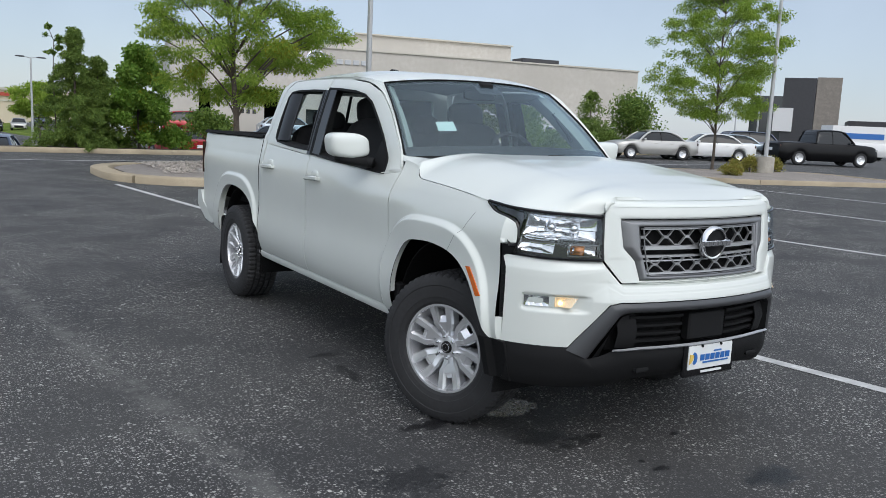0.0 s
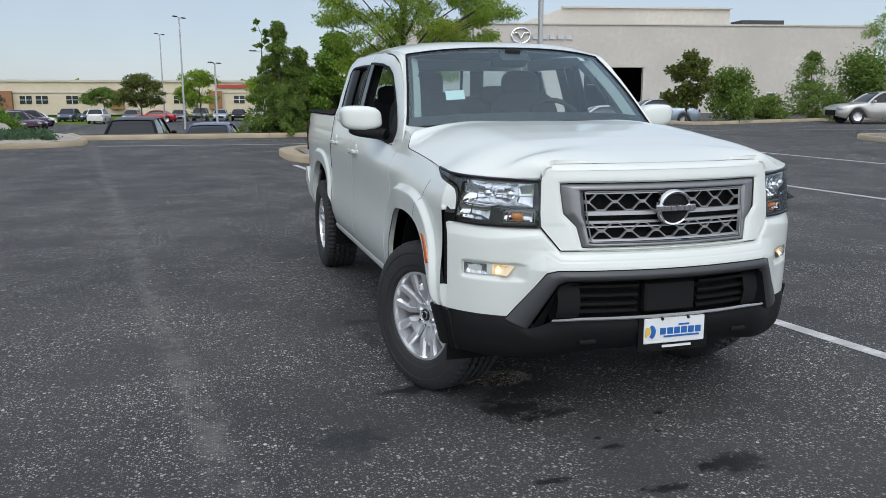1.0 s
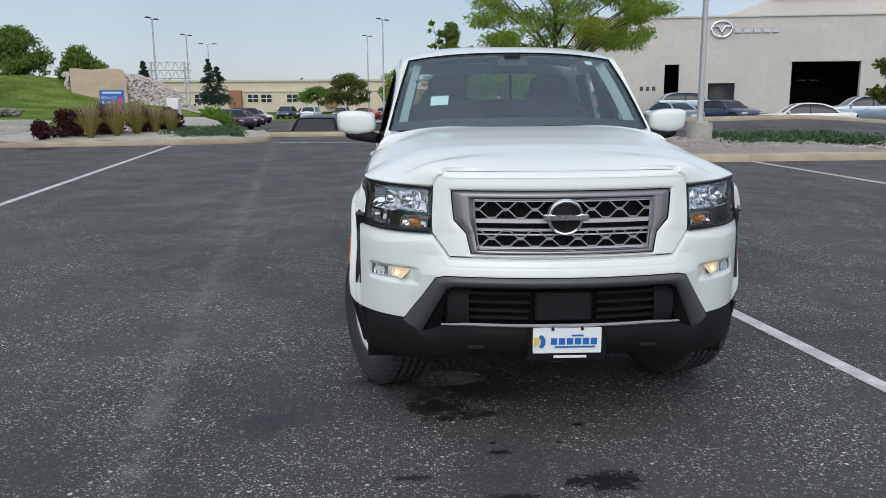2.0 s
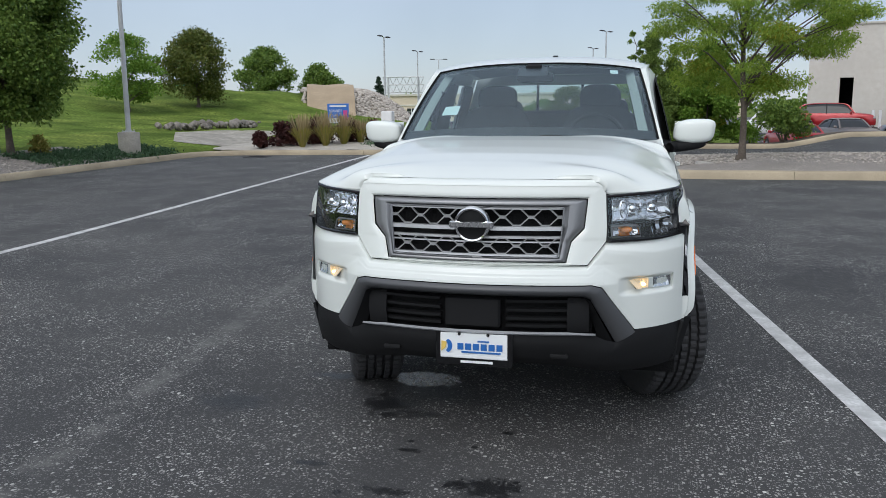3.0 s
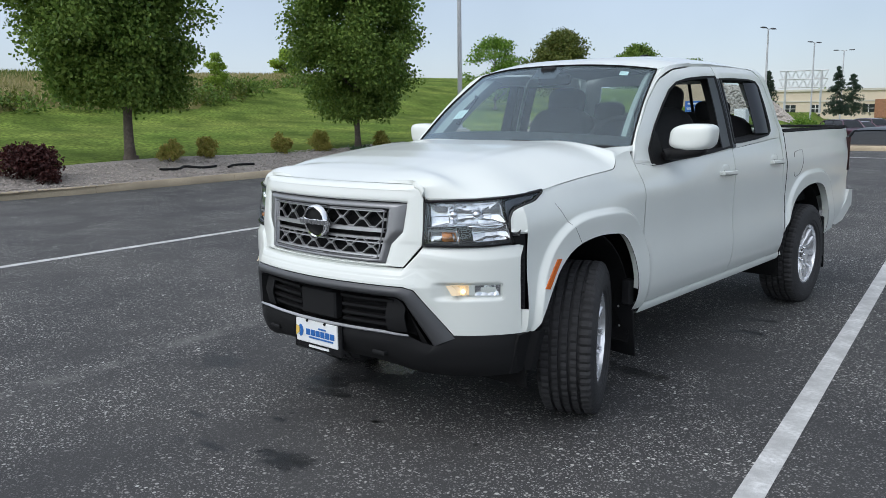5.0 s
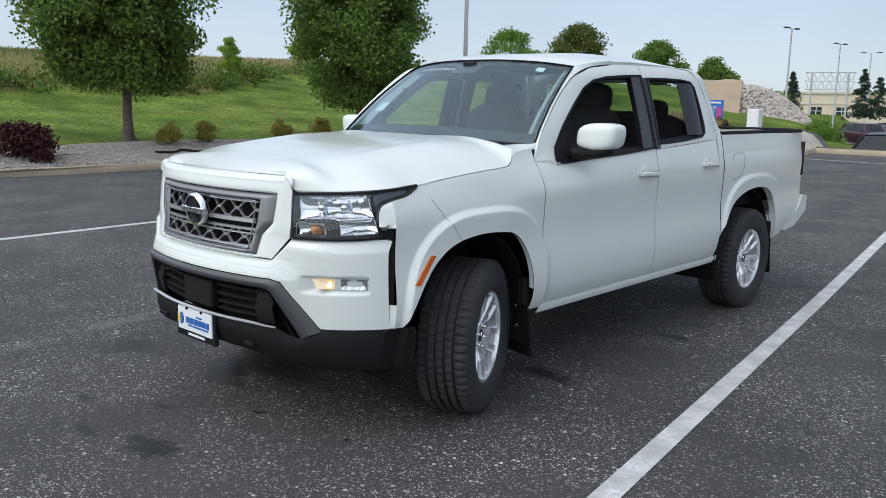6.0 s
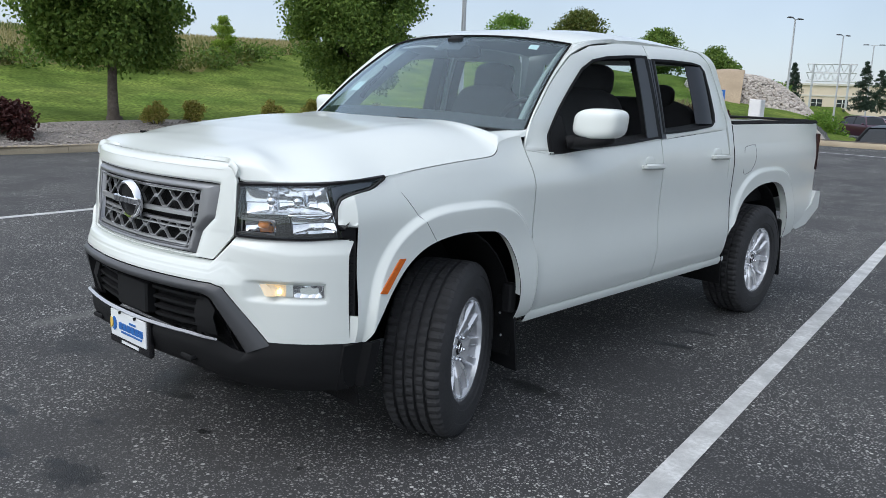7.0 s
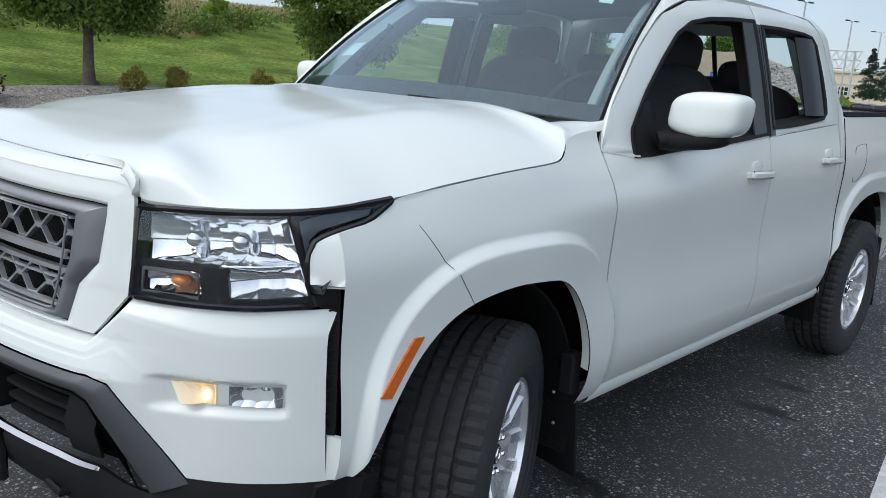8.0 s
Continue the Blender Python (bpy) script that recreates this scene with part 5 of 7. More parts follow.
    for x in (-0.2, 0.2):
        part("window_bar", Shape().tube([(x, yb(1.34) - 0.002, 1.335), (x * 0.9, yb(1.70) - 0.002, 1.695)], 0.012, 6), BLACK, back)

    # mirrors
    for sx in (1, -1):
        k = np.array((sx, 1, 1))
        mi = part("door_mirror", mirror_cap(0.976, 0.866, 1.350).side(sx), PAINT, truck, "white mirror cap on a black foot")
        part("mirror_foot", Shape().blob(np.array((0.925, 0.866, 1.266)) * k, (0.125, 0.066, 0.034), 3, 24, 10, pose(0, 0, 0, 0, -8 * sx, 6 * sx)), BLACK, mi)
        part("mirror_arm", Shape().tube(np.array([(0.84, 0.80, 1.255), (0.89, 0.84, 1.272), (0.96, 0.866, 1.275)]) * k, 0.032, 10, 0.022), BLACK, mi)
        part("mirror_glass", Shape().grid(np.array([[(0.965 + u * 0.10, 0.940, 1.356 + v * 0.055) for u in (-1, 0, 1)] for v in (-1, 0, 1)]) * k, 0.006), CHROME, mi)

    # bed
    bed = Shape()
    for sx in (1, -1):
        bed.grid(np.array([[(x * sx, y, z) for x, z in ((0.852, 1.334), (0.835, 1.352), (0.79, 1.350), (0.772, 1.325), (0.765, 0.80))] for y in np.linspace(2.66, 4.22, 16)]), 0.012)
    bed.box((0, 3.45, 0.79), (1.54, 1.56, 0.03)).box((0, 2.685, 1.06), (1.56, 0.03, 0.54), bevel=0.006)
    bedp = part("bed_liner", bed, NEAR_BLACK, truck, "black ribbed bed liner and rail caps")
    for sx in (1, -1):
        for y in np.linspace(2.8, 4.1, 14):
            part("liner_rib", Shape().box((0.758 * sx, y, 1.05), (0.02, 0.04, 0.48), bevel=0.006), NEAR_BLACK, bedp)
    tg = part("tailgate", Shape().box((0, 4.235, 1.02), (1.52, 0.06, 0.62), bevel=0.015), PAINT, truck)
    part("gate_cap", Shape().box((0, 4.23, 1.345), (1.54, 0.075, 0.02), bevel=0.006), BLACK, tg)
    tl = Shape().grid(np.array([[(x, y, z) for z in np.linspace(0.97, 1.25, 6)] for x, y in ((0.868, 4.21), (0.878, 4.235), (0.855, 4.27), (0.78, 4.275))]), 0.03, REF)
    both("tail_lamp", tl, RED_LENS, truck, "dark red tail lamp")
    sb = Shape().prism([(3.78, 0.56), (3.92, 0.525), (4.12, 0.545), (4.37, 0.66), (4.37, 0.79), (4.27, 0.80), (4.20, 0.70), (3.95, 0.60)], 0.80, 0.885, "x")
    both("bumper_end", sb, PAINT, truck)
    part("rear_bumper", Shape().box((0, 4.31, 0.70), (1.62, 0.13, 0.20), bevel=0.03), PAINT, truck)

    # underside
    # solid dark blocks added to keep light out of the body
    un = Shape().box((0, 1.7, 0.55), (1.0, 4.6, 0.16), bevel=0.03).box((0, 1.5, 0.50), (1.56, 2.0, 0.10)).box((0, -0.35, 0.50), (0.9, 0.7, 0.22), bevel=0.05).box((0, 1.55, 0.75), (1.60, 2.08, 0.5))
    for sx in (1, -1):
        un.box((0.48 * sx, 1.8, 0.45), (0.08, 4.6, 0.14))
    chassis = part("chassis", un, NEAR_BLACK, truck, "black frame and floor pan with light-blocking fill")
    part("engine_bay", Shape().box((0, -0.2, 0.82), (1.06, 1.14, 0.52)), NEAR_BLACK, chassis)
    part("rear_axle", Shape().tube([(-0.75, 3.2, 0.385), (0.75, 3.2, 0.385)], 0.05, 12).blob((0, 3.2, 0.385), (0.16, 0.14, 0.16)), NEAR_BLACK, chassis)
    part("front_axle", Shape().tube([(-0.7, 0, 0.385), (0.7, 0, 0.385)], 0.04, 10), NEAR_BLACK, chassis)
    part("exhaust", Shape().tube([(-0.5, 1.5, 0.40), (-0.5, 3.6, 0.42), (-0.62, 3.9, 0.45)], 0.035, 10), ALLOY_DARK, chassis)
    for c in AXLES:
        for sx in (1, -1):
            a = np.linspace(-0.25, math.pi + 0.25, 22)
            L = np.array([[(x * sx, c - 0.055 + 0.475 * math.cos(t), 0.405 + 0.515 * math.sin(t)) for t in a] for x in (0.50, 0.70, 0.858)])
            w = part("wheel_liner", Shape().grid(L, 0.008).grid(np.array([L[0], L[0] * (1, 0, 0) + np.array((0, c, 0.5))])), NEAR_BLACK, truck, "black wheel arch liner")
            yb2 = c + (0.398 if c == 0 else 0.425)
            part("mud_flap", Shape().grid(np.array([[(x * sx, yb2 + 0.05 * t + 0.012 * math.sin(x * 20), 0.56 - 0.36 * t) for x in np.linspace(0.60, 0.885, 6)] for t in np.linspace(0, 1, 8)]), 0.012).box((0.862 * sx, yb2 - 0.012, 0.56), (0.05, 0.05, 0.14), bevel=0.01), BLACK, truck, "black mud flap")
            for z in (0.36, 0.47):
                part("flap_screw", Shape().blob((0.80 * sx, yb2 - 0.008 + (0.56 - z) * 0.14, z), (0.006, 0.004, 0.006)), SILVER, w)

    # wheels
    R, RIM = 0.385, 0.226
    prof = [(RIM - 0.004, -0.105), (0.24, -0.128), (0.30, -0.139), (0.345, -0.135), (0.372, -0.122), (0.382, -0.108)]
    for g in (-0.066, -0.022, 0.022, 0.066):
        prof += [(R, g - 0.008), (R - 0.017, g - 0.006), (R - 0.017, g + 0.006), (R, g + 0.008)]
    prof += [(0.382, 0.108), (0.372, 0.122), (0.345, 0.135), (0.325, 0.1385), (0.322, 0.1355), (0.30, 0.139), (0.265, 0.136), (0.262, 0.133), (0.24, 0.128), (RIM - 0.004, 0.112), (RIM - 0.006, 0.09)]
    last = len(prof)
    NT = 176
    cut = lambda i, k: -0.009 if (i % 3 == 0 and (4 <= k <= 6 or 20 <= k <= 23)) else (-0.006 if ((i + k // 4) % 3 == 0 and 8 <= k <= 19 and k % 4 in (1, 2)) else 0)
    tyre_me = Shape().lathe(prof, NT, bumpy=cut)
    barrel = Shape().lathe([(RIM + 0.004, 0.114), (RIM + 0.006, 0.106), (RIM - 0.012, 0.100), (0.196, 0.06), (0.190, -0.09), (RIM, -0.104)], 64)
    lip = Shape().lathe([(RIM + 0.004, 0.110), (RIM + 0.005, 0.117), (RIM - 0.010, 0.117), (RIM - 0.014, 0.096)], 64)
    disc = Shape().lathe([(0.001, -0.02), (0.17, -0.02), (0.175, -0.05), (0.001, -0.05)], 48)

    def spoke_pair(a):
        """Two broad arms that leave the hub as one, fork, and run side by side to the rim, with a sunk web between them near the rim."""
        s = Shape()
        m = pose(0, 0, 0, a, 0, 0)
        for sg in (1, -1):
            c = [(0.040, 0.013), (0.078, 0.018), (0.098, 0.028), (0.118, 0.038), (0.170, 0.044), (0.2215, 0.049)]
            w = [0.015, 0.018, 0.018, 0.018, 0.020, 0.023]
            xs = [0.066, 0.074, 0.082, 0.090, 0.098, 0.108]
            P = []
            for (r, o), ww, x in zip(c, w, xs):
                o *= sg
                P.append([(x - 0.060, o - ww * 1.25, r), (x - 0.014, o - ww * 1.15, r), (x - 0.003, o - ww * 0.80, r), (x, o - ww * 0.70, r), (x, o + ww * 0.70, r), (x - 0.003, o + ww * 0.80, r), (x - 0.014, o + ww * 1.15, r), (x - 0.060, o + ww * 1.25, r)])
            s.grid(np.array(P))
        s.grid(np.array([[(0.056, -0.03, 0.090), (0.056, 0.03, 0.090)], [(0.066, -0.04, 0.128), (0.066, 0.04, 0.128)], [(0.052, -0.04, 0.150), (0.052, 0.04, 0.150)]]), 0.02)
        g = Shape()
        return g.add(np.concatenate(s.v) @ np.array(m.to_3x3()).T, s.f)

    first = {}

    def wheel(sx, y, steer):
        a = radians(steer)
        m = Matrix.Translation(((0.66 + 0.115 * math.cos(a)) * sx, y + 0.115 * math.sin(a) * sx, R - 0.007)) @ pose(0, 0, 0, 0, 0, steer) @ (pose(0, 0, 0) if sx > 0 else pose(0, 0, 0, 0, 0, 180))

        def p(key, shape, mat, parent, label="", smooth=40):
            if key in first:
                o = new(first[key].name.split(".")[0], first[key])
                o.parent = parent
                if label:
                    o["label"] = label
                return o
            o = part(key.split("#")[0], shape(), mat, parent, label, smooth)
            first[key] = o.data
            return o
        w = p("wheel", lambda: barrel, ALLOY_MID, truck, "alloy wheel with six double spokes")
        w.matrix_local = m
        p("tyre", lambda: tyre_me, TYRE, w, "black tyre with grooved tread", 22)
        p("rim_lip", lambda: lip, ALLOY, w)
        p("brake_disc", lambda: disc, ALLOY_DARK, w)
        for i in range(6):
            p("spoke#%d" % i, lambda: spoke_pair(i * 60 + 10), ALLOY, w, smooth=12)
        p("hub", lambda: Shape().lathe([(0.001, 0.078), (0.038, 0.078), (0.056, 0.072), (0.064, 0.055), (0.066, 0.0)], 36), ALLOY, w)
        p("centre_cap", lambda: Shape().lathe([(0.001, 0.086), (0.026, 0.086), (0.032, 0.080), (0.033, 0.07)], 28), GLOSS_BLACK, w)
        p("cap_ring", lambda: Shape().lathe([(0.017, 0.086), (0.018, 0.089), (0.022, 0.089), (0.023, 0.086)], 28), CHROME, w)
        for i in range(6):
            a = math.radians(i * 60 + 40)
            p("lug_nut#%d" % i, lambda: Shape().lathe([(0.001, 0.094), (0.007, 0.092), (0.010, 0.086), (0.010, 0.06)], 8, Matrix.Translation((0, 0.055 * math.cos(a), 0.055 * math.sin(a)))), CHROME, w)

    for y, st in ((0.0, 23), (3.2, 0)):
        for sx in (1, -1):
            wheel(sx, y, st)

    # cabin
    cab = Shape().box((0, 0.72, 1.16), (1.46, 0.55, 0.26), bevel=0.06).blob((0.37, 0.86, 1.275), (0.20, 0.16, 0.07), 2.5).box((0, 1.15, 0.98), (0.30, 0.9, 0.16), bevel=0.03)
    part("dashboard", cab, INTERIOR, truck, "dark grey dashboard")
    th = np.linspace(0, 2 * np.pi, 33)
    sw = Matrix.Translation((0.37, 1.06, 1.285)) @ pose(0, 0, 0, 62, 0, 0)
    ringp = np.array([sw @ Vector((0.19 * math.cos(a), 0.19 * math.sin(a), 0)) for a in th])
    wheel_s = Shape().tube(ringp, 0.016, 8, cap=False).blob(tuple(sw.translation), (0.07, 0.04, 0.06))
    for a in (0.1, math.pi - 0.1, -math.pi / 2):
        wheel_s.tube([sw @ Vector((0, 0, 0)), sw @ Vector((0.19 * math.cos(a), 0.19 * math.sin(a), 0))], 0.014, 6)
    part("steering_wheel", wheel_s, INTERIOR, truck)
    for x in (-0.37, 0.37):
        seat = part("seat", Shape().blob((x, 1.33, 0.93), (0.27, 0.28, 0.10), 4).blob((x, 1.60, 1.20), (0.26, 0.10, 0.32), 3.6, 24, 14, pose(0, 0, 0, -12, 0, 0)), INTERIOR, truck, "charcoal fabric front seat")
        part("headrest", Shape().blob((x, 1.70, 1.56), (0.145, 0.055, 0.10), 3.4, 20, 12, pose(0, 0, 0, -8, 0, 0)).tube([(x - 0.05, 1.69, 1.42), (x - 0.05, 1.70, 1.52)], 0.008).tube([(x + 0.05, 1.69, 1.42), (x + 0.05, 1.70, 1.52)], 0.008), INTERIOR, seat)
    bench = part("rear_bench", Shape().blob((0, 2.20, 0.95), (0.72, 0.26, 0.10), 5).blob((0, 2.42, 1.20), (0.70, 0.09, 0.28), 5, 24, 12, pose(0, 0, 0, -10, 0, 0)), INTERIOR, truck, "charcoal fabric rear bench")
    for x in (-0.42, 0.42):
        part("headrest", Shape().blob((x, 2.40, 1.49), (0.13, 0.05, 0.075), 3.2), INTERIOR, bench)
    part("rear_view_mirror", Shape().blob((0, 0.98, 1.69), (0.12, 0.02, 0.035), 4).box((0, 0.93, 1.745), (0.10, 0.08, 0.05), bevel=0.015), BLACK, truck)
    for sx in (1, -1):
        part("grab_handle", Shape().tube(np.array([(0.64, 0.80, 1.42), (0.63, 0.83, 1.47), (0.61, 0.92, 1.56), (0.60, 0.95, 1.60)]) * (sx, 1, 1), 0.014, 8), INTERIOR, truck)
        part("pillar_trim", Shape().grid(np.array([W[:, -1 if sx > 0 else 0] * 0.3 + W[:, -2 if sx > 0 else 1] * 0.7 + (-0.005 * sx, 0.02, -0.016), W[:, -2 if sx > 0 else 1] + (-0.035 * sx, 0.05, -0.03), W[:, -1 if sx > 0 else 0] + (-0.05 * sx, 0.17, -0.04)]), 0.008), TRIM_PALE, truck)
    return truck


build_truck()


# ---- trees and shrubs ----
BARK = material("bark", (0.13, 0.105, 0.085), 0.95, grain=0.35, scale=18, stain=0.35, stain_scale=4, bump=0.8, bump_scale=30)
LEAF_LIME = leaf_material("lime_leaves", (0.07, 0.14, 0.024), (0.21, 0.30, 0.06))
LEAF_LOCUST = leaf_material("locust_leaves", (0.17, 0.30, 0.035), (0.36, 0.46, 0.075), 0.5)
LEAF_YELLOW = leaf_material("yellow_leaves", (0.34, 0.33, 0.03), (0.22, 0.27, 0.03), 0.45)
LEAF_DARK = leaf_material("dark_leaves", (0.09, 0.16, 0.033), (0.21, 0.29, 0.06), 0.3)
LEAF_BRIGHT = leaf_material("bright_leaves", (0.10, 0.21, 0.026), (0.21, 0.33, 0.05), 0.4)
LEAF_OLIVE = leaf_material("olive_leaves", (0.07, 0.11, 0.02), (0.15, 0.16, 0.035), 0.3)
LEAF_RED = leaf_material("dark_red_leaves", (0.035, 0.012, 0.012), (0.075, 0.022, 0.018), 0.15)
LEAF_SPRUCE = leaf_material("spruce_needles", (0.022, 0.045, 0.028), (0.045, 0.075, 0.045), 0.1)
LEAF_JUNIPER = leaf_material("juniper", (0.035, 0.085, 0.035), (0.08, 0.14, 0.07), 0.15)
LEAF_SHRUB = leaf_material("spirea_leaves", (0.24, 0.26, 0.05), (0.36, 0.29, 0.08), 0.35)
STRAW = leaf_material("straw", (0.30, 0.23, 0.12), (0.42, 0.34, 0.19), 0.3)
PRAIRIE = leaf_material("prairie_grass", (0.22, 0.22, 0.07), (0.44, 0.37, 0.20), 0.3)


def leaf_cloud(rng, centers, radii, count, size, slim=0.5, droop=0.0, hollow=0.45):
    """Leaves, each a folded kite, scattered through clumps."""
    centers, radii = np.asarray(centers, float), np.asarray(radii, float)
    wt = radii[:, 0] * radii[:, 1]
    k = rng.choice(len(centers), count, p=wt / wt.sum())
    d = rng.normal(size=(count, 3))
    d /= np.linalg.norm(d, axis=1, keepdims=True)
    c = centers[k] + d * radii[k] * np.clip(rng.normal(0.66 + 0.2 * hollow, 0.27, (count, 1)), 0.05, 1.22)
    ax = d * 0.6 + rng.normal(size=(count, 3)) * 0.7 - (0, 0, droop)
    ax /= np.linalg.norm(ax, axis=1, keepdims=True)
    sd = np.cross(ax, rng.normal(size=(count, 3)))
    sd /= np.maximum(np.linalg.norm(sd, axis=1, keepdims=True), 1e-6)
    L = size * rng.uniform(0.6, 1.35, (count, 1))
    up = np.cross(sd, ax)
    v = np.stack([c - ax * L * 0.5, c + sd * L * slim * 0.5 + up * L * 0.06, c + ax * L * 0.5, c - sd * L * slim * 0.5 + up * L * 0.06], 1).reshape(-1, 3)
    f = np.arange(count * 4).reshape(-1, 4)
    return v, [tuple(q) for q in f.tolist()]


def tree(name, label, x, y, z, height, trunk, crown, leaf, seed, n_leaves, leaf_size, slim=0.55, droop=0.2, clumps=60, gap=0.0, accent=None, low=0.0, lean=0.0, limbs=16, clump_r=0.28, category="tree", turn=0.0):
    """A tree: tapered trunk, limbs that reach the clumps, and a crown of many leaves. crown: bottom height, half width, shape."""
    rng = np.random.default_rng(seed)
    root = thing(name, label, category, m=pose(x, y, z, 0, 0, turn))
    c0, rw, taper = crown
    top = height
    cs, rs = [], []
    while len(cs) < clumps:
        h = rng.uniform(0, 1)
        prof = (math.sin(math.pi * min(1, max(0, h * 0.93 + 0.07)) ** taper)) ** 0.65
        a, r = rng.uniform(0, 2 * math.pi), rw * prof * math.sqrt(rng.uniform(0.05, 1)) * rng.uniform(0.8, 1.06)
        if gap and rng.uniform() < gap and 0.2 < h < 0.85 and r < rw * 0.4:
            continue
        cs.append((r * math.cos(a) + lean * h, r * math.sin(a), c0 + (top - c0) * h))
        q = rw * clump_r * rng.uniform(0.65, 1.25)
        rs.append((q, q, q * (0.75 if gap == 0 else 0.55)))
    s = Shape()
    tp = [(0, 0, -0.15), (0.02, 0.01, 0.15), (0.04 * rw * 0.2, 0, c0 * 0.6), (-0.03, 0.03, c0 + (top - c0) * 0.3), (lean * 0.6, 0, c0 + (top - c0) * 0.75)]
    tp = along(tp, 20)
    s.tube(tp, trunk, 10, trunk * 0.22)
    s.tube([(0, 0, -0.1), (0, 0, 0.12)], trunk * 1.35, 10, trunk)
    tr = part("trunk", s, BARK, root)
    order = rng.choice(len(cs), min(limbs, len(cs)), replace=False)
    for i in order:
        e = np.array(cs[i])
        b = tp[int(np.clip(rng.integers(6, 15), 4, 18))]
        b = tp[np.argmin(np.abs(tp[:, 2] - max(c0 * 0.75, e[2] - np.hypot(e[0], e[1]) * 0.75)))]
        m1 = b + (e - b) * 0.45 + (0, 0, 0.10 * np.linalg.norm(e - b)) + rng.normal(0, 0.04, 3)
        part("limb", Shape().tube(along([b, m1, e], 7), trunk * (0.36 if gap == 0 else 0.24), 6, trunk * 0.07), BARK, root)
    v, f = leaf_cloud(rng, cs, rs, n_leaves, leaf_size, slim, droop)
    sc = Shape()
    sc.add(v, f)
    sc.done("crown", leaf, root, "leafy crown", smooth=0, tidy=False)
    if accent:
        v, f = leaf_cloud(rng, [cs[i] for i in range(0, len(cs), 9)], [rs[i] for i in range(0, len(cs), 9)], n_leaves // 12, leaf_size, slim, droop)
        sc = Shape()
        sc.add(v, f)
        sc.done("turning_leaves", accent, root, "leaves turning yellow", smooth=0, tidy=False)
    return root


def shrub(name, label, x, y, z, rx, rz, leaf, seed, n, size, slim=0.5, clumps=16, stems=6, category="shrub", ry=None):
    """A bush: stems from the ground and a rounded, uneven mass of leaves."""
    rng = np.random.default_rng(seed)
    root = thing(name, label, category, m=pose(x, y, z))
    ry = ry or rx
    cs, rs = [], []
    for i in range(clumps):
        a, h = rng.uniform(0, 6.28), rng.uniform(0, 1)
        r = math.sqrt(rng.uniform(0, 1)) * math.sqrt(max(0.02, 1 - (h * 0.95) ** 2)) * 0.72
        cs.append((rx * r * math.cos(a), ry * r * math.sin(a), rz * (0.18 + 0.62 * h)))
        q = rng.uniform(0.7, 1.2)
        rs.append((rx * 0.38 * q, ry * 0.38 * q, rz * 0.24 * q))
    s = Shape()
    for c in cs[:stems]:
        s.tube(along([(c[0] * 0.1, c[1] * 0.1, -0.05), (c[0] * 0.5, c[1] * 0.5, c[2] * 0.5), c], 5), max(0.012, rx * 0.025), 5, 0.006)
    part("stems", s, BARK, root)
    v, f = leaf_cloud(rng, cs, rs, n, size, slim, 0.0, 0.5)
    sc = Shape()
    sc.add(v, f)
    sc.done("foliage", leaf, root, smooth=0, tidy=False)
    return root


def conifer(name, label, x, y, z, height, rw, leaf, seed, n=5000, size=0.16, category="conifer", soft=0.0):
    """A cone of drooping branches set in whorls round a straight stem."""
    rng = np.random.default_rng(seed)
    root = thing(name, label, category, m=pose(x, y, z))
    s = Shape().tube([(0, 0, -0.1), (0, 0, height * 0.5), (0, 0, height * 0.98)], max(0.05, height * 0.018), 8, 0.01)
    part("trunk", s, BARK, root)
    cs, rs = [], []
    for i in range(110):
        h = rng.uniform(0.03, 1) ** 1.25
        a = rng.uniform(0, 6.28)
        R = rw * (1 - h) ** (0.85 - 0.35 * soft) * rng.uniform(0.75, 1.15) + 0.05
        for t in (0.35, 0.7, 1.0):
            cs.append((R * t * math.cos(a), R * t * math.sin(a), height * (0.04 + 0.95 * h) - R * t * 0.22))
            rs.append((rw * (0.13 + 0.07 * soft) * (1.2 - t * 0.5), rw * (0.13 + 0.07 * soft) * (1.2 - t * 0.5), height * (0.02 + 0.03 * soft) + rw * 0.03))
    v, f = leaf_cloud(rng, cs, rs, n, size, 0.28, 0.25, 0.2)
    sc = Shape()
    sc.add(v, f)
    sc.done("needles", leaf, root, "dense green needles", smooth=0, tidy=False)
    return root


LZ = lambda x, y: float(land_z(x, y)) if x < -12.9 else float(ground_z(x, y)) + 0.13

# two lime trees on the lawn by the gravel bed
tree("lime_tree", "broad green lime tree with a dense crown on the lawn", -14.7, 12.96, LZ(-14.7, 12.96) - 0.02, 6.1, 0.13, (1.15, 1.85, 0.85), LEAF_LIME, 11, 100000, 0.092, 0.75, 0.35, 240, limbs=22)
tree("lime_tree", "broad green lime tree with a dense crown beside shrubs", -15.5, 6.4, LZ(-15.5, 6.4) - 0.02, 6.8, 0.17, (1.5, 2.0, 0.85), LEAF_LIME, 21, 125000, 0.095, 0.75, 0.35, 270, limbs=22, lean=1.1, turn=-90)
# honey locusts on the islands
tree("locust_tree", "honey locust with open feathery green crown on a gravel island", 2.68, 14.5, LZ(2.68, 14.5) + 0.12, 6.4, 0.105, (1.5, 2.45, 0.8), LEAF_LOCUST, 21, 78000, 0.092, 0.28, 0.5, 210, 0.35, LEAF_YELLOW, limbs=44, clump_r=0.135, lean=0.9)
tree("locust_tree", "slender honey locust with a layered crown on an island", 21.5, 17.2, LZ(21.5, 17.2), 6.9, 0.075, (1.9, 2.7, 0.85), LEAF_LOCUST, 22, 56000, 0.105, 0.3, 0.4, 260, 0.4, limbs=46, clump_r=0.13)
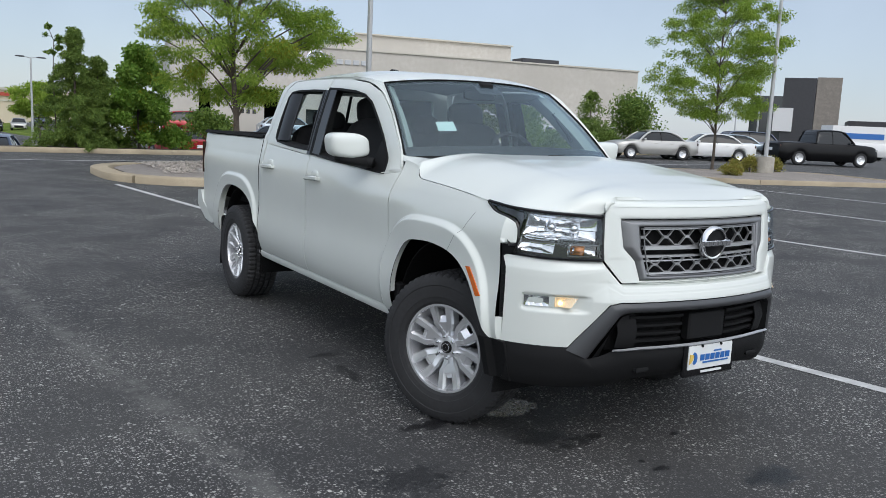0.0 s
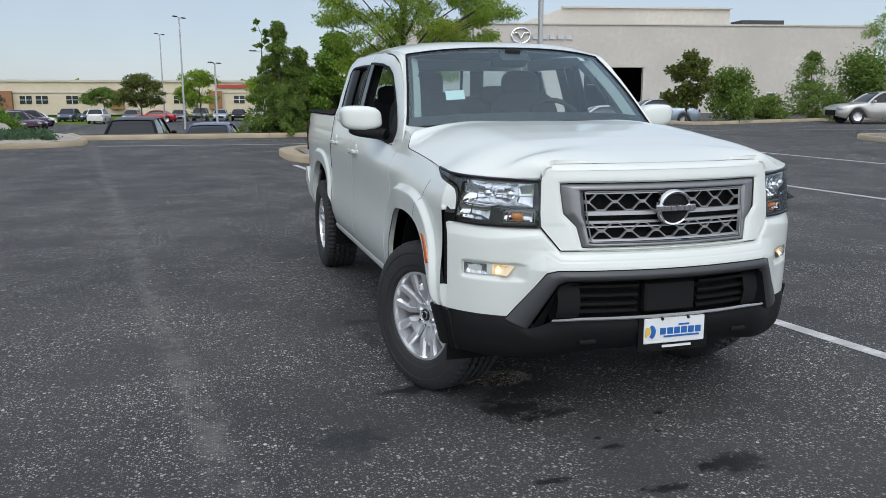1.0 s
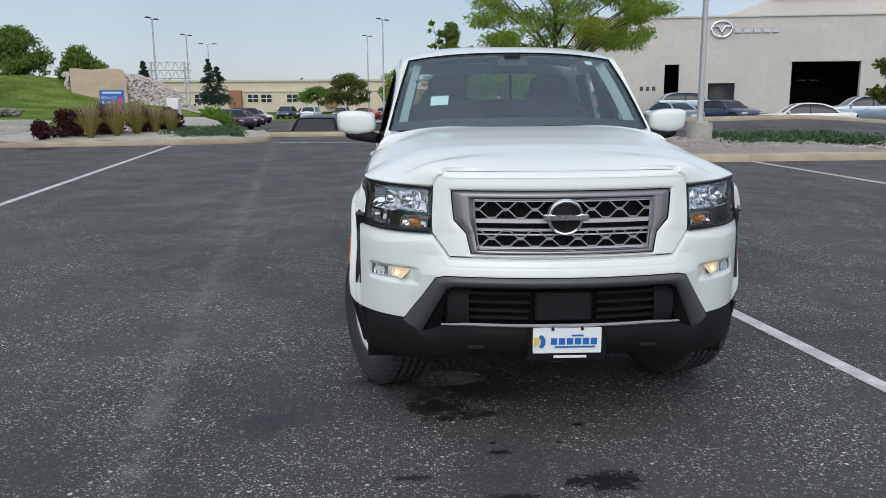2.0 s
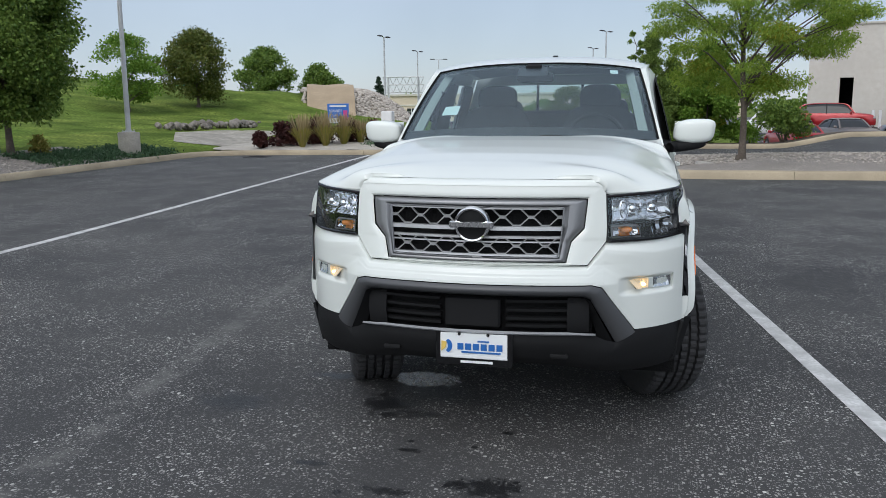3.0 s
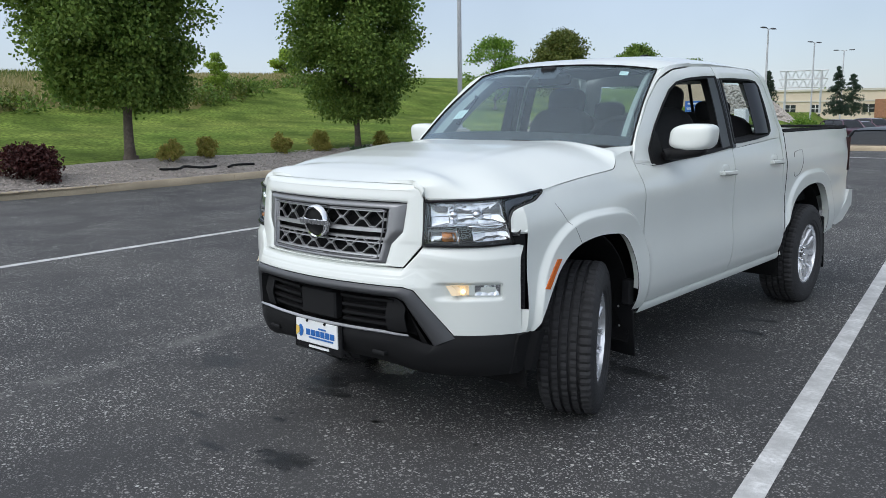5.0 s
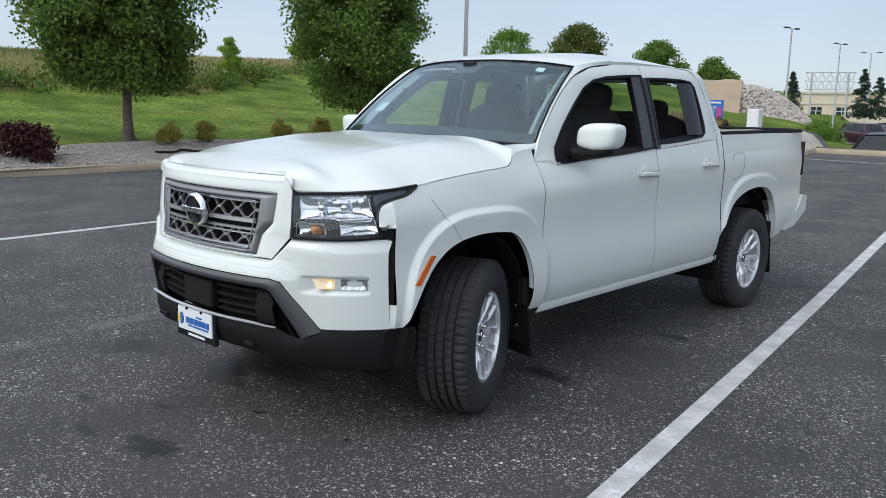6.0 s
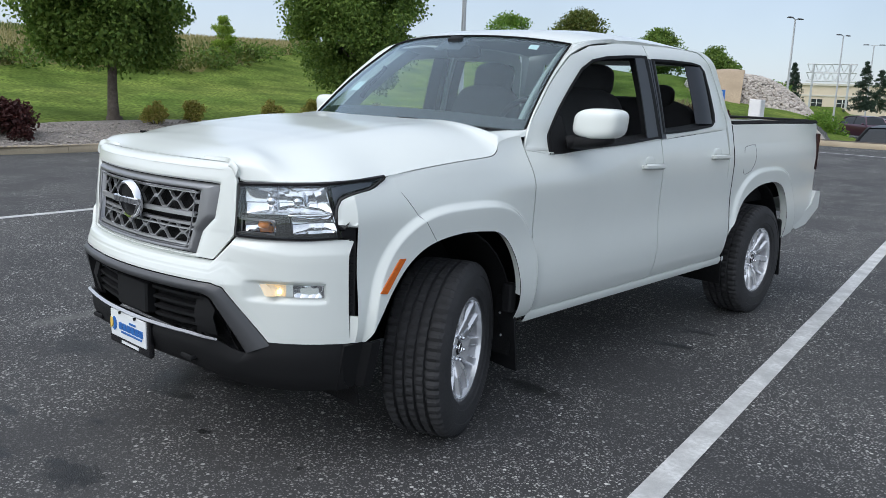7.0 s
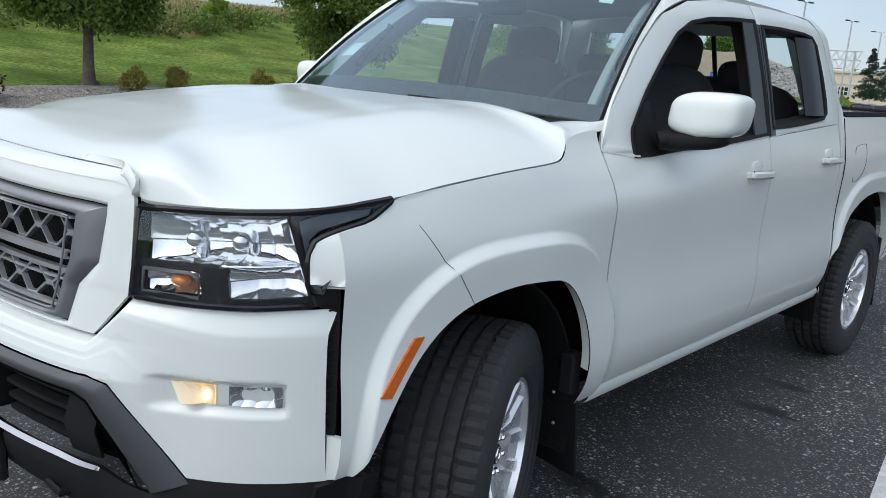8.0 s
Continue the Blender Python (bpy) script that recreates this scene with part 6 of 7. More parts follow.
# trees on the bank
tree("maple_tree", "small round tree on the grassy bank", -24.4, 38.6, LZ(-24.4, 38.6), 4.1, 0.12, (0.7, 2.1, 0.8), LEAF_OLIVE, 31, 18000, 0.14, 0.7, 0.2, 90)
tree("maple_tree", "open multi-stemmed tree on the grassy bank", -25.3, 33.3, LZ(-25.3, 33.3), 3.7, 0.09, (0.6, 2.0, 0.8), LEAF_BRIGHT, 32, 9000, 0.14, 0.6, 0.2, 60, 0.3)
tree("maple_tree", "leafy green tree behind the bank", -27.6, 53.8, LZ(-27.6, 53.8), 3.6, 0.12, (0.2, 2.1, 0.8), LEAF_LIME, 33, 14000, 0.17, 0.7, 0.2, 80)
tree("maple_tree", "leafy green tree behind the bank", -24.5, 57.0, LZ(-24.5, 57.0), 2.9, 0.12, (0.2, 1.9, 0.8), LEAF_LIME, 34, 12000, 0.17, 0.7, 0.2, 70)
tree("sapling", "young bright green tree among tall grass", -30.6, 18.9, LZ(-30.6, 18.9), 2.0, 0.035, (0.45, 0.58, 0.62), LEAF_LOCUST, 35, 6500, 0.075, 0.6, 0.1, 46, limbs=14, clump_r=0.32)
tree("sapling", "young bright green tree among tall grass", -47.0, 36.0, LZ(-47, 36), 2.0, 0.05, (0.2, 1.3, 0.7), LEAF_LOCUST, 36, 4000, 0.18, 0.6, 0.1, 26)
# far trees beyond the second lot
for i, (x, y, h, w, lf) in enumerate(((-7.5, 85.8, 5.0, 2.7, LEAF_OLIVE), (-1.7, 88, 5.5, 2.8, LEAF_LOCUST), (4.6, 74, 4.6, 2.8, LEAF_LOCUST), (-14.5, 120, 4.2, 3.0, LEAF_LIME), (62, 90, 7, 4, LEAF_LIME), (52, 85, 5, 4, LEAF_OLIVE))):
    tree("street_tree", "leafy tree at the edge of a far car park", x, y, float(ground_z(x, y)), h, 0.12, (2.0, w, 0.8), lf, 40 + i, 9000, 0.22, 0.5, 0.3, 60, 0.3, limbs=14, clump_r=0.22)

# row behind the north kerb
conifer("yew", "dark green cone-shaped evergreen by the kerb", 0.75, 24.35, LZ(0, 24.3), 3.55, 1.35, LEAF_DARK, 51, 42000, 0.10, soft=0.2)
conifer("yew", "dark green cone-shaped evergreen by the kerb", 1.45, 24.6, LZ(0, 24.3), 2.75, 1.3, LEAF_DARK, 52, 36000, 0.10, soft=0.3)
tree("young_tree", "thin half-bare tree behind an evergreen", 0.25, 24.9, LZ(0, 24.5), 3.9, 0.035, (1.2, 0.38, 0.8), LEAF_LIME, 53, 700, 0.12, 0.5, 0.1, 16, limbs=14)
tree("maple_tree", "bright green upright tree by the kerb", 2.62, 24.3, LZ(2.6, 24.2), 3.15, 0.05, (0.15, 1.05, 0.8), LEAF_BRIGHT, 54, 22000, 0.10, 0.7, 0.2, 56, accent=LEAF_YELLOW)
shrub("bush", "loose green bush by the kerb", 5.0, 24.4, LZ(5, 24.4), 1.1, 1.35, LEAF_LIME, 55, 5000, 0.12)
shrub("bush", "low green bush by the kerb", 3.7, 24.4, LZ(3.7, 24.4), 0.7, 0.8, LEAF_BRIGHT, 56, 2600, 0.11)
tree("crab_apple", "round green tree with reddish tips by the kerb", 19.2, 28.8, LZ(19, 28.7), 2.95, 0.05, (0.7, 1.15, 0.9), LEAF_OLIVE, 57, 6000, 0.15, 0.7, 0.2, 40)
shrub("bush", "tall round green bush by the kerb", 22.3, 29.8, LZ(22, 29.8), 1.45, 2.6, LEAF_LIME, 58, 7000, 0.15, clumps=24)
shrub("hedge", "low dark bush by the kerb", 24.9, 30.6, LZ(25, 30.6), 1.2, 1.15, LEAF_DARK, 59, 3500, 0.15)
conifer("yew", "dark cone-shaped evergreen by the kerb", 28.1, 31.5, LZ(28, 31.5), 3.2, 1.5, LEAF_DARK, 60, 6500, 0.18, soft=1)
shrub("bush", "tall round green bush by the kerb", 32.8, 32.8, LZ(33, 32.8), 2.0, 3.5, LEAF_LIME, 61, 8000, 0.18, clumps=28)
shrub("bush", "low round green bush by the kerb", 30.2, 32.2, LZ(30, 32.2), 1.0, 1.3, LEAF_LIME, 62, 3000, 0.16)
# planter by the corner: barberries, ornamental grass, juniper
for i, (x, y, r, h) in enumerate(((-11.3, 19.8, 0.36, 0.58), (-10.9, 20.9, 0.68, 0.85), (-10.2, 21.9, 0.68, 0.9), (-8.7, 23.6, 0.5, 0.8), (-9.4, 22.8, 0.6, 0.85))):
    shrub("barberry", "round dark red barberry bush in pale gravel", x, y, LZ(x, y) + 0.04, r, h, LEAF_RED, 70 + i, 4200, 0.085, 0.6, 18)


def grass_clump(x, y, z, h, seed, blades=240):
    rng = np.random.default_rng(seed)
    root = thing("ornamental_grass", "clump of feather grass with tan plumes", "grass clump", "grasses in the planter", pose(x, y, z))
    for nm, mat, n, hh, w in (("blades", LEAF_SHRUB, blades, 0.62, 0.009), ("plumes", STRAW, blades // 2, 1.0, 0.013)):
        s = Shape()
        for _ in range(n):
            a, sp = rng.uniform(0, 6.28), rng.uniform(0.05, 0.5) * h
            e = np.array((math.cos(a) * sp, math.sin(a) * sp, h * hh * rng.uniform(0.8, 1.1)))
            b = np.array((math.cos(a), math.sin(a), 0)) * 0.07
            side = np.array((-math.sin(a), math.cos(a), 0)) * w
            m1 = b * 0.6 + e * 0.45 + (0, 0, e[2] * 0.12)
            s.grid([[b - side * 0.5, b + side * 0.5], [m1 - side * (0.5 if nm == "blades" else 0.2), m1 + side * (0.5 if nm == "blades" else 0.2)], [e * (0.92, 0.92, 0.9) - side, e * (0.92, 0.92, 0.9) + side], [e - side * 0.1, e + side * 0.1]])
        s.done(nm, mat, root, smooth=0, tidy=False)


for i, (x, y, h) in enumerate(((-10.1, 20.4, 1.0), (-9.55, 21.0, 1.05), (-9.25, 21.9, 1.0), (-8.9, 22.6, 0.8), (-8.5, 23.0, 0.75))):
    grass_clump(x, y, LZ(x, y) + 0.04, h, 80 + i)


def ground_cover(name, label, area, z_at, n, leaf, seed, size=0.12, h=0.18):
    rng = np.random.default_rng(seed)
    c = np.array([(*(q := area(rng)), 0) for _ in range(260)], float)
    c[:, 2] = [float(z_at(a, b)) + h * 0.4 for a, b, _ in c]
    r = np.tile((0.32, 0.32, h * 0.7), (len(c), 1)) * rng.uniform(0.7, 1.2, (len(c), 1))
    v, f = leaf_cloud(rng, c, r, n, size, 0.3, -0.4, 0.2)
    s = Shape()
    s.add(v, f)
    return tagged(s.done(name, leaf, smooth=0, tidy=False), label, "ground cover", kind="stuff")


ground_cover("juniper", "low blue-green juniper carpet in the planter", lambda r: (lambda t, k: (-5.7 - 2.3 * k - 1.6 * t, 20.7 + 6.5 * t + 1.2 * k * 0))(r.uniform(0, 1), r.uniform(0, 1)), lambda x, y: LZ(x, y), 9000, LEAF_JUNIPER, 91)
ground_cover("juniper", "low juniper carpet round a lamp base", lambda r: (r.uniform(-14.6, -13.0), r.uniform(12.6, 17.8)), lambda x, y: LZ(x, y), 7000, LEAF_JUNIPER, 92, h=0.14)
ground_cover("juniper", "low juniper carpet on the gravel island", lambda r: (r.uniform(6.7, 10.4), r.uniform(14.4, 16.9)), lambda x, y: LZ(x, y) + 0.1, 8000, LEAF_JUNIPER, 93)
# spirea along the gravel bed, and a clipped barberry hedge
for i, (x, y, r) in enumerate(((-14.75, 7.05, 0.38), (-15.0, 8.1, 0.38), (-14.9, 10.4, 0.33), (-14.9, 11.7, 0.40), (-14.3, 13.6, 0.36), (-14.7, 2.2, 0.35))):
    shrub("spirea", "small yellow-green spirea bush in gravel", x, y, LZ(x, y), r, 0.55, LEAF_SHRUB, 100 + i, 2200, 0.075, 0.5, 14)
shrub("barberry", "wide dark red barberry bush in gravel", -14.0, 3.45, LZ(-14, 3.4), 0.62, 0.72, LEAF_RED, 110, 6500, 0.075, 0.6, 26, ry=0.9)
shrub("barberry", "sparse small red barberry in gravel", -13.5, 3.6, LZ(-13.5, 3.6), 0.24, 0.42, LEAF_RED, 111, 700, 0.06, 0.6, 10)
# tall grass and brush on the bank
def blades(name, label, x, y, h, w, mat, seed, category):
    """Grass blades as narrow upright triangles that lean a little."""
    rng = np.random.default_rng(seed)
    n = len(x)
    a = rng.uniform(0, 6.28, n)
    z = land_z(x, y)
    d = np.stack([np.cos(a) * w, np.sin(a) * w, 0 * a], 1)
    b = np.stack([x, y, z - 0.02], 1)
    tip = b + np.stack([rng.normal(0, 0.25, n) * h, rng.normal(0, 0.25, n) * h, h], 1)
    mid = b * 0.45 + tip * 0.55 + (0, 0, 0)
    v = np.stack([b - d, b + d, mid + d * 0.9, tip, mid - d * 0.9], 1).reshape(-1, 3)
    s = Shape()
    s.add(v, [tuple(q) for q in np.arange(n * 5).reshape(-1, 5).tolist()])
    return tagged(s.done(name, mat, smooth=0, tidy=False), label, category, kind="stuff")


rng = np.random.default_rng(5)
MEADOW = material("meadow", (0.15, 0.16, 0.05), 1.0, spec=0.05, grain=0.4, scale=6, stain=0.4, stain_scale=0.5, alt=(0.27, 0.23, 0.10), bump=0.8, bump_scale=8)
foot = lambda y: -27.3 - np.maximum(0, y - 16) * 0.62
P = [[(x, y, float(land_z(x, y)) + 0.05 + 0.05 * noise.noise((x, y, 0)) - (0.25 if i == 0 else 0)) for i, x in enumerate(np.linspace(float(foot(y)) + 0.6 * math.sin(y * 1.7), -70, 34))] for y in np.linspace(-30, 64, 60)]
tagged(Shape().grid(P).done("meadow", MEADOW, smooth=80), "rough tan and green meadow on the bank", "meadow", kind="structure")
PRAIRIE_GREEN = leaf_material("prairie_green", (0.07, 0.12, 0.025), (0.16, 0.19, 0.05), 0.3)
n = 120000
y = rng.uniform(-28, 62, n)
x = foot(y) - 1.6 - 34 * rng.uniform(0, 1, n) ** 1.2
mix = np.array([noise.noise((a * 0.13, b * 0.09, 2)) + 0.5 * noise.noise((a * 0.5, b * 0.4, 5)) for a, b in zip(x, y)]) + rng.normal(0, 0.18, n) + 0.012 * (foot(y) - x) + 0.06
h, w = rng.uniform(0.12, 0.42, n), rng.uniform(0.012, 0.03, n)
for ok, mat, nm, lab in ((mix > 0, PRAIRIE, "tall_grass", "tall tan prairie grass on the bank"), (mix <= 0, PRAIRIE_GREEN, "tall_grass", "tall green weeds and grass on the bank")):
    blades(nm, lab, x[ok], y[ok], h[ok], w[ok], mat, 7, "tall grass")
yy = rng.uniform(-26, 50, 420)
k = np.array([0.75 + 0.5 * noise.noise((b * 0.16, 3, 0)) for b in yy]) * np.interp(yy, [-26, 14, 24, 50], [1.1, 1.0, 0.55, 0.4])
c = np.column_stack([foot(yy) - rng.uniform(0, 3.6, 420) * k, yy, 0 * yy])
c[:, 2] = land_z(c[:, 0], c[:, 1]) + 0.55 * k
r = np.stack([0.85 * k, 0.85 * k, 0.75 * k], 1) * rng.uniform(0.6, 1.3, (420, 1))
for nm, lf, sl in (("brush", LEAF_LIME, slice(0, 290)), ("brush", LEAF_OLIVE, slice(290, 420))):
    v, f = leaf_cloud(rng, c[sl], r[sl], 34000 if sl.start == 0 else 14000, 0.15, 0.6, 0.1, 0.3)
    s = Shape()
    s.add(v, f)
    tagged(s.done(nm, lf, smooth=0, tidy=False), "tangled green brush at the foot of the bank", "brush", kind="stuff")
# far woods on the horizon
c = np.array([(x, 400 + 30 * math.sin(x * 0.02), 3.0 + 3 * noise.noise((x * 0.03, 0, 0))) for x in np.linspace(-420, 420, 150)])
v, f = leaf_cloud(rng, c, np.tile((8, 5, 5), (len(c), 1)), 16000, 2.2, 0.7, 0, 0.3)
s = Shape()
s.add(v, f)
tagged(s.done("far_woods", LEAF_LIME, smooth=0, tidy=False), "hazy green woods on the horizon", "woods", kind="stuff")
conifer("spruce", "dark blue-green spruce behind a car park", -28.5, 84, 0.8, 4.5, 1.4, LEAF_SPRUCE, 121, 15000, 0.16)
conifer("spruce", "dark blue-green spruce behind a car park", -22.3, 86, 0.8, 4.8, 1.4, LEAF_SPRUCE, 122, 15000, 0.16)
conifer("spruce", "dark blue-green spruce behind a car park", -24.6, 100, 0.8, 4.6, 1.9, LEAF_SPRUCE, 123, 7000, 0.22)
shrub("bush", "bright green rounded bush behind the planter", -11.8, 43.2, float(ground_z(0, 43)), 1.5, 1.9, LEAF_BRIGHT, 124, 5000, 0.16, clumps=22)
shrub("bush", "green bush behind the mound", -21.5, 60, 0.7, 2.0, 2.2, LEAF_BRIGHT, 125, 4000, 0.2, clumps=22)
for i, (x, y) in enumerate(((19.4, 14.6), (21.3, 15.4), (23.0, 15.8))):
    shrub("spirea", "small orange-tinged shrub on the island", x, y, LZ(x, y), 0.5, 0.7, LEAF_SHRUB, 130 + i, 1500, 0.08)


# ---- lamps, buildings, signs, vehicles ----
POLE_PAINT = material("grey_pole_paint", (0.50, 0.51, 0.52), 0.45, metal=0.2, grain=0.08, scale=20, stain=0.1)
FOOT = material("lamp_foot_concrete", (0.40, 0.37, 0.32), 0.9, grain=0.2, scale=25, stain=0.3, stain_scale=3, bump=0.3)
WALL = material("painted_block_wall", (0.58, 0.545, 0.49), 0.85, grain=0.1, scale=3, stain=0.12, stain_scale=0.3, bump=0.1)
WALL_PALE = material("pale_wall", (0.58, 0.55, 0.48), 0.85, grain=0.08, scale=2, stain=0.12, stain_scale=0.2)
CREAM = material("cream_wall", (0.66, 0.57, 0.44), 0.85, grain=0.08, scale=1, stain=0.12, stain_scale=0.1)
BRICK = material("brown_brick", (0.30, 0.15, 0.085), 0.9, grain=0.2, scale=6)
# near-black colour carries the indoor shade of the garage
DARK = material("dark_interior", (0.012, 0.012, 0.013), 0.9)
CHARCOAL = material("charcoal_cladding", (0.045, 0.045, 0.05), 0.6, grain=0.1, scale=3)
WINDOW = material("window_glass", (0.03, 0.035, 0.04), 0.08, spec=0.7)
WHITE = material("white_metal", (0.70, 0.70, 0.70), 0.5, grain=0.05, scale=10)
SAND = material("sand_ramp", (0.40, 0.31, 0.21), 0.95, grain=0.2, scale=12, stain=0.2, stain_scale=0.8, bump=0.4)


def lamp_post(x, y, top, foot=0.0, r=0.075, arms=2, label="tall grey car park lamp on a concrete foot", turn=0.0):
    """A lamp post: round concrete foot, base plate with bolts, tapered pole and flat heads."""
    z = float(ground_z(x, y)) + (0.1 if foot else 0)
    if x < -12.9:
        z = float(land_z(x, y))
    root = thing("lamp_post", label, "lamp post", m=pose(x, y, z, 0, 0, turn))
    b = 0.0
    if foot:
        n = Shape().lathe([(0.001, -0.3), (0.30, -0.3), (0.30, foot - 0.03), (0.275, foot), (0.001, foot)], 28, pose(0, 0, 0, 0, -90, 0))
        part("foot", n, FOOT, root, "round concrete foot")
        b = foot
        part("base_plate", Shape().box((0, 0, b + 0.015), (0.30, 0.30, 0.03), bevel=0.005), POLE_PAINT, root)
        for i in range(4):
            a = math.pi / 4 + i * math.pi / 2
            part("bolt", Shape().tube([(0.17 * math.cos(a), 0.17 * math.sin(a), b), (0.17 * math.cos(a), 0.17 * math.sin(a), b + 0.07)], 0.014, 6), POLE_PAINT, root)
    h = top - z
    part("pole", Shape().tube([(0, 0, b), (0, 0, (b + h) / 2), (0, 0, h)], r, 12, r * 0.6), POLE_PAINT, root)
    if arms:
        for sg in (1, -1):
            hd = part("arm", Shape().tube([(0, 0, h), (sg * 0.35, 0, h + 0.06)], 0.03, 6), POLE_PAINT, root)
            part("head", Shape().box((sg * 0.75, 0, h + 0.08), (0.6, 0.28, 0.09), taper=0.8, bevel=0.02), CHARCOAL, hd, "flat dark lamp head")
    return root


lamp_post(-13.66, 16.37, 9.5, 0.62, turn=20)
lamp_post(6.25, 15.2, 9.5, 0.62)
lamp_post(21.6, 15.0, 9.0, 0.7)
for x, y, t in ((-19.6, 58.6, 7.2), (-22.2, 77.6, 7.4), (-23.8, 92.7, 7.5), (-3.1, 71.0, 8.2), (-5.5, 90.9, 8.2), (3.0, 62, 5.0), (-0.6, 60, 4.0), (60, 45, 7.5), (78, 62, 8.5)):
    lamp_post(x, y, t, 0, 0.09, label="slim grey lamp post in a far car park", turn=(x * 37) % 90)


def wall_with_openings(root, L, H, D, openings, mat, name="wall"):
    """A long wall standing along local x from 0 to L, cut by openings (x0, x1, z0, z1), of depth D."""
    xs = sorted({0.0, L, *[o[0] for o in openings], *[o[1] for o in openings]})
    for a, b in zip(xs[:-1], xs[1:]):
        zs = [(0.0, H)]
        for o in openings:
            if o[0] <= a and o[1] >= b:
                zs = [q for z0, z1 in zs for q in ((z0, min(z1, o[2])), (max(z0, o[3]), z1)) if q[1] - q[0] > 0.01]
        for z0, z1 in zs:
            part(name, Shape().box(((a + b) / 2, D / 2, (z0 + z1) / 2), (b - a, D, z1 - z0)), mat, root)


def dealership():
    """The long grey service building with dark garage openings."""
    x0, y0, x1, y1 = 10.9, 55.0, 48.0, 48.2
    L = math.hypot(x1 - x0, y1 - y0)
    root = thing("service_building", "long grey flat-roofed dealership building with dark garage openings", "building",
                 m=pose(x0, y0, 0.2, 0, 0, math.degrees(math.atan2(y1 - y0, x1 - x0))))
    ops = [(1.9, 2.7, 0.0, 3.2), (6.4, 7.4, 0.0, 3.4), (9.4, 11.2, 0.5, 2.1), (14.9, 19.4, 0.0, 3.5)]
    wall_with_openings(root, L, 6.55, 0.35, ops, WALL)
    part("wall", Shape().box((L - 0.15, 9, 3.27), (0.3, 17.3, 6.55)), WALL, root)
    part("wall", Shape().box((0.15, 9, 3.27), (0.3, 17.3, 6.55)), WALL, root)
    part("roof", Shape().box((L / 2, 9, 6.45), (L, 17.6, 0.2)), WALL, root)
    part("parapet", Shape().box((L / 2, 0.15, 6.6), (L + 0.1, 0.5, 0.12)), WALL_PALE, root)
    part("back_room", Shape().box((L / 2, 8.5, 3.0), (L - 1, 0.3, 6)), DARK, root)
    part("floor", Shape().box((L / 2, 4.5, 0.02), (L - 1, 8, 0.04)), DARK, root)
    up = part("upper_block", Shape().prism([(9.5, 6.5), (15.5, 8.7), (30, 8.7), (30, 6.5)], 9, 22), WALL, root)
    part("roof_edge", Shape().box((22.7, 8.9, 8.75), (14.8, 0.3, 0.12)), WALL_PALE, up)
    dr = part("garage_door", Shape().box((5.3, 0.05, 1.6), (1.5, 0.08, 3.2), bevel=0.01), WHITE, root, "white garage door with small windows")
    for i in range(3):
        part("pane", Shape().box((4.85 + i * 0.42, 0.0, 1.75), (0.24, 0.03, 0.30)), WINDOW, dr)
    part("window", Shape().box((10.3, 0.2, 1.3), (1.8, 0.06, 1.6)), WINDOW, root, "dark window pane")
    part("window_frame", Shape().box((10.3, -0.02, 2.13), (1.95, 0.08, 0.07)).box((10.3, -0.02, 0.47), (1.95, 0.08, 0.07)).box((9.36, -0.02, 1.3), (0.07, 0.08, 1.6)).box((11.24, -0.02, 1.3), (0.07, 0.08, 1.6)), WALL_PALE, root)
    part("door_frame", Shape().box((17.15, -0.03, 3.62), (4.9, 0.08, 0.22)), WALL_PALE, root)
    part("window", Shape().box((29.5, -0.01, 1.25), (0.6, 0.05, 0.7)), WINDOW, root)
    part("window_frame", Shape().box((29.5, -0.02, 1.66), (0.8, 0.06, 0.1)), WHITE, root)
    for x in (3.9, 4.3, 7.9, 8.3):
        part("bollard", Shape().tube([(x, -1.2, -0.1), (x, -1.2, 1.1)], 0.09, 8), WHITE, root)
    t = np.linspace(0, 2 * np.pi, 40)
    sg = part("wall_emblem", Shape().tube([(10.1 + 0.68 * math.cos(a), -0.08, 5.75 + 0.53 * math.sin(a)) for a in t], 0.085, 8, cap=False), CHROME, root, "silver oval wall emblem with wings")
    part("wing", Shape().tube(along([(9.45, -0.08, 5.9), (9.85, -0.1, 5.92), (10.1, -0.1, 5.55), (10.35, -0.1, 5.92), (10.75, -0.08, 5.9)], 24), 0.075, 6), CHROME, sg)
    for i in range(5):
        part("name_bar", Shape().box((11.2 + i * 0.62, -0.06, 5.65), (0.46, 0.1, 0.36), bevel=0.03), SILVER, root, "silver sign bars")
    part("roof_unit", Shape().box((30.5, 5, 7.0), (3.5, 2, 0.7)), CHARCOAL, root)
    for i in range(2):
        part("tube_light", Shape().box((17.2 + i * 0.9, 6, 2.35), (0.6, 0.1, 0.06)), WHITE, root)
    return root


dealership()


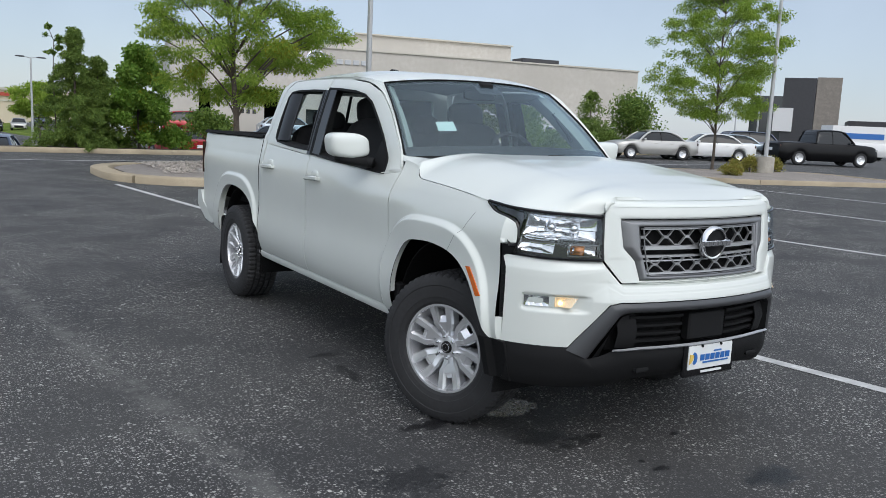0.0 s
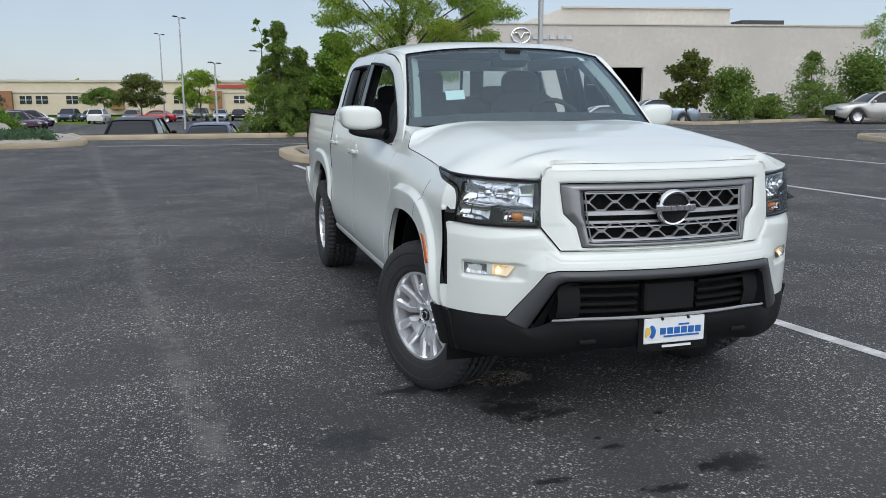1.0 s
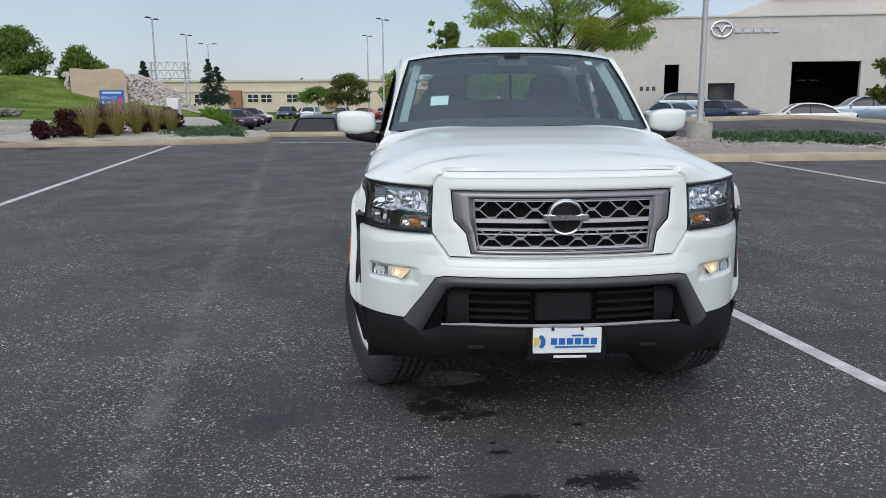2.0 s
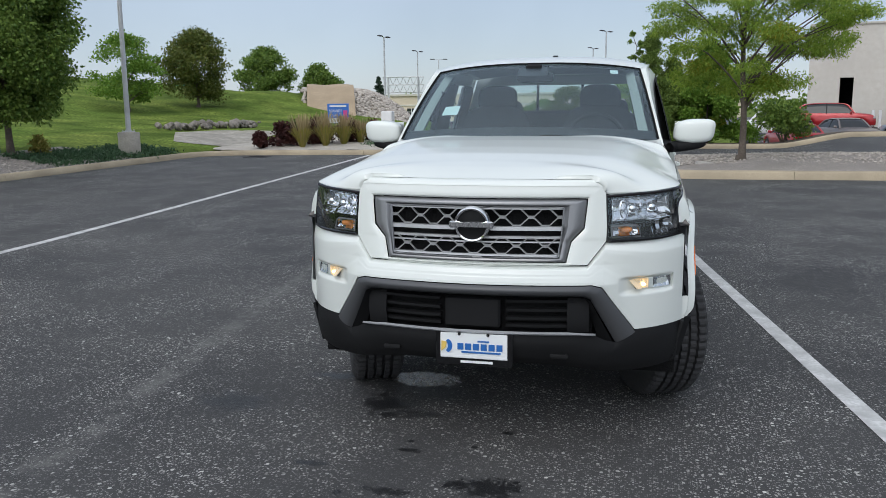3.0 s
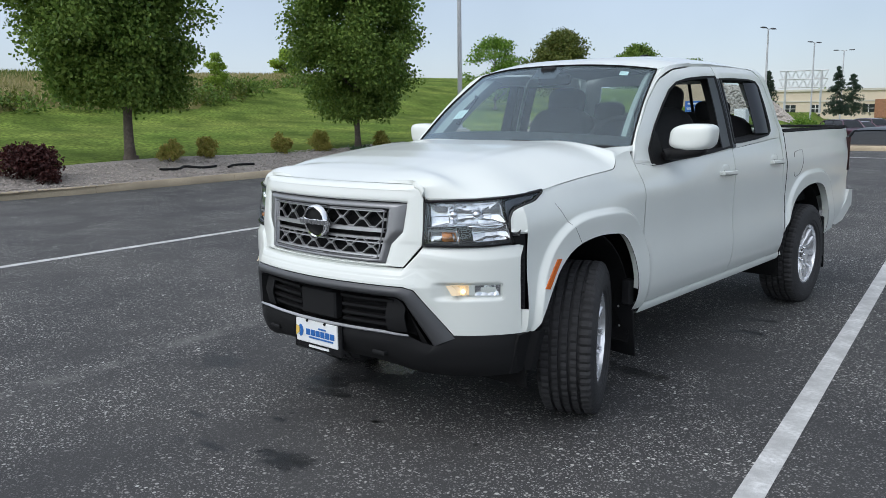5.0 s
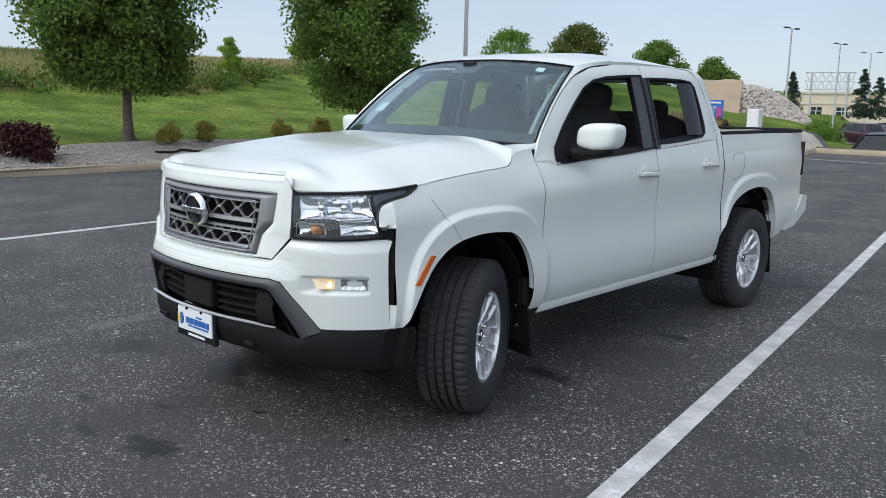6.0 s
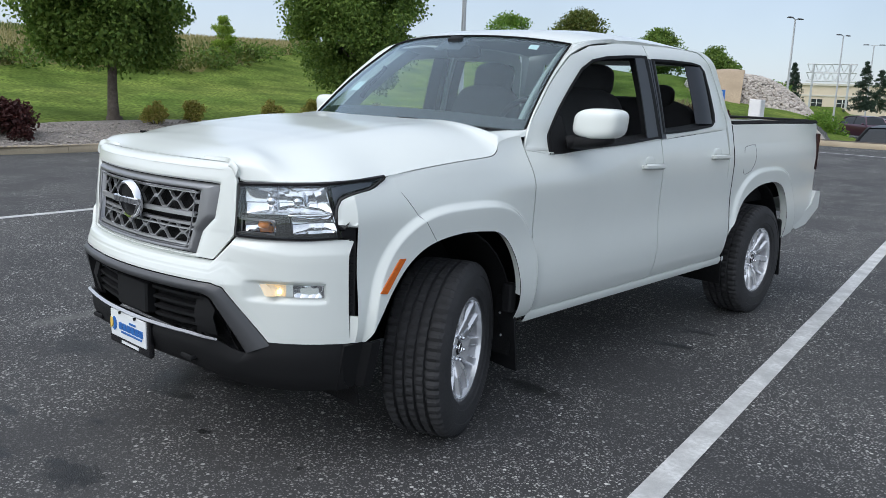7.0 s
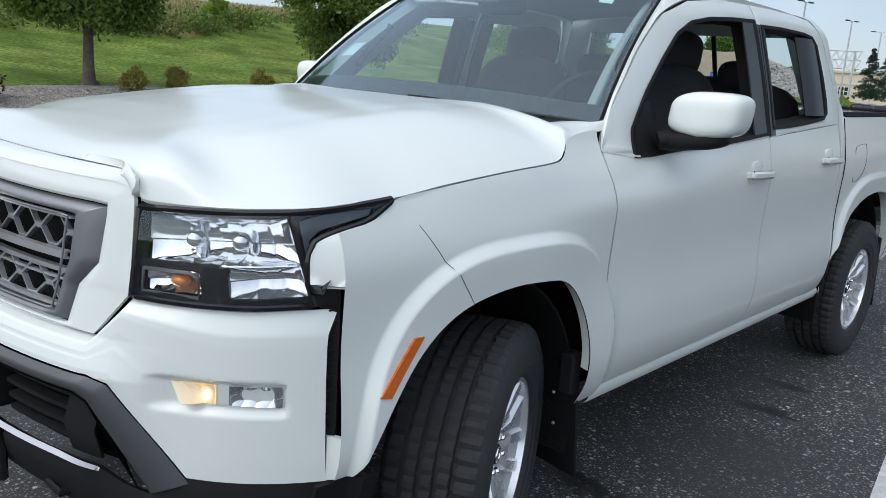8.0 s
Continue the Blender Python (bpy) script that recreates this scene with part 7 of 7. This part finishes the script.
def far_hall():
    root = thing("far_building", "long low cream business building with brick piers", "building", m=pose(-75, 146, 0.0))
    L = 92
    part("wall", Shape().box((L / 2, 6, 1.7), (L, 12, 5.6)), CREAM, root)
    part("parapet", Shape().box((L / 2, -0.1, 4.45), (L + 0.2, 0.4, 0.35)), WALL_PALE, root)
    part("band", Shape().box((L / 2, -0.06, 2.6), (L, 0.2, 0.25)), WALL_PALE, root)
    for x in (43, 60, 76):
        part("pier", Shape().box((x, -0.4, 1.3), (2.2, 1.0, 3.0)), BRICK, root, "brown brick pier")
    for x in list(np.arange(3, 42, 4.2)) + [46, 48.4, 53, 55.5, 66, 70, 80, 84]:
        w = part("window", Shape().box((x, -0.03, 1.35), (1.8, 0.12, 1.3)), WINDOW, root)
        part("frame", Shape().box((x, -0.1, 1.35), (0.1, 0.06, 1.3)).box((x, -0.1, 1.35), (1.8, 0.06, 0.08)), WHITE, w)
    part("sign_bar", Shape().box((80, -0.3, 3.6), (7.5, 0.1, 0.55)), material("red_sign", (0.42, 0.06, 0.04), 0.5), root, "red sign bar")
    return root


far_hall()
sh = thing("showroom", "black and grey modern showroom building", "building", m=pose(84, 62, 0.5, 0, 0, -55))
part("wall", Shape().box((3.2, 5, 4.3), (3.6, 10, 8.6)), CHARCOAL, sh, "charcoal cladding")
part("wall", Shape().box((6.4, 5, 4.35), (2.7, 10, 8.7)), material("grey_stone_tiles", (0.27, 0.24, 0.21), 0.8, grain=0.2, scale=4, stain=0.2), sh, "grey stone cladding")
part("wall", Shape().box((-0.4, 5, 3.2), (3.6, 10, 6.4)), WINDOW, sh, "dark glazed front")
part("wing", Shape().box((16, 8, 1.9), (14, 9, 3.8)), CHARCOAL, sh, "low dark wing")
part("sign_panel", Shape().box((1.6, -0.15, 3.6), (2.2, 0.2, 2.8)), WHITE, sh)

# demonstration mound: a sand ramp with rock flanks
mound = thing("demo_mound", "sandy ramp flanked by a heap of grey rocks", "mound", m=pose(-18.2, 44.0, 0.45, 0, 0, 22))
prof = [(0.0, 0.0), (1.6, 1.4), (3.2, 2.35), (4.6, 2.55), (6.5, 2.4)]
part("ramp", Shape().grid([[(x, y, z + 0.04 * math.sin(x * 3)) for x in np.linspace(-1.7, 1.3, 8)] for y, z in along(np.array(prof), 16)], 0.3), SAND, mound, "sand-coloured ramp")
heap = lambda x, y: max(0.0, 2.45 * (1 - ((x - 1.4) / 4.3) ** 2) if x > 1.4 else 2.45) * float(sm(-0.2, 3.4, y)) * (1 - float(sm(6, 9, y)))
part("rock_bed", Shape().grid([[(x, y, heap(x, y) - 0.08) for x in np.linspace(1.2, 5.7, 16)] for y in np.linspace(-0.3, 8.5, 18)], 0.0), STONE, mound)


def rocks(name, spots, mat, root, seed, r0):
    rng = np.random.default_rng(seed)
    s = Shape()
    for x, y, z in spots:
        r = r0 * rng.uniform(0.6, 1.5)
        s.blob((x, y, z + r * 0.2), (r, r * rng.uniform(0.7, 1), r * rng.uniform(0.55, 0.85)), rng.uniform(2, 3.2), 6, 5, pose(0, 0, 0, *rng.uniform(-40, 40, 3)))
    ob = s.done(name, mat, root, smooth=0, tidy=False)
    ob["kind"] = "stuff"
    return ob


rg = np.random.default_rng(8)
rocks("rockwork", [(x, y, heap(x, y)) for x, y in zip(rg.uniform(1.25, 5.6, 2600), rg.uniform(-0.2, 6.5, 2600))], STONE, mound, 9, 0.09)
rocks("rock_edge", [(-1.85 + rg.normal(0, 0.12), y, np.interp(y, [p[0] for p in prof], [p[1] for p in prof])) for y in np.linspace(0, 6, 110)], STONE, mound, 10, 0.10)
s = Shape()
wall_rocks = thing("boulder_row", "row of grey boulders along the lawn", "boulders", m=pose(0, 0, 0), kind="stuff")
rocks("boulder_heap", [(-17.75 + i * 0.012 + rg.normal(0, 0.12), 24.6 + i * 0.06 + rg.normal(0, 0.15), LZ(-17.6, 26) + 0.02 + rg.uniform(0, 0.22)) for i in range(95)], material("dark_boulder", (0.19, 0.17, 0.15), 0.9, grain=0.3, scale=9, vary=0.35), wall_rocks, 11, 0.13)
A, B = straight([(-14.7, 20.3), (-13.9, 20.6), (-13.0, 21.4)], 10), straight([(-16.8, 23.8), (-16.4, 26.4), (-14.6, 28.8)], 10)
tagged(Shape().grid([[(x, y, LZ(x, y) + 0.022 + 0.012 * noise.noise((x * 3, y * 3, 0))) for x, y in row] for row in lerp(A, B, np.linspace(0, 1, 16))]).done("pale_path", material("weathered_slabs", (0.36, 0.33, 0.28), 0.9, grain=0.35, scale=5, stain=0.35, stain_scale=1.2, bump=0.4), smooth=60), "pale stone slab area beside the lawn", "path", kind="structure")

# sign board
SIGN_BLUE = material("sign_blue", (0.03, 0.14, 0.50), 0.5)
SIGN_PINK = material("sign_pink", (0.55, 0.05, 0.25), 0.5)
sign = thing("sign_board", "blue notice board with white lettering on posts", "sign", m=pose(-15.6, 37.9, 0.55, 0, 0, 18))
part("panel", Shape().box((0, 0, 0.85), (1.15, 0.06, 1.05), bevel=0.01), SIGN_BLUE, sign)
for x in (-0.45, 0.45):
    part("post", Shape().tube([(x, 0.05, -0.1), (x, 0.05, 1.0)], 0.04, 6), WHITE, sign)
part("pink_panel", Shape().box((0.38, -0.035, 0.68), (0.22, 0.02, 0.66)), SIGN_PINK, sign)
part("white_panel", Shape().box((-0.16, -0.035, 0.48), (0.70, 0.02, 0.25)), WHITE, sign)


def letters(text, size, m, mat, parent):
    cu = bpy.data.curves.new("lettering", "FONT")
    cu.body, cu.size, cu.extrude, cu.align_x = text, size, 0.004, "CENTER"
    tmp = new("lettering", cu)
    bpy.context.view_layer.update()
    me = bpy.data.meshes.new_from_object(tmp.evaluated_get(bpy.context.evaluated_depsgraph_get()))
    bpy.data.objects.remove(tmp)
    me.materials.append(mat)
    ob = new("lettering", me)
    ob.parent = parent
    ob.matrix_local = m
    return ob


letters("SERVICE", 0.20, pose(-0.14, -0.045, 0.92, 90), WHITE, sign)
letters("& SALES", 0.20, pose(-0.14, -0.045, 0.70, 90), WHITE, sign)
part("text_bar", Shape().box((0, -0.04, 1.24), (0.9, 0.02, 0.09)), WHITE, sign)
ub = thing("utility_box", "white metal utility cabinet", "cabinet", m=pose(-10.9, 32.0, 0.5))
part("body", Shape().box((0, 0, 0.5), (0.5, 0.45, 1.0), bevel=0.02), WHITE, ub)
part("door", Shape().box((0, -0.23, 0.5), (0.42, 0.02, 0.85), bevel=0.005), WHITE, ub)
hb = thing("highway_sign", "green overhead highway sign on posts beyond the bank", "sign", m=pose(-36, 56.5, 1.2, 0, 0, 25))
part("panel", Shape().box((0, 0, 2.6), (1.4, 0.1, 0.5)), material("sign_green", (0.02, 0.20, 0.11), 0.5), hb)
part("post", Shape().tube([(0, 0.1, 0), (0, 0.1, 2.6)], 0.05, 6), POLE_PAINT, hb)
# gantry of a far highway sign
ga = thing("gantry", "far steel lattice gantry with sign panels", "gantry", m=pose(-34, 112, 0.8, 0, 0, 10))
for x in (-2.2, 2.2):
    part("post", Shape().tube([(x, 0, 0), (x, 0, 5.6)], 0.16, 6), POLE_PAINT, ga)
for z in (3.4, 4.5, 5.6):
    part("beam", Shape().tube([(-3, 0, z), (3, 0, z)], 0.08, 6), POLE_PAINT, ga)
for i in range(12):
    for z in (3.4, 4.5):
        part("brace", Shape().tube([(-3 + i * 0.5, 0, z + (0 if i % 2 else 1.1)), (-2.5 + i * 0.5, 0, z + (1.1 if i % 2 else 0))], 0.05, 5), POLE_PAINT, ga)

# a hose and a flat stone in the gravel
for pts in (((-13.9, 6.2), (-13.8, 6.6), (-14.0, 6.9), (-13.75, 7.2), (-13.8, 7.6)), ((-13.6, 7.8), (-13.75, 8.1), (-13.7, 8.6))):
    q = along(np.array([(x, y, LZ(x, y) + 0.05) for x, y in pts]), 24)
    tagged(Shape().tube(q, 0.03, 8).done("drain_hose", BLACK), "black rubber drip hose lying on gravel", "hose")
tagged(Shape().box((1.9, 14.0, LZ(1.9, 14.0) + 0.07), (0.34, 0.24, 0.10), pose(0, 0, 0, 0, 4, 10), bevel=0.02).done("ground_light", PALE_CONCRETE), "flat white ground fixture on the gravel island", "fixture")
ms = thing("monument_sign", "low black sign with a pale emblem", "sign", m=pose(-2.4, 30.5, float(ground_z(-2.4, 30.5))))
part("panel", Shape().box((0, 0, 0.55), (1.3, 0.2, 0.75), bevel=0.02), CHARCOAL, ms)
part("emblem", Shape().tube([(-0.3 + 0.14 * math.cos(a), -0.12, 0.6 + 0.1 * math.sin(a)) for a in np.linspace(0, 6.28, 20)], 0.02, 6), SILVER, ms)
part("foot", Shape().box((0, 0, 0.1), (1.1, 0.15, 0.2)), CHARCOAL, ms)

# ---- parked vehicles ----
CAR_GLASS = material("dark_car_glass", (0.012, 0.015, 0.018), 0.08, spec=0.45)
HEAD = material("lamp_glass", (0.6, 0.6, 0.6), 0.1, metal=0.4)


def car_paint(name, c, metal=0.3):
    return material(name, c, 0.3, metal=metal, coat=0.7, grain=0.02, scale=300)


PAINTS = {"brown": car_paint("grey_brown_car_paint", (0.16, 0.13, 0.12)), "silver": car_paint("silver_car_paint", (0.48, 0.47, 0.45), 0.5), "white": car_paint("white_car_paint", (0.72, 0.72, 0.72), 0.0), "black": material("black_car_paint", (0.004, 0.004, 0.005), 0.3, spec=0.25, stain=0.3, stain_scale=2),
          "red": car_paint("red_car_paint", (0.36, 0.012, 0.016)), "blue": car_paint("dark_blue_car_paint", (0.03, 0.05, 0.10)), "grey": car_paint("grey_car_paint", (0.11, 0.115, 0.125)),
          "pale_blue": car_paint("pale_blue_car_paint", (0.33, 0.40, 0.47), 0.4), "purple": car_paint("dark_purple_car_paint", (0.06, 0.014, 0.035)), "green": car_paint("dark_green_car_paint", (0.05, 0.075, 0.06))}
# kind: length, width, height, belt height, hood height, then along the length: windshield foot, roof front, roof back, rear glass foot, tail height
KINDS = {"sedan": (4.75, 1.80, 1.46, 0.93, 0.92, 0.27, 0.42, 0.68, 0.84, 1.0), "suv": (4.6, 1.85, 1.68, 1.03, 1.05, 0.24, 0.37, 0.84, 0.97, 1.03),
         "hatch": (4.3, 1.78, 1.48, 0.93, 0.95, 0.24, 0.40, 0.80, 0.95, 0.98), "pickup": (5.8, 2.0, 1.95, 1.22, 1.22, 0.25, 0.36, 0.60, 0.64, 1.22), "van": (5.9, 2.05, 2.55, 1.25, 1.15, 0.09, 0.20, 0.985, 1.0, 1.3)}
WHEEL_MESH = {}


def vehicle(kind, colour, x, y, heading, label, z=None):
    """A parked vehicle: shaped body, dark glass, roof, four wheels, lamps. heading: degrees, the way its nose points."""
    L, W, H, belt, hood, a0, a1, a2, a3, tail = KINDS[kind]
    w = W / 2
    cat = {"pickup": "pickup truck", "van": "van"}.get(kind, "car")
    root = thing({"sedan": "sedan", "suv": "suv", "hatch": "hatchback", "pickup": "pickup", "van": "delivery_van"}[kind], label, cat,
                 m=pose(x, y, float(ground_z(x, y)) if z is None else z, 0, 0, heading + 90))
    paint = PAINTS[colour]
    st = np.unique(np.concatenate([np.linspace(0, 1, 29), [0.01, 0.03, 0.97, 0.99]]))
    wy = (0.18, 0.80)
    P = []
    for s in st:
        y0 = -L / 2 + s * L
        ww = w * (1 - 0.16 * max(0, 1 - s / 0.10) ** 2 - 0.12 * max(0, (s - 0.90) / 0.10) ** 2)
        zt = np.interp(s, [0, 0.02, 0.06, a0, a3, 0.97, 1], [hood * 0.72, hood * 0.86, hood * 0.93, belt + 0.04 if kind != "pickup" else hood, belt + 0.06 if kind != "pickup" else tail, tail, tail * 0.9])
        zb = 0.24 + 0.12 * max(0, 1 - s / 0.06) + 0.12 * max(0, (s - 0.94) / 0.06)
        for c in wy:
            dy = abs(s - c) * L
            if dy < 0.37:
                zb = max(zb, 0.33 + math.sqrt(max(0, 0.37 ** 2 - dy ** 2)))
        row = [(ww * 0.93, zb), (ww * 0.99, zb + 0.06), (ww, zb + (zt - zb) * 0.45), (ww * 0.985, zt - 0.10), (ww * 0.93, zt - 0.02), (ww * 0.6, zt + 0.02), (0, zt + 0.035)]
        P.append([(p, y0, q) for p, q in row] + [(-p, y0, q) for p, q in row[-2::-1]])
    body = Shape().grid(P)
    n = len(P[0])
    body.add(P[0], [tuple(range(n))])
    body.add(P[-1], [tuple(range(n))])
    part("body", body, paint, root, smooth=50)
    g = lambda s: -L / 2 + s * L
    zb, rw, bw = belt - 0.02, w * 0.70, w * 0.93
    if kind == "van":
        rw = w * 0.88
    # glasshouse: four glass faces that lean in to the roof
    B = np.array([(-bw, g(a0), zb), (bw, g(a0), zb), (bw, g(a3), zb), (-bw, g(a3), zb)])
    T = np.array([(-rw, g(a1), H - 0.05), (rw, g(a1), H - 0.05), (rw, g(a2), H - 0.06), (-rw, g(a2), H - 0.06)])
    if kind == "van":
        s = Shape()
        rowz = lambda k: [tuple(B[i] + (T[i] - B[i]) * k) for i in range(4)]
        Q = [rowz(k) for k in (0, 0.5, 1)]
        s.grid([r + r[:1] for r in Q])
        s.add(T + (0, 0, 0.0), [(0, 1, 2, 3)])
        part("cargo_body", s, paint, root, smooth=30)
        for sg in (1, -1):
            part("livery", Shape().box((sg * (w * 0.925), 0.5, 1.75), (0.03, 3.2, 0.42), pose(0, 0, 0, 0, -sg * 2, 0)), PLATE_BLUE, root, "blue side panel")
            part("side_glass", Shape().box((sg * (w * 0.915), g(0.2), 1.6), (0.03, 0.7, 0.5), pose(0, 0, 0, 0, -sg * 2, 0)), CAR_GLASS, root)
        part("windscreen", Shape().grid([[B[0] * (0.9, 1, 1) + (0, -0.03, 0.1), B[1] * (0.9, 1, 1) + (0, -0.03, 0.1)], [T[0] * (0.9, 1, 0.93) + (0, -0.08, -0.05), T[1] * (0.9, 1, 0.93) + (0, -0.08, -0.05)]], 0.02), CAR_GLASS, root)
    else:
        arc = dense([(a0, zb + 0.02), (a0 + 0.55 * (a1 - a0), zb + 0.62 * (H - zb)), (a1, H - 0.055), ((a1 + a2) / 2, H - 0.012), (a2, H - 0.07), (a2 + 0.5 * (a3 - a2), zb + 0.60 * (H - zb)), (a3, zb + 0.03)])
        top = lambda q: float(np.interp(q, *arc))
        half = lambda q: bw + (rw - bw) * min(1.0, max(0.0, (top(q) - zb) / (H - 0.06 - zb))) ** 1.15

        def hoop(q, out):
            """A cross-section of the cabin at a share q of the length."""
            h, e = top(q) + out, half(q) + out
            return [(-bw - out, g(q), zb), (-(bw + e) / 2 - 0.012, g(q), (zb + h) / 2), (-e, g(q), h - 0.05), (-e * 0.9, g(q), h - 0.012), (-e * 0.5, g(q), h), (0, g(q), h + 0.006),
                    (e * 0.5, g(q), h), (e * 0.9, g(q), h - 0.012), (e, g(q), h - 0.05), ((bw + e) / 2 + 0.012, g(q), (zb + h) / 2), (bw + out, g(q), zb)]
        part("glass", Shape().grid([hoop(q, 0.0) for q in np.linspace(a0, a3, 33)]), CAR_GLASS, root, "dark window glass", smooth=60)
        part("roof", Shape().grid([hoop(q, 0.012)[2:9] for q in np.linspace(a1 - 0.01, a2 + 0.02, 15)], 0.012), paint, root, smooth=60)
        for sg in (1, -1):
            for q0, q1 in ((a0, a1), (a2, a3)):
                part("pillar", Shape().tube([(sg * (half(q) + 0.004), g(q), top(q) - 0.035) for q in np.linspace(q0, q1, 7)], 0.05, 6), paint, root)
        for sg in (1, -1):
            for f in (0.46,):
                part("pillar", Shape().tube([(sg * bw * 1.0, g(a1 + (a2 - a1) * f), zb), (sg * rw, g(a1 + (a2 - a1) * f), H - 0.06)], 0.03, 6), BLACK, root)
            part("mirror", Shape().blob((sg * (w + 0.08), g(a0) + 0.25, belt + 0.08), (0.10, 0.06, 0.07), 3, 10, 6), paint, root)
            for yy in (g(0.47), g(0.66)):
                if kind != "pickup":
                    part("handle", Shape().box((sg * w * 0.995, yy, belt - 0.12), (0.03, 0.16, 0.03)), paint, root)
    for sg in (1, -1):
        part("headlight", Shape().blob((sg * w * 0.72, g(0.02), hood * 0.75), (0.22, 0.10, 0.08), 3, 12, 6), HEAD, root, "clear headlight")
        part("tail_lamp", Shape().blob((sg * w * 0.76, g(0.985), tail * 0.82), (0.16, 0.07, 0.09 if kind != "suv" else 0.14), 3, 12, 6), RED_LENS, root, "red tail lamp")
    part("grille", Shape().box((0, g(0.0) - 0.0, 0.5), (w * 1.1, 0.08, 0.26), bevel=0.02), BLACK, root)
    part("rear_plate", Shape().box((0, g(1.0) + 0.01, tail * 0.68), (0.34, 0.03, 0.16)), PLATE_WHITE, root)
    r = 0.33 if kind != "pickup" else 0.40
    for c in wy:
        for sg in (1, -1):
            if r not in WHEEL_MESH:
                t = Shape().lathe([(r * 0.62, 0.10), (r * 0.9, 0.105), (r, 0.07), (r, -0.07), (r * 0.9, -0.105), (r * 0.6, -0.1)], 24).done("wheel", TYRE)
                q = Shape().lathe([(0.001, 0.08), (r * 0.2, 0.085), (r * 0.25, 0.06), (r * 0.58, 0.075), (r * 0.66, 0.10), (r * 0.68, 0.09)], 20, bumpy=None).done("rim", ALLOY)
                WHEEL_MESH[r] = (t.data, q.data)
                bpy.data.objects.remove(t)
                bpy.data.objects.remove(q)
            wt = new("wheel", WHEEL_MESH[r][0])
            wt.parent = root
            wt.matrix_local = Matrix.Translation((sg * (w - 0.11), g(c), r)) @ (pose(0, 0, 0) if sg > 0 else pose(0, 0, 0, 0, 0, 180))
            rm = new("rim", WHEEL_MESH[r][1])
            rm.parent = wt
    return root


vehicle("sedan", "silver", 28.9, 27.6, 163, "silver sedan parked beside the island")
vehicle("sedan", "white", 33.0, 27.3, 150, "white sedan parked in a row")
vehicle("sedan", "pale_blue", 35.8, 28.3, 150, "pale silver sedan parked in a row")
vehicle("suv", "blue", 38.3, 29.6, 150, "dark blue suv parked in a row")
vehicle("pickup", "black", 39.0, 24.6, -25, "black lifted pickup truck")
vehicle("van", "white", 57.4, 33.4, -30, "white delivery van with a blue side panel")
vehicle("van", "white", 72.0, 37.0, -30, "white van parked behind another")
vehicle("suv", "black", -3.9, 27.2, 85, "black suv seen from behind beyond the kerb")
vehicle("sedan", "blue", -1.4, 28.0, 80, "dark blue sedan beyond the kerb")
for i, (kd, cl, x, y, hd, lab) in enumerate((("suv", "blue", -17.2, 106.5, -95, "dark suv in a far row"), ("sedan", "blue", -14.7, 106.9, -95, "dark sedan in a far row"), ("suv", "white", -12.7, 96.3, 85, "silver white suv driving lane"),
        ("hatch", "grey", -9.8, 104.9, -95, "grey hatchback in a far row"), ("sedan", "red", -6.8, 100.2, 170, "red car in a far row"), ("sedan", "grey", -4.2, 104.0, -95, "grey sedan in a far row"), ("suv", "green", -1.7, 107.6, -95, "dark green suv in a far row"),
        ("sedan", "pale_blue", 0.8, 107.6, -95, "pale sedan in a far row"), ("sedan", "black", 3.1, 107.6, -95, "black sedan in a far row"), ("hatch", "silver", 5.7, 107.4, -95, "silver hatchback in a far row"), ("sedan", "blue", 8.2, 107.6, -95, "blue sedan in a far row"),
        ("suv", "purple", -15.3, 63.5, -40, "dark purple suv parked by the lawn"), ("sedan", "purple", -16.1, 71, -40, "dark purple sedan parked by the lawn"), ("suv", "purple", -16.9, 78, -40, "dark purple suv parked further along the lawn"), ("sedan", "white", -17.7, 86, -40, "white sedan parked by the lawn"),
        ("suv", "white", 8.4, 53.0, 175, "white suv by the service doors"), ("suv", "red", 11.7, 50.8, -8, "red suv by the service doors"), ("sedan", "brown", 11.1, 44.3, -76, "grey sedan behind the kerb"), ("sedan", "pale_blue", 15.0, 45.4, 108, "pale blue sedan behind the kerb"),
        ("hatch", "pale_blue", 17.9, 50.6, -8, "pale blue hatchback by the building"), ("sedan", "blue", 18.6, 46.0, -66, "dark grey sedan behind the kerb"), ("sedan", "red", 7.9, 40.3, 100, "red car behind the bushes"), ("sedan", "white", 19.0, 36.5, 165, "white sedan behind the kerb"),
        ("sedan", "pale_blue", 22.4, 37.0, 165, "pale blue sedan behind bushes"))):
    vehicle(kd, cl, x, y, hd, lab)

# storm drain in the asphalt
drain = thing("drain_grate", "dark iron drain grate set in the asphalt", "drain", m=pose(-10.6, 18.2, float(ground_z(-10.6, 18.2)) + 0.004))
part("frame", Shape().box((0, 0.24, 0.0), (0.70, 0.05, 0.02)).box((0, -0.24, 0.0), (0.70, 0.05, 0.02)).box((0.33, 0, 0.0), (0.05, 0.44, 0.02)).box((-0.33, 0, 0.0), (0.05, 0.44, 0.02)), CHARCOAL, drain)
for i in range(7):
    part("bar", Shape().box((-0.27 + i * 0.09, 0, 0.0), (0.035, 0.44, 0.016)), BLACK, drain)
# flat near-black sheet stands in for the shaded hollow under the bars
part("pit", Shape().box((0, 0, -0.004), (0.62, 0.44, 0.006)), NEAR_BLACK, drain)
